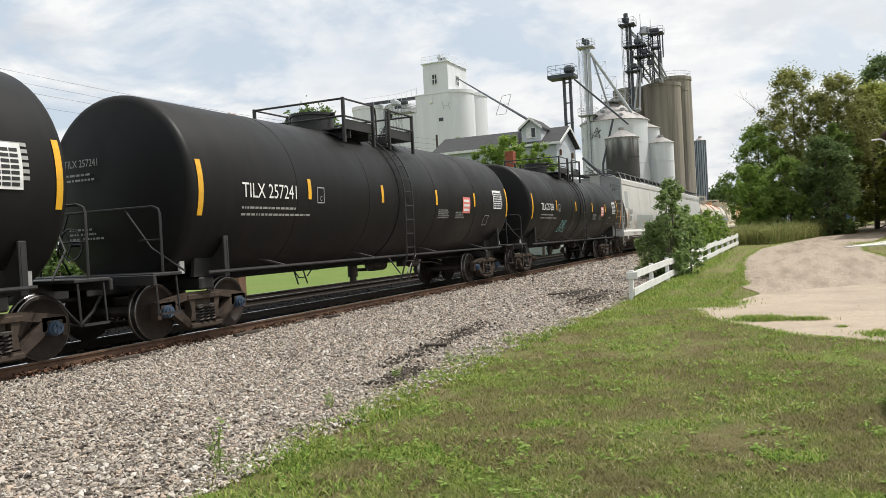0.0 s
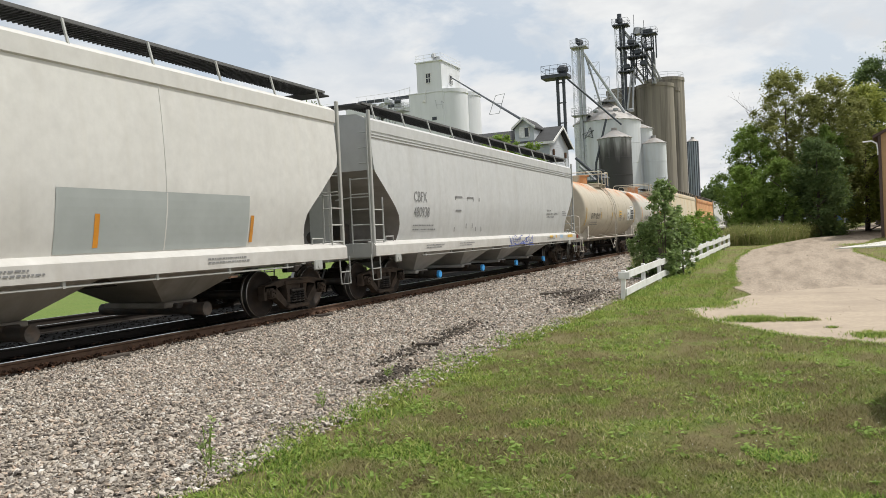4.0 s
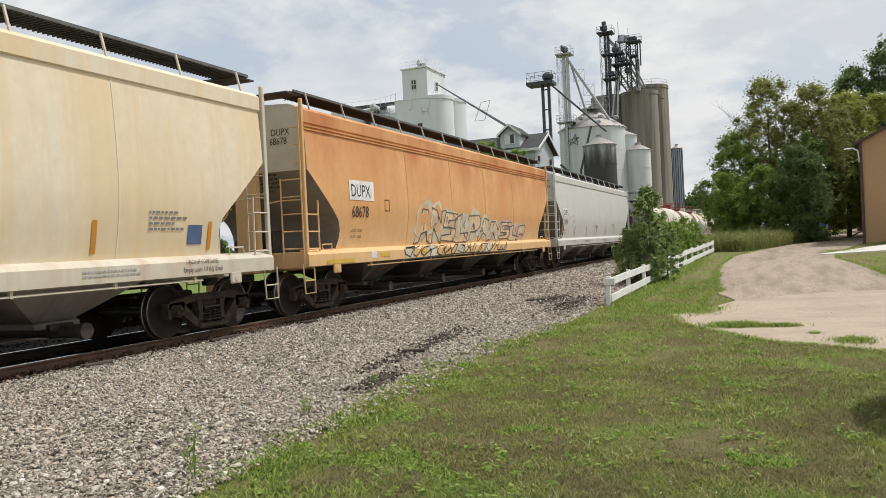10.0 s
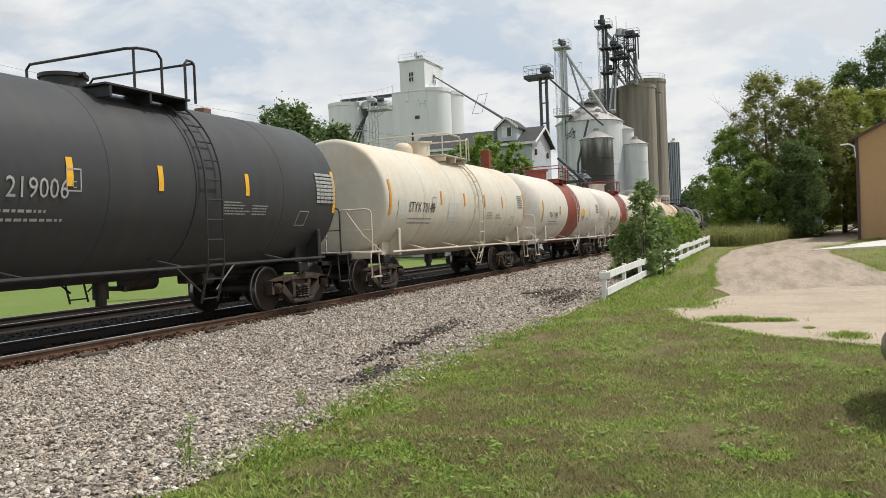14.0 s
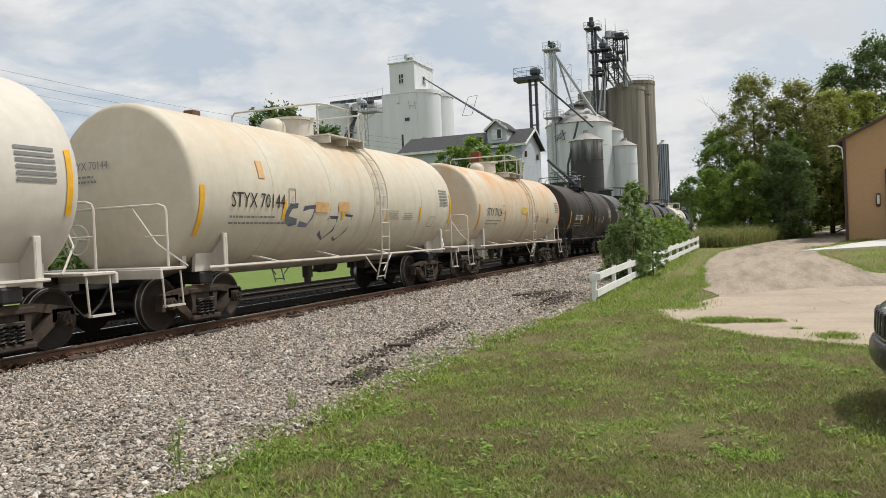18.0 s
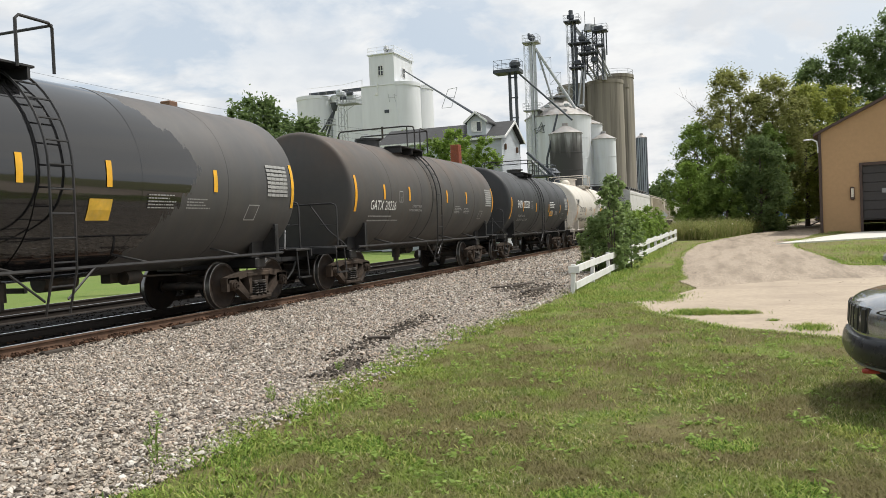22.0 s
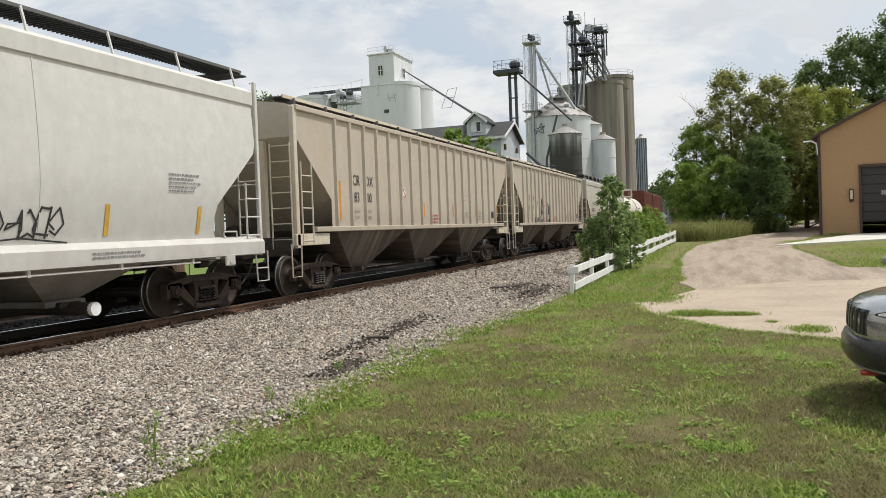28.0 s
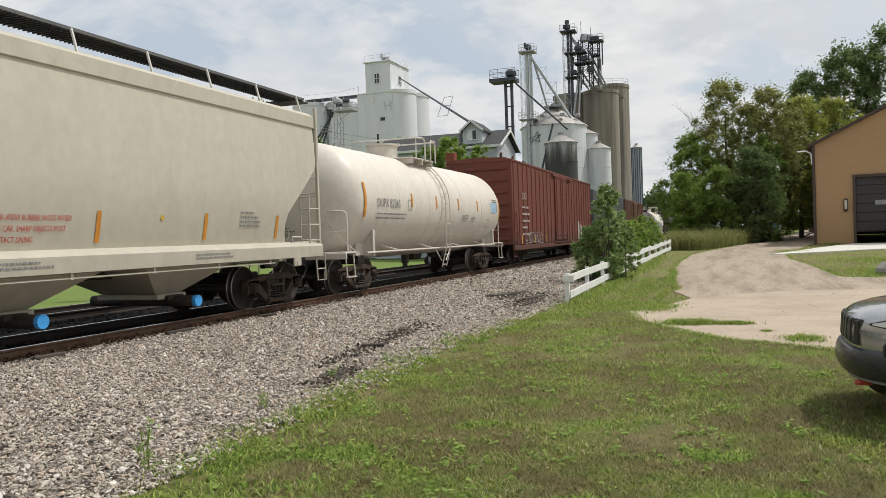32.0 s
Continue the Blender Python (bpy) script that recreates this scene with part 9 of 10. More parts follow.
P_BAND = car_paint("rust red band paint", (0.25, 0.055, 0.035), rust=(0.2, 0.06, 0.04), rust_amt=0.2, streak=0.2, rough=0.45)
P_HOP_WHITE = car_paint("white hopper paint", (0.62, 0.61, 0.58), rust=(0.45, 0.40, 0.3), rust_amt=0.12, streak=0.22, grime=(0.25, 0.21, 0.17), grime_amt=0.45, rough=0.5, low=(1.0, 1.8))
P_HOP_GREY = car_paint("light grey hopper paint", (0.53, 0.535, 0.53), rust=(0.40, 0.36, 0.3), rust_amt=0.12, streak=0.3, grime=(0.2, 0.17, 0.14), grime_amt=0.5, rough=0.5, low=(1.0, 1.8))
P_HOP_BEIGE = car_paint("beige hopper paint", (0.53, 0.495, 0.41), rust=(0.4, 0.34, 0.24), rust_amt=0.12, streak=0.2, grime=(0.22, 0.19, 0.15), grime_amt=0.4, rough=0.45, low=(1.0, 1.8))
P_HOP_CREAM = car_paint("rust-streaked cream hopper paint", (0.76, 0.69, 0.56), rust=(0.70, 0.49, 0.24), rust_amt=0.62, streak=0.04, grime=(0.74, 0.58, 0.36), grime_amt=0.35, rough=0.55, low=(1.0, 2.4), broad=0.85, top=(0.70, 0.50, 0.28), top_amt=0.3, top_z=(3.2, 4.1))
P_HOP_ORANGE = car_paint("rust orange hopper paint", (0.70, 0.395, 0.175), rust=(0.62, 0.26, 0.09), rust_amt=0.5, streak=0.05, grime=(0.80, 0.60, 0.34), grime_amt=0.95, rough=0.6, low=(1.3, 2.15), broad=0.8, top=(0.46, 0.155, 0.055), top_amt=0.95, top_z=(2.7, 4.1))
# end sheet: darker grey than the sides, darker still low down
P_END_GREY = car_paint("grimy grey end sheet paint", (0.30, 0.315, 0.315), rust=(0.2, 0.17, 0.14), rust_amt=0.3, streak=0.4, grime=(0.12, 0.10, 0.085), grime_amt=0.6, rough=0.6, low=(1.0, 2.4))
P_RIB = car_paint("dusty beige ribbed hopper paint", (0.50, 0.44, 0.36), rust=(0.40, 0.30, 0.2), rust_amt=0.25, streak=0.3, grime=(0.24, 0.19, 0.15), grime_amt=0.5, rough=0.65, low=(1.4, 2.2))
# dark base with paler streaks, darkest low on the bay
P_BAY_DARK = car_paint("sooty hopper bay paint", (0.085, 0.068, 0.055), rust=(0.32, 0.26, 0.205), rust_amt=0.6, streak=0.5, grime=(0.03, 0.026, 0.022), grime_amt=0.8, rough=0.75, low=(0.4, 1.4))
P_BAY = car_paint("dusty hopper bay paint", (0.30, 0.28, 0.25), rust=(0.15, 0.12, 0.1), rust_amt=0.5, streak=0.4, grime=(0.09, 0.075, 0.06), grime_amt=0.7, rough=0.7, low=(0.45, 1.2))
P_BOX_RED = car_paint("faded red boxcar paint", (0.17, 0.048, 0.032), rust=(0.09, 0.045, 0.03), rust_amt=0.6, streak=0.5, grime=(0.05, 0.035, 0.028), grime_amt=0.7, rough=0.7, low=(0.8, 1.9))
P_BOX_GREY = car_paint("grey boxcar paint", (0.13, 0.145, 0.15), rust=(0.12, 0.1, 0.09), rust_amt=0.3, streak=0.4, rough=0.7)
P_BOX_BROWN = car_paint("brown boxcar paint", (0.15, 0.07, 0.045), rust=(0.08, 0.045, 0.03), rust_amt=0.5, streak=0.5, rough=0.7)
T_WHITE = car_paint("white trim paint", (0.62, 0.58, 0.52), rust=(0.35, 0.2, 0.1), rust_amt=0.3, streak=0.2, grime=(0.25, 0.18, 0.12), grime_amt=0.3, rough=0.5)
T_CREAM = car_paint("cream trim paint", (0.60, 0.55, 0.45), rust=(0.42, 0.22, 0.09), rust_amt=0.4, streak=0.25, grime=(0.2, 0.14, 0.1), grime_amt=0.4, rough=0.55)
T_ORANGE = car_paint("orange trim paint", (0.72, 0.47, 0.23), rust=(0.58, 0.28, 0.10), rust_amt=0.5, streak=0.3, rough=0.6)
T_GREY = car_paint("grey trim paint", (0.42, 0.43, 0.41), rust=(0.3, 0.22, 0.15), rust_amt=0.25, streak=0.25, rough=0.55)
GREY_PATCH = mat("grey touch-up paint", (0.36, 0.385, 0.375), 0.55, vary=0.08, scale=2)
PALE_PATCH = mat("pale touch-up paint", (0.50, 0.50, 0.46), 0.55, vary=0.08, scale=2)
SLATE_PATCH = mat("slate paint-over", (0.10, 0.115, 0.14), 0.6, vary=0.15, scale=3)
SPRAY_BLACK = mat("black spray paint", (0.03, 0.03, 0.032), 0.55)
SPRAY_SMOKE = mat("smoky spray paint", (0.10, 0.095, 0.09), 0.7, vary=0.4, scale=3)
SPRAY_PINK = mat("pink spray paint", (0.60, 0.40, 0.38), 0.6, vary=0.2, scale=3)
SPRAY_PALE = mat("pale green spray paint", (0.56, 0.50, 0.38), 0.6, vary=0.25, scale=3)
SPRAY_TEAL = mat("teal spray paint", (0.22, 0.45, 0.45), 0.6)

DULL_CAP = mat("dull blue bearing cap", (0.045, 0.075, 0.12), 0.6)
rng = random.Random(11)
TRAIN = []


def tank(u, tc, label, paint, trim, mark, ink, small, refl=YELLOW, a=None, size=0.27, r=1.59, zc=2.43, ln=None, over=0.68, extra=(), **kw):
    H = tc / 2 + over
    mv, dv, sub = kw.pop('mark_v', -0.07), kw.pop('dv', 0.0), kw.pop('sub', 2)
    at = kw.pop('plate', None)
    mids = kw.pop('mids', (-H * 0.55, -H * 0.10, H * 0.27, H * 0.62))
    spec = dict(tc=tc, r=r, zc=zc, len=ln or tc + 4.0, paint=paint, trim=trim, label=label, over=over, reflector=refl,
                marks=tank_marks(H, mids, dv), writing=tank_writing(mark, -H + 1.1 if a is None else a, size, ink, small, sub, mv) + tank_panels(H, small, extra=extra, at=at), **kw)
    spec.setdefault('end_text', [('text', mark, -0.95, 0.45, 0.13)] + text_lines(-0.9, 0.30, 0.7, 2, 0.05) + text_lines(-0.9, -0.62, 0.8, 3, 0.045))
    spec.setdefault('end_ink', small)
    car = tank_car(u, spec)
    TRAIN.append((car, u))
    return car


def hop(u, tc, label, paint, marks_at, writing, ln=None, **kw):
    spec = dict(tc=tc, len=ln or tc + 4.0, paint=paint, label=label, writing=writing,
                marks=[(marks_at[0], 0.14, 0.12, 0.92)] + [(m, 0.10, 0.09, 0.48) for m in marks_at[1:]], **kw)
    car = hopper_car(u, spec)
    TRAIN.append((car, u))
    return car


def sill_notes(E, ink):
    out = []
    for i, a in enumerate((-E + 3.0, -E * 0.45, E * 0.05, E * 0.5)):
        out.append(("sill_writing", ink, text_lines(a, 0.16, 1.2, 2, 0.035)))
    return out


def table(u, v, w, h, rows, cols):
    """Cells of a printed table whose figures cannot be read."""
    cw, ch = w / cols, h / rows
    return [('bar', u + cw * j + 0.006, v + ch * i + 0.010, cw - 0.016, ch - 0.026) for i in range(rows) for j in range(cols)]


BLK = "black tank car with yellow reflectors and white stencils"
TILX_DECAL = [("emergency_decal", PANEL_PINK, [('bar', 3.6, -0.26, 0.55, 0.46)]), ("decal_writing", INK_WHITE, [('bar', 3.66, -0.20 + 0.13 * i, 0.42, 0.07) for i in range(3)]),
              ("data_sheet", PANEL_WHITE, [('bar', 6.1, -0.10, 0.72, 0.58)]), ("data_table", INK_BLACK, table(6.14, -0.07, 0.64, 0.50, 7, 5))]
tank(-0.02, 13.45, BLK + "", P_BLACK, BLACK, "TILX 257240", INK_WHITE, INK_DIM, lad=-0.05, cage=True, dv=-0.04, un="3082", r=1.63, zc=2.47, mids=(-4.2, -1.2, 1.8, 4.5), extra=TILX_DECAL, platform_paint=BLACK, cap=DULL_CAP)
tank(17.32, 13.45, BLK + " and pink decal", P_BLACK, BLACK, "TILX 257241", INK_WHITE, INK_DIM, lad=-0.05, cage=True, dv=-0.04, un="3082", r=1.63, zc=2.47, a=-6.28, mids=(-4.2, -1.2, 1.8, 4.5), extra=TILX_DECAL, cap=DULL_CAP)
tank(34.82, 13.45, BLK + " and pale tag", P_BLACK, BLACK, "TILX 257236", INK_WHITE, INK_DIM, lad=-0.05, cage=True, dv=-0.04, un="3082", r=1.63, zc=2.47, a=-6.28, mids=(-4.2, -1.2, 1.8, 4.5),
     extra=TILX_DECAL + [("sprayed_tag", SPRAY_TEAL, scrawl(rng, -3.4, -0.95, 1.0, 0.5, 5))])

E4 = 16.1 / 2 + 1.58
hop(53.5, 16.1, "white covered hopper car with grey paint-over patches", P_HOP_WHITE, (-7.75, -5.35, -2.45, 0.1, 2.6, 6.1),
    [("paint_patch", GREY_PATCH, [('bar', -8.50, 1.26, 0.92, 0.96), ('bar', -7.72, 0.10, 0.58, 1.157), ('bar', -5.05, 0.03, 5.95, 0.88), ('bar', 1.95, 0.03, 4.1, 0.90)]),
     ("paint_patch", PALE_PATCH, [('bar', -2.62, 0.10, 0.30, 0.50), ('bar', -6.0, 0.30, 0.50, 0.34)]),
     ("reporting_mark", INK_BLACK, [('text', "NCIX", -7.24, 0.94, 0.28), ('text', "1293", -7.26, 0.54, 0.28)]),
     ("capacity_writing", INK_BLACK, [('text', "LD LMT 200100 LB   90 750 KG", -7.36, 0.29, 0.075, 0.72), ('text', "LT WT   62900 LB   28 550 KG", -7.40, 0.14, 0.075, 0.72)]), ("plate_box", INK_GREY, [('line', [(-5.9, 0.75), (-5.66, 0.75), (-5.66, 1.03), (-5.9, 1.03), (-5.9, 0.75)], 0.018)])],
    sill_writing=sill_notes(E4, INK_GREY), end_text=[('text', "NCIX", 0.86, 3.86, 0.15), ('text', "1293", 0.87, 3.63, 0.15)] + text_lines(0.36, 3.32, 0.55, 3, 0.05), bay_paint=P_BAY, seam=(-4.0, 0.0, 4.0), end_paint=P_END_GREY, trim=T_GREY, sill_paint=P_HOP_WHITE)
hop(73.53, 16.3, "light grey covered hopper car with a blue tag on its sill", P_HOP_GREY, (-30.0,),
    [("reporting_mark", INK_GREY, [('text', "CBFX", -7.2, 1.0, 0.28), ('text', "480938", -7.2, 0.6, 0.28)]), ("capacity_writing", INK_GREY, text_lines(-7.2, 0.36, 1.8, 2, 0.05, 2.2)),
     ("sprayed_outline", INK_GREY, [('line', [(-4.4, 0.2), (-4.4, 1.2), (-3.9, 1.2)], 0.05), ('line', [(-4.4, 0.8), (-4.0, 0.8)], 0.05), ('line', [(-3.5, 0.3), (-3.5, 1.2), (-3.0, 1.2), (-3.0, 0.3)], 0.05), ('line', [(-2.7, 0.2), (-2.5, 1.2), (-2.2, 0.2)], 0.05)]),
     ("notice_writing", INK_BLACK, [('text', "50% EMPTY LOAD", 5.0, 0.89, 0.075, 0.72), ('text', "EL-60I (ADJ. SCREW 6 TURNS) NO ADJ. BLOCK SEE NYS-114", 4.98, 0.76, 0.075, 0.60), ('text', 'ELX AND ENX 1/4" ADJ. BLOCK', 4.97, 0.64, 0.075, 0.72)]), ("notice_writing", INK_GREY, text_lines(7.34, 0.90, 0.72, 3, 0.045))],
    sill_writing=sill_notes(E4, INK_GREY) + [("sprayed_tag", mat("blue spray paint", (0.10, 0.14, 0.42), 0.6), scrawl(rng, 0.2, 0.0, 2.6, 0.34, 7)), ("sill_decal", PANEL_YELLOW, [('bar', 5.16, 0.13, 0.48, 0.12), ('bar', 7.92, 0.13, 0.85, 0.12), ('bar', 6.05, 0.14, 0.12, 0.12)]), ("sill_notice", mat("pale blue decal", (0.35, 0.5, 0.65), 0.5), [('bar', 6.74, 0.12, 0.44, 0.14)])],
    outlet_cap=BLUE_CAP, eave_ribs=True, eave_paint=P_HOP_GREY, bay_paint=P_HOP_GREY, trim=T_GREY, sill_paint=P_HOP_WHITE)

ETHYL = [("emergency_decal", PANEL_YELLOW, [('bar', 1.54, -0.22, 0.62, 0.36)]), ("decal_writing", INK_GREY, [('bar', 1.60, -0.16, 0.5, 0.06), ('bar', 1.60, 0.0, 0.5, 0.06)]),
         ("name_board", PANEL_WHITE, [('bar', 3.95, -0.40, 0.80, 0.66)]), ("name_writing", INK_BLACK, [('text', "ETHYL", 4.08, -0.05, 0.13), ('text', "CHLORIDE", 4.00, -0.28, 0.13, 0.72)]),
         ("data_sheet", PANEL_WHITE, [('bar', 4.92, -0.38, 1.0, 0.86)]), ("data_table", INK_BLACK, table(4.98, -0.34, 0.88, 0.62, 6, 6) + [('bar', 5.05, 0.36, 0.6, 0.04)])]
tank(91.45, 11.45, "tan insulated tank car with rust-stained top and white name board", P_TAN, T_WHITE, "DUPX 82059", INK_BLACK, INK_GREY, refl=mat("faded yellow reflector", (0.55, 0.34, 0.05), 0.55), a=-5.34, lad=0.03, rails=(-1.35, -0.95, -0.17, 0.5), size=0.29,
     extra=ETHYL, dome_paint=P_TAN, platform_paint=T_CREAM, mids=(-3.1, -0.4, 0.55, 3.15), dv=-0.36, mark_v=-0.33, placard_paint=PANEL_PINK)
tank(106.95, 11.41, "pale grey tank car with rust stains along its top", P_PALE, T_WHITE, "DUPX 82261", INK_BLACK, INK_GREY, refl=ORANGE, a=-5.4, lad=0.24, rails=(-1.35, -0.95, -0.17, 0.5), size=0.27, mids=(-3.1, -1.0, 1.3, 3.6), dv=-0.08, mark_v=-0.31,
     extra=[("emergency_decal", PANEL_YELLOW, [('bar', 1.5, -0.02, 0.75, 0.40)]), ("name_board", PANEL_WHITE, [('bar', 3.85, 0.0, 1.15, 0.17)]), ("name_writing", INK_BLACK, [('text', "ETHYL CHLORIDE", 3.90, 0.04, 0.10, 0.78)]),
            ("data_sheet", PANEL_WHITE, [('bar', 5.1, 0.30, 0.85, 0.16)])], dome_paint=P_TAN, platform_paint=T_CREAM, placard_paint=PANEL_PINK)
hop(124.85, 16.2, "cream covered hopper car streaked with rust", P_HOP_CREAM, (-8.02, -5.05, -2.6, 0.0, 2.6, 5.1, 7.6),
    [("mark_board", PANEL_WHITE, [('bar', -7.52, 1.14, 1.12, 0.40)]), ("reporting_mark", INK_BLACK, [('text', "DUPX", -7.46, 1.20, 0.27)]), ("car_number", INK_BLACK, [('text', "68298", -7.54, 0.70, 0.26)]),
     ("capacity_writing", INK_BLACK, [('text', "LD LMT   221 400 lbs  100 400 kg  LO", -7.62, 0.38, 0.092, 0.80), ('text', "LT WT      64 600 lbs   29 350 kg", -7.62, 0.21, 0.092, 0.80)]),
     ("notice_writing", INK_GREY, text_lines(-3.0, 0.24, 0.9, 1, 0.03) + text_lines(-0.9, 0.24, 0.8, 1, 0.03)),
     ("plate_box", INK_GREY, [('line', [(-6.1, 0.95), (-5.86, 0.95), (-5.86, 1.22), (-6.1, 1.22), (-6.1, 0.95)], 0.018)]),
     ("notice_writing", INK_GREY, text_lines(-0.7, 0.72, 1.8, 2, 0.035, 3.5) + text_lines(6.2, 0.7, 0.9, 4, 0.05)), ("data_sheet", mat("dark blue decal", (0.08, 0.13, 0.25), 0.5), [('bar', 7.1, 0.20, 0.35, 0.32)])],
    sill_writing=sill_notes(E4, INK_DIM)[1:] + [("sill_decal", PANEL_WHITE, [('bar', -8.55, 0.08, 0.30, 0.17)]), ("sill_writing", INK_GREY, [('text', "2 INCH HF COMP SHOES", -8.1, 0.14, 0.06, 0.75)]), ("sill_writing", INK_BLACK, [('text', "1 INCH HF COMP SHOES", 6.9, 0.20, 0.075, 0.72), ('text', "Empty Load- 1/4 Adj. Block", 6.85, 0.07, 0.085, 0.75)])],
    eave=4.36, trim=T_CREAM, sill_paint=T_CREAM, bay_paint=P_BAY, seam=(-5.6, -2.8, 0.0, 2.8, 5.6), end_text=[('bar', 0.45, 3.72, 0.75, 0.24)], end_ink=PANEL_WHITE)


BLOCKS = (((0, 0), (0.25, 0), (0.35, 0.3), (0.65, 0.3), (0.75, 0), (1, 0), (0.65, 1), (0.35, 1)),
          ((0, 0), (0.9, 0), (1, 0.15), (1, 0.5), (0.35, 0.55), (0.35, 0.75), (1, 0.75), (1, 1), (0.1, 1), (0, 0.85), (0, 0.45), (0.65, 0.4), (0.65, 0.25), (0, 0.25)),
          ((0, 0), (0.3, 0), (0.3, 0.35), (0.8, 0.4), (1, 0.6), (1, 0.85), (0.8, 1), (0, 1)),
          ((0, 0), (0.25, 0), (0.25, 0.5), (0.7, 0), (1, 0), (1, 1), (0.75, 1), (0.75, 0.5), (0.3, 1), (0, 1)),
          ((0, 0.1), (0.3, 0), (1, 0), (1, 0.25), (0.4, 0.3), (0.35, 1), (0, 0.9)))


def mural(rng):
    """Layers of a big sprayed piece low on the side: clouds of pale paint, block shapes, dark outlines."""
    fills, lines, pale, pink = [], [], [], []
    u, i = -4.1, 0
    while u < 5.2:
        w = rng.uniform(0.95, 1.35)
        k = 1 - 0.35 * (u + 4.1) / 9.3
        h = rng.uniform(0.85, 1.1) * k
        v = rng.uniform(-0.05, 0.03)
        (pink if u > 2.2 else pale).append(blob(rng, u - 0.25, v - 0.05, w + 0.55, h * 1.25 + 0.1, 14, 0.22))
        pts = []
        for x, y in BLOCKS[(i * 3) % 5]:
            x += rng.uniform(-0.07, 0.07) + 0.16 * (y - 0.5)
            y += rng.uniform(-0.07, 0.07)
            pts.append((u + w * 0.95 * x, max(0.01, v + 0.06 + h * 0.92 * y)))
        fills.append(('poly', pts))
        lines.append(('line', pts + pts[:1], 0.038))
        for q in range(2):
            x0, y0 = u + w * rng.uniform(0.1, 0.8), v + h * rng.uniform(0.2, 0.8)
            lines.append(('line', [(x0, y0), (x0 + rng.uniform(-0.15, 0.2), y0 + rng.uniform(0.05, 0.25)), (x0 + rng.uniform(0.0, 0.3), y0 + rng.uniform(-0.1, 0.1))], 0.025))
        u += w * 0.88
        i += 1
    return pale, pink, fills, lines


SPRAY_TAN = mat("peach spray paint", (0.72, 0.52, 0.34), 0.6, vary=0.2, scale=3)
pale, pink, fills, lines = mural(random.Random(5))
hop(145.07, 16.7, "rust orange covered hopper car with sprayed lettering low on its side", P_HOP_ORANGE, (-30.0,),
    [("mark_board", PANEL_WHITE, [('bar', -7.75, 1.12, 1.2, 0.46)]), ("reporting_mark", INK_BLACK, [('text', "DUPX", -7.68, 1.20, 0.30)]), ("car_number", INK_BLACK, [('text', "68678", -7.66, 0.72, 0.28)]),
     ("capacity_writing", INK_BLACK, [('text', "LD LMT  220500", -7.66, 0.38, 0.065), ('text', "LT WT    65500", -7.66, 0.24, 0.065)]), ("plate_box", INK_BLACK, [('line', [(-5.98, 0.9), (-5.74, 0.9), (-5.74, 1.17), (-5.98, 1.17), (-5.98, 0.9)], 0.018)]),
     ("mural_base", SPRAY_PALE, pale), ("mural_base", SPRAY_PINK, pink), ("mural_fill", SPRAY_TAN, fills), ("mural_outline", mat("faded dark spray paint", (0.12, 0.105, 0.10), 0.7, vary=0.4, scale=3), lines)],
    sill_writing=[("sill_decal", mat("faded yellow decal", (0.62, 0.40, 0.06), 0.5), [('bar', -8.9, 0.02, 1.2, 0.09), ('bar', -6.4, 0.10, 0.5, 0.09), ('bar', -4.0, 0.14, 0.4, 0.09)]), ("sill_box", PANEL_WHITE, [('bar', -6.85, 0.08, 0.25, 0.16)]),
                  ("sprayed_lower", SPRAY_PALE, [('bar', -5.0, 0.02, 0.5, 0.3), ('bar', -3.6, 0.02, 0.7, 0.3), ('bar', -1.5, 0.02, 0.8, 0.3), ('bar', 1.2, 0.02, 0.6, 0.3)]), ("sprayed_lower_outline", SPRAY_BLACK, scrawl(rng, -5.0, 0.02, 8.5, 0.30, 16))],
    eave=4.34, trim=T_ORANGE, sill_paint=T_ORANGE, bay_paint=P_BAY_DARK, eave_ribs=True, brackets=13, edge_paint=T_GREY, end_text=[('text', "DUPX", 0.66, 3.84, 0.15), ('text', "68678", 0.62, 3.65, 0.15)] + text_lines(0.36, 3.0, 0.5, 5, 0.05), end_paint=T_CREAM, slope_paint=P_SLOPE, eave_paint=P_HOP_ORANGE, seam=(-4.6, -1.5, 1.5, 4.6))
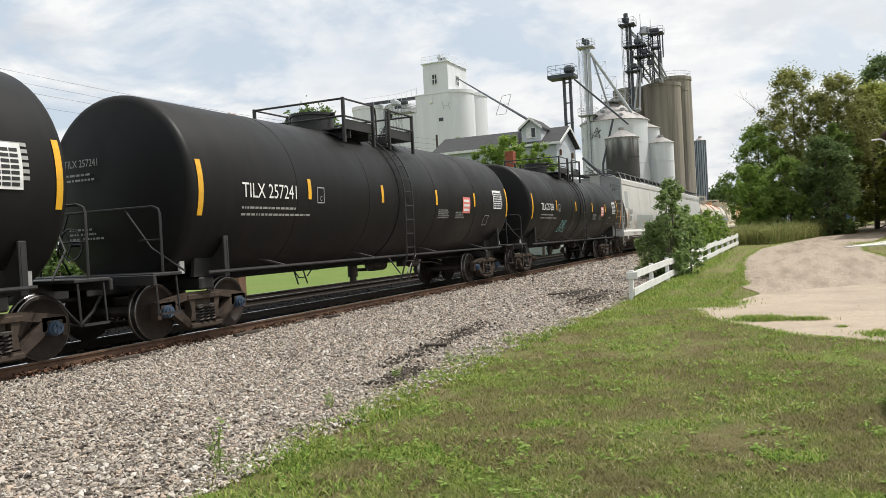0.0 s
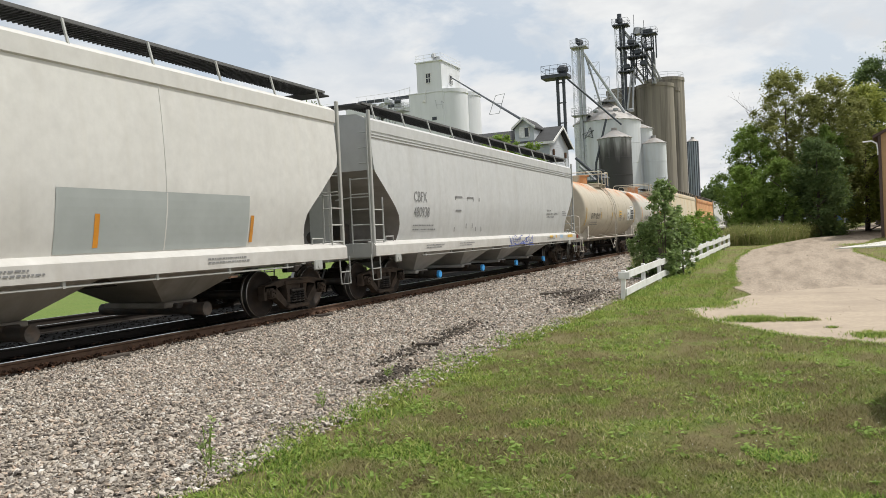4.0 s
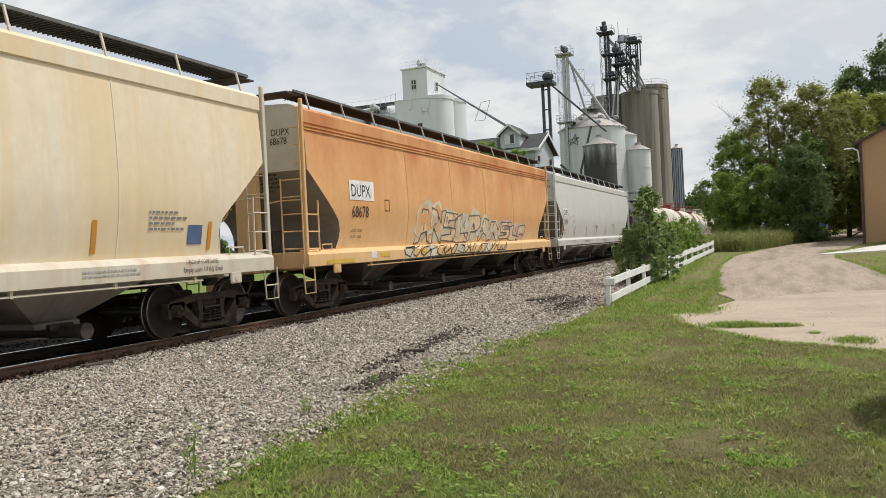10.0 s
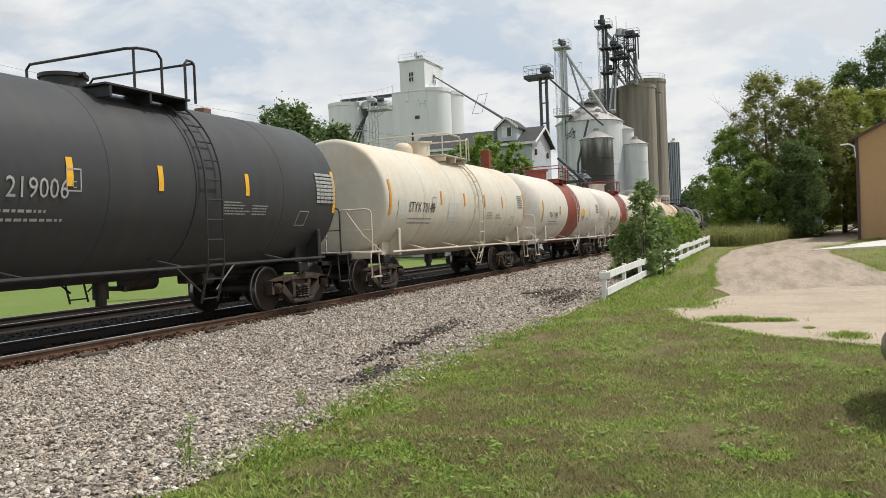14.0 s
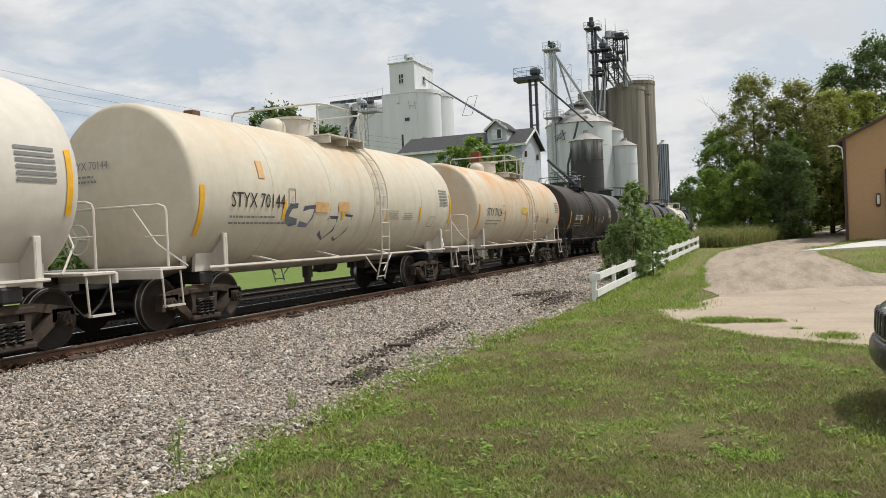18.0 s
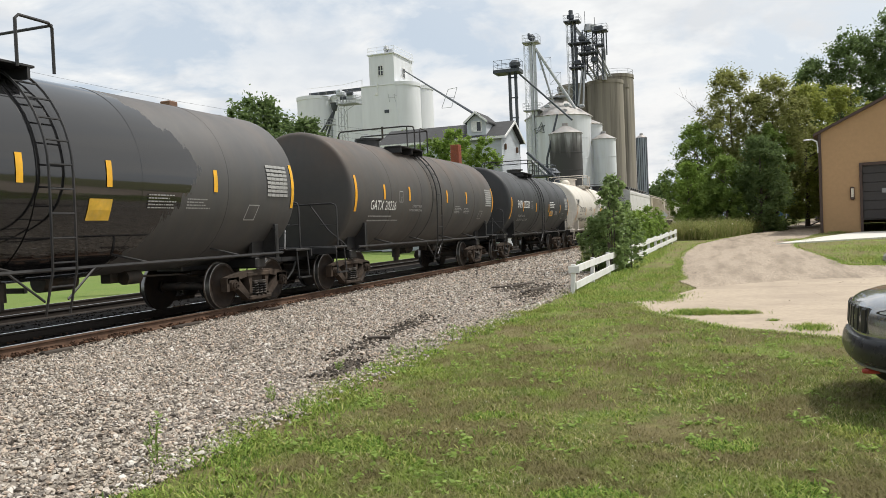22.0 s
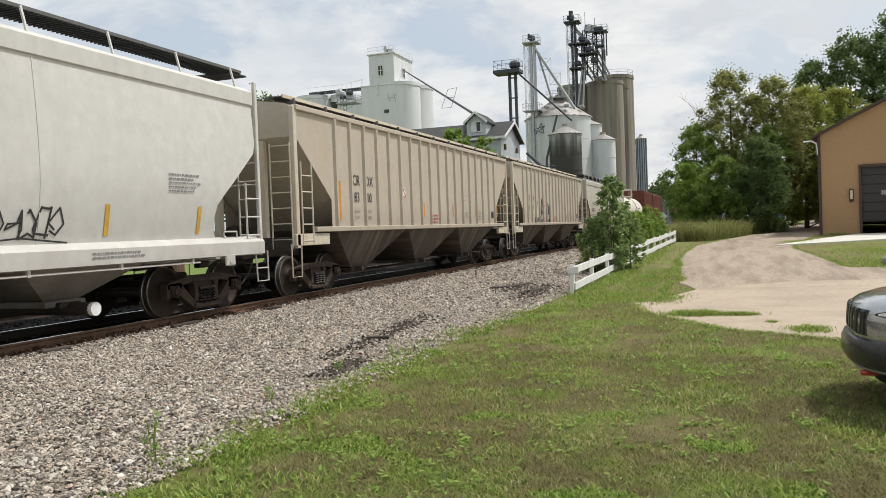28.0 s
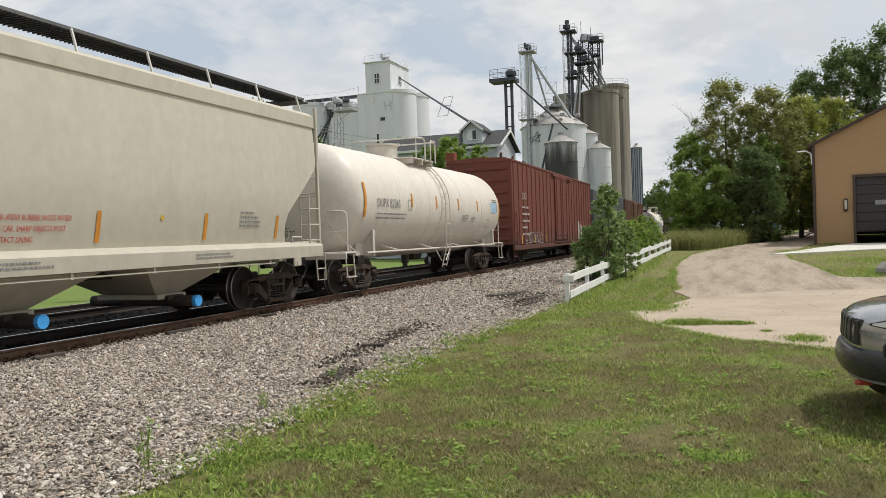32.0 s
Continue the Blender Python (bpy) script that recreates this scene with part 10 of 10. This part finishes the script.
hop(165.75, 16.95, "white covered hopper car with clean paint", P_HOP_WHITE, (-8.6, -6.06, -3.45, -0.9, 1.7, 4.3, 6.9),
    [("mark_board", PANEL_WHITE, [('bar', -8.42, 1.02, 0.98, 0.38)]), ("reporting_mark", INK_BLACK, [('text', "DUPX", -8.36, 1.08, 0.27)]), ("car_number", INK_BLACK, [('text', "21993", -8.3, 0.66, 0.24)]),
     ("capacity_writing", INK_BLACK, [('text', "LD LMT  222600 LB", -8.45, 0.36, 0.06), ('text', "LT WT    63200 LB", -8.45, 0.22, 0.06)]), ("plate_box", INK_GREY, [('line', [(-6.6, 0.8), (-6.36, 0.8), (-6.36, 1.07), (-6.6, 1.07), (-6.6, 0.8)], 0.018)]),
     ("notice_writing", INK_GREY, text_lines(-1.4, 0.62, 0.8, 3, 0.035) + text_lines(3.6, 0.68, 0.7, 3, 0.04)), ("data_sheet", INK_BLACK, [('bar', 8.0 - 0.6, 0.20, 0.34, 0.30)])],
    sill_writing=sill_notes(E4, INK_GREY)[1:] + [("sill_writing", INK_BLACK, [('text', "CLOSE HOPPER GATES AND ROOF", -7.1, 0.17, 0.05, 0.72), ('text', "HATCHES BEFORE MOVING CAR", -7.1, 0.09, 0.05, 0.72)])], reflector=mat("ochre reflector", (0.62, 0.36, 0.04), 0.5), bay_paint=P_BAY, end_text=[('text', "DUPX", 0.86, 3.92, 0.14), ('text', "21993", 0.84, 3.70, 0.14)] + text_lines(0.38, 3.35, 0.5, 3, 0.045))
FRA = lambda H, ink: [("data_table", ink, table(H * 0.86, -0.14, 0.76, 0.66, 8, 5))]
tank(181.7, 9.0, "short dark grey tank car with yellow reflectors", P_DKGREY, BLACK, "GATX 219006", INK_DIM, INK_DIM, a=-3.95, plate=-2.02, man=(-0.55, 0.14, 0.34), lad=0.93, rails=(-0.2, 0.33, 0.9, 1.14), size=0.28, over=0.67, mids=(-1.97, -0.22, 2.0), ln=13.0, dv=-0.04, mark_v=-0.23, extra=FRA(5.1, INK_DIM), stays=3)
tank(195.5, 10.55, "cream tank car with grey repaint squares", P_CREAM, T_CREAM, "STYX 70148", INK_BLACK, INK_GREY, refl=ORANGE, a=-4.75, lad=0.66, rails=(-1.1, 0.2, 0.72, 0.95), size=0.29, mark_v=-0.26, mids=(-2.5, -0.6, 1.3, 3.2), bubble=P_CREAM, head='flat',
     extra=[("paint_patch", PALE_PATCH, [('bar', -5.4, -0.45, 0.5, 0.5), ('bar', -1.9, -0.5, 0.8, 0.55), ('bar', 0.5, -0.62, 0.5, 0.4)])])
tank(210.3, 10.75, "white tank car with a wide rust red band", P_WHITE, T_WHITE, "TILX 11045", INK_BLACK, INK_GREY, a=-4.9, lad=0.2, rails=(-1.16, -0.75, -0.21, 0.32), size=0.26, mark_v=-0.3, dv=-0.14, head='dome', band=(-1.5, 1.1, P_BAND), mids=(-3.0, 1.9, 3.3), platform_paint=P_BAND, dome_paint=P_BAND, strap=P_BAND,
     extra=[("emergency_decal", PANEL_YELLOW, [('bar', 1.5, -0.25, 0.7, 0.4)])], un="1789")
tank(225.05, 10.58, "white tank car with a rust red middle band", P_WHITE, T_WHITE, "GATX 60915", INK_BLACK, INK_GREY, a=-5.25, lad=0.2, rails=(-1.16, -0.75, -0.21, 0.32), size=0.30, sub=0, mark_v=-0.42, dv=-0.22, head='dome', band=(-1.75, 1.0, P_BAND), mids=(-3.26, -1.49, 0.82, 2.73), platform_paint=P_BAND, dome_paint=mat("plastic-wrapped bonnet", (0.55, 0.48, 0.42), 0.4), strap=P_BAND,
     extra=[("emergency_decal", PANEL_YELLOW, [('bar', 1.08, -0.42, 0.66, 0.36)]), ("notice_writing", INK_GREY, text_lines(-2.7, -0.3, 0.9, 6, 0.035)), ("weights", INK_BLACK, [('text', "LD LMT  205300 LBS  93100 KGS", -5.4, -0.60, 0.10, 0.75), ('text', "LT WT  57700 LBS  26200 KGS", -5.4, -0.78, 0.10, 0.75)])], un="1789")
tank(239.62, 10.53, "cream tank car with slate paint-over patches", P_CREAM_ORANGE, T_WHITE, "STYX 70144", INK_BLACK, INK_GREY, a=-5.05, lad=1.04, rails=(-1.1, 0.2, 0.72, 0.95), size=0.29, mark_v=-0.22, dv=-0.42, mids=(-3.3, -0.86, 1.48, 3.6), bubble=P_CREAM, refl=YELLOW,
     extra=[("paint_patch", SLATE_PATCH, [('poly', [(-3.25, -0.30), (-3.10, -0.12), (-2.80, -0.10), (-2.75, -0.55), (-3.00, -0.60), (-3.2, -0.5)]), ('poly', [(-2.68, -0.60), (-2.55, -0.15), (-2.10, -0.12), (-2.15, -0.40), (-2.35, -0.62)]),
                                          ('poly', [(-1.75, -0.80), (-1.45, -0.35), (-1.05, -0.35), (-1.10, -0.70), (-1.45, -0.95)]), ('poly', [(-1.00, -0.92), (-0.72, -0.30), (-0.36, -0.32), (-0.50, -0.72), (-0.85, -1.0)])]),
            ("old_decal", mat("faded peach decal", (0.62, 0.38, 0.17), 0.6), [('bar', -2.1, -0.28, 0.55, 0.22), ('bar', -1.1, -0.25, 0.5, 0.22), ('bar', -4.15, 0.35, 0.2, 0.35)])], end_text=[('text', "STYX 70144", -0.98, 0.42, 0.15)] + text_lines(-0.9, 0.28, 0.6, 2, 0.05))
tank(254.15, 10.45, "cream tank car stained orange on top", P_CREAM_STAIN, T_WHITE, "STYX 70124", INK_BLACK, INK_GREY, a=-5.0, lad=0.9, rails=(-1.1, 0.2, 0.72, 0.95), size=0.29, mark_v=-0.22, dv=-0.40, mids=(-2.8, 0.2, 1.9, 3.6), bubble=P_CREAM, refl=ORANGE,
     extra=[("old_decal", mat("faded yellow decal", (0.62, 0.40, 0.06), 0.5), [('bar', -0.6, -0.1, 0.7, 0.25)]), ("data_sheet", INK_GREY, [('bar', 3.6, -0.5, 0.35, 0.25)])])
tank(268.6, 10.63, "black tank car browned by sun with yellow reflectors", P_BLACK_BROWN, BLACK, "GATX 63534", INK_WHITE, INK_DIM, a=-4.86, plate=-8.0, man=(-1.75, 0.16, 0.36), lad=-0.30, rails=(-1.38, -1.0, -0.63, 0.07), size=0.30, mark_v=-0.30, dv=-0.42, mids=(-3.42, -1.40, 0.74, 3.25), extra=FRA(5.8, INK_DIM))
tank(283.37, 10.65, "dark grey tank car with a glossy oil spill", P_OIL, BLACK, "GATX 206984", INK_WHITE, INK_DIM, a=-4.86, lad=-0.30, rails=(-1.32, -0.95, -0.5, 0.13), size=0.27, mark_v=-0.34, dv=-0.08, mids=(-2.3, -0.9, 0.7, 3.3), extra=FRA(5.8, INK_DIM) + [("yellow_plate", PANEL_YELLOW, [('bar', 0.33, -0.62, 0.46, 0.34)])])
tank(298.25, 10.6, "browned dark grey tank car with orange reflectors", P_DKGREY_BROWN, BLACK, "GATX 20226", INK_WHITE, INK_DIM, man=(-1.75, 0.16, 0.36), refl=mat("amber reflector", (0.72, 0.34, 0.02), 0.45), a=-5.05, lad=-0.25, rails=(-1.29, -0.95, -0.5, 0.13), size=0.26, mark_v=-0.35, dv=-0.05, mids=(-4.19, -2.43, 0.76, 2.75), extra=FRA(5.8, INK_DIM) + [("owner_notice", INK_DIM, [('text', "CONSULT OWNER", -2.2, -0.26, 0.075), ('text', "BEFORE REPAIRING TANK", -2.4, -0.38, 0.075)])])
tank(313.15, 10.95, "dark grey tank car with white lettering", P_DKGREY, BLACK, "SHPX 202300", INK_WHITE, INK_DIM, refl=mat("amber reflector", (0.72, 0.34, 0.02), 0.45), a=-5.12, sub=0, plate=-2.6, lad=-0.65, man=(0.45, 0.20, 0.34), size=0.33, mark_v=-0.12, dv=-0.26, rails=(-1.1, -0.6, -0.21, 0.69), mids=(-4.05, -1.62, 1.10, 3.86), extra=FRA(5.9, INK_DIM) + [("capacity_writing", INK_DIM, [('text', "195400 LBS  88650 KGS", -4.80, -0.53, 0.105), ('text', "67600 LBS  30650 KGS  11-99 NEW", -4.76, -0.72, 0.105)]), ("emergency_decal", mat("amber decal", (0.72, 0.34, 0.02), 0.5), [('bar', 1.34, -0.49, 0.80, 0.25)]), ("decal_writing", INK_BLACK, [('bar', 1.42, -0.43 + 0.09 * i, 0.62, 0.035) for i in range(2)]), ("notice_writing", INK_WHITE, text_lines(1.28, 0.20, 1.2, 4, 0.05))])
tank(328.05, 10.45, "white tank car with black sprayed tags", P_WHITE, T_WHITE, "STYX 70127", INK_BLACK, INK_GREY, refl=ORANGE, a=-5.0, lad=0.89, rails=(-1.1, 0.2, 0.72, 0.95), size=0.31, sub=0, plate=-8.0, mark_v=-0.21, dv=-0.36, mids=(-2.95, 0.2, 3.33), bubble=P_WHITE,
     extra=[("sprayed_tag", SPRAY_BLACK, scrawl(rng, -5.95, 0.16, 1.06, 0.42, 6)), ("sprayed_tag", SPRAY_BLACK, [('text', "ZENKO GRAPHIX", -5.05, -0.84, 0.24, 0.78)]), ("sprayed_tag", SPRAY_SMOKE, [('text', "LACED", -1.75, -0.10, 0.23, 0.95)] + scrawl(rng, -2.6, -0.75, 0.5, 0.2, 3) + scrawl(rng, -0.3, -0.6, 0.5, 0.22, 3)), ("capacity_writing", INK_BLACK, [('text', "LD LMT  196500 LB  89 990 KG", -5.0, -0.40, 0.075, 0.78), ('text', "LT WT   66200 LB  30 000 KG", -5.0, -0.60, 0.075, 0.78)]),
            ("sprayed_tag", SPRAY_SMOKE, scrawl(rng, 1.4, 0.15, 1.3, 0.5, 6)), ("paint_blot", SPRAY_TEAL, [blob(rng, -0.9, -0.75, 0.5, 0.4)]), ("emergency_decal", PANEL_YELLOW, [('bar', 2.57, -0.14, 0.68, 0.28)])])
tank(341.7, 8.32, "short black tank car with yellow lettering", P_BLACK, BLACK, "UTLX 631389", YELLOW, INK_DIM, a=-3.7, lad=0.09, cage=True, size=0.26, mark_v=-0.29, over=0.8, mids=(-2.1, -0.8, 1.4, 3.0), ln=12.5, extra=[("data_sheet", PANEL_WHITE, [('bar', 2.0, -0.28, 0.7, 0.36)])] + FRA(4.9, INK_DIM), stays=3)
hop(358.4, 16.2, "white covered hopper car with black tags low on its side", P_HOP_WHITE, (-7.9, -5.4, -2.7, 0.0, 2.7, 5.2, 7.4),
    [("reporting_mark", INK_GREY, [('text', "FURX", -7.3, 1.0, 0.24), ('text', "872246", -7.3, 0.66, 0.24)]), ("notice_writing", INK_GREY, text_lines(6.6, 1.10, 1.0, 5, 0.04)),
     ("sprayed_tag", SPRAY_BLACK, scrawl(rng, 0.7, 0.08, 1.6, 0.45, 6) + scrawl(rng, 3.0, 0.08, 1.4, 0.45, 6))],
    sill_writing=sill_notes(E4, INK_GREY), reflector=mat("ochre reflector", (0.62, 0.36, 0.04), 0.5), outlet_cap=WHITE_CAP, bay_paint=P_BAY, seam=(-4.0, 0.0, 4.0), end_text=[('text', "FURX", 0.6, 3.76, 0.14), ('text', "872246", 0.6, 3.52, 0.14)])


def ribbed(u, tc, num, label, tag):
    w = [("reporting_mark", INK_BLACK, [('text', "CR", -5.80, 1.06, 0.27), ('text', "DX", -5.06, 1.06, 0.27), ('text', num[:2], -5.72, 0.64, 0.26), ('text', num[2:], -5.00, 0.64, 0.26)]),
         ("capacity_writing", INK_GREY, [('text', "LD LMT", -5.78, 0.36, 0.09), ('text', "LT WT", -5.78, 0.20, 0.09), ('text', "197200", -5.06, 0.36, 0.09), ('text', "65800", -5.0, 0.20, 0.09)]),
         ("notice_writing", INK_RED, text_lines(-0.2, 0.30, 0.5, 4, 0.06)), ("warning_board", PANEL_WHITE, [('poly', [(q + 0.17 * math.cos(a * 0.3927), 0.95 + 0.17 * math.sin(a * 0.3927)) for a in range(16)]) for q in (-2.5, 2.85)]), ("warning_mark", INK_RED, [('line', [(q + 0.13 * math.cos(a * 0.5236), 0.95 + 0.13 * math.sin(a * 0.5236)) for a in range(13)], 0.03) for q in (-2.5, 2.85)] + [('line', [(q - 0.1, 1.05), (q + 0.1, 0.85)], 0.03) for q in (-2.5, 2.85)]),
         ("notice_writing", INK_GREY, text_lines(2.6, 0.40, 0.8, 3, 0.04) + text_lines(4.4, 0.45, 0.5, 4, 0.05)), ("data_sheet", INK_BLACK, [('bar', 6.2, 0.25, 0.3, 0.25)])] + tag
    car = ribbed_hopper(u, dict(tc=tc, len=tc + 4.2, paint=P_RIB, trim=T_CREAM, bay_paint=P_BAY_DARK, label=label, writing=w, marks=[(-6.55, 0.18, 0.12, 0.95)] + [(m, 0.28, 0.10, 0.42) for m in (-3.52, -1.02, 1.66, 4.12, 6.95)]))
    TRAIN.append((car, u))


ribbed(377.67, 13.8, "8300", "dusty beige ribbed hopper car", [])
ribbed(395.65, 13.5, "8327", "dusty beige ribbed hopper car with smoky sprayed letters", [("sprayed_letters", SPRAY_SMOKE, [('line', [(-4.0, 1.02), (-4.42, 0.10), (-3.35, 0.22)], 0.22), ('line', [(-2.95, 1.10), (-3.35, 0.08), (-2.45, 0.12)], 0.24), ('line', [(-2.95, 1.1), (-2.6, 0.7)], 0.2), ('line', [(-3.1, 0.55), (-2.5, 0.5)], 0.2), ('line', [(-1.95, 1.05), (-2.05, 0.06), (-1.35, 0.12), (-1.2, 0.5), (-1.75, 0.55), (-1.3, 0.75), (-1.9, 1.05)], 0.2)])])
hop(415.03, 16.4, "beige covered hopper car with blue outlet caps", P_HOP_BEIGE, (-8.05, -5.5, -2.77, -0.12, 2.6, 5.2, 7.6),
    [("reporting_mark", INK_BLACK, [('text', "CBFX", -7.42, 1.28, 0.27), ('text', "474072", -7.46, 0.86, 0.27)]), ("capacity_writing", INK_BLACK, text_lines(-7.5, 0.62, 1.2, 3, 0.05, 2.6)),
     ("notice_writing", INK_RED, [('text', "LINED CAR-WEAR RUBBER SHOES WHEN", 0.55, 0.42, 0.085, 0.72), ('text', "ENTERING CAR. SHARP OBJECTS MUST", 0.55, 0.27, 0.085, 0.72), ('text', "NOT CONTACT LINING.", 0.55, 0.12, 0.085, 0.72)]), ("notice_writing", INK_GREY, text_lines(6.3, 0.6, 0.7, 4, 0.05)), ("small_decal", PANEL_YELLOW, [blob(rng, -4.0, 0.42, 0.12, 0.14), blob(rng, 4.0, 0.42, 0.12, 0.14)])],
    sill_writing=sill_notes(E4, INK_GREY), outlet_cap=BLUE_CAP, bay_paint=P_HOP_BEIGE, trim=P_HOP_BEIGE, end_text=[('text', "CBFX", 0.55, 3.72, 0.16), ('text', "474072", 0.50, 3.48, 0.16)], edge_paint=P_HOP_WHITE)
tank(433.1, 11.45, "clean white tank car with grey stencils", car_paint("bright white tank paint", (0.68, 0.63, 0.56), rust_amt=0.08, streak=0.15, grime=(0.3, 0.24, 0.18), grime_amt=0.5, low=(0.8, 1.5)), T_WHITE, "DUPX 82265", INK_GREY, INK_GREY, refl=ORANGE, a=-5.6, lad=-0.2, size=0.25, mids=(-3.1, -1.0, 1.2, 3.4), head='dome',
     extra=[("data_sheet", mat("pale blue decal", (0.35, 0.5, 0.65), 0.5), [('bar', 5.2, -0.05, 0.7, 0.4)])])
box_car(452.6, dict(tc=15.2, len=22.3, paint=P_BOX_RED, top=4.78, label="faded red boxcar with peeling paint and double doors",
        writing=[("faded_lettering", mat("peeling white paint", (0.42, 0.38, 0.35), 0.8), [('text', "SOO", -9.0, 2.3, 0.35)] + text_lines(-9.0, 1.9, 1.4, 5, 0.12, 2.6) + [('bar', 5.2, 0.3, 0.5, 1.1), ('bar', 6.1, 0.3, 0.4, 0.9)]), ("sprayed_tag", INK_DIM, scrawl(rng, -8.4, 0.3, 3.4, 0.5, 9))], marks=[(-9.2 + 2.6 * i, 0.25, 0.10, 0.4) for i in range(4)]))
TRAIN.append((bpy.data.objects["box_car"], 452.6))
b2 = box_car(473.2, dict(tc=13.0, len=18.2, paint=P_BOX_GREY, top=4.45, label="grey boxcar with a dark sliding door"))
TRAIN.append((b2, 473.2))
b3 = box_car(491.2, dict(tc=12.4, len=17.4, paint=P_BOX_BROWN, top=4.45, label="brown boxcar with dark doors"))
TRAIN.append((b3, 491.2))
tank(507.6, 10.6, "black tank car at the tail of the view", P_BLACK_BROWN, BLACK, "GATX 63512", INK_DIM, INK_DIM)
tank(522.2, 10.6, "white tank car at the tail of the view", P_WHITE, T_WHITE, "GATX 70120", INK_GREY, INK_GREY, refl=ORANGE)
tank(536.9, 10.6, "black tank car at the tail of the view", P_BLACK, BLACK, "GATX 63520", INK_DIM, INK_DIM)
tank(551.6, 10.6, "dark grey tank car at the tail of the view", P_DKGREY, BLACK, "GATX 63521", INK_DIM, INK_DIM)
tank(566.3, 10.6, "black tank car at the tail of the view", P_BLACK, BLACK, "GATX 63527", INK_DIM, INK_DIM)



# ------------------------------------------------------------------ what moves
def motions():
    """The train rolls past; its wheelsets turn while they pass close by."""
    for car, u in TRAIN:
        rows = []
        for i in range(17):
            t = 2.0 * i
            rows.append((t, pose(XT, u - run_of(t), ZR)))
        walk(car, rows)
        for axle, y in AXLES[car.name]:
            near = [k for k in range(0, 961) if -2.0 < u + y - run_of(k / 30) < 34.0]
            spin = []
            if near:
                ks = near if near[0] == 0 else [0] + near
                if ks[-1] != 960:
                    ks = ks + [960]
                for k in ks:
                    kk = min(max(k, near[0]), near[-1])
                    ang = math.degrees(run_of(kk / 30) / WR) % 360.0
                    spin.append((k / 30, pose(0, y, WR, ang, 0, 0)))
            else:
                spin = [(0.0, pose(0, y, WR)), (32.0, pose(0, y, WR))]
            walk(axle, spin)


motions()
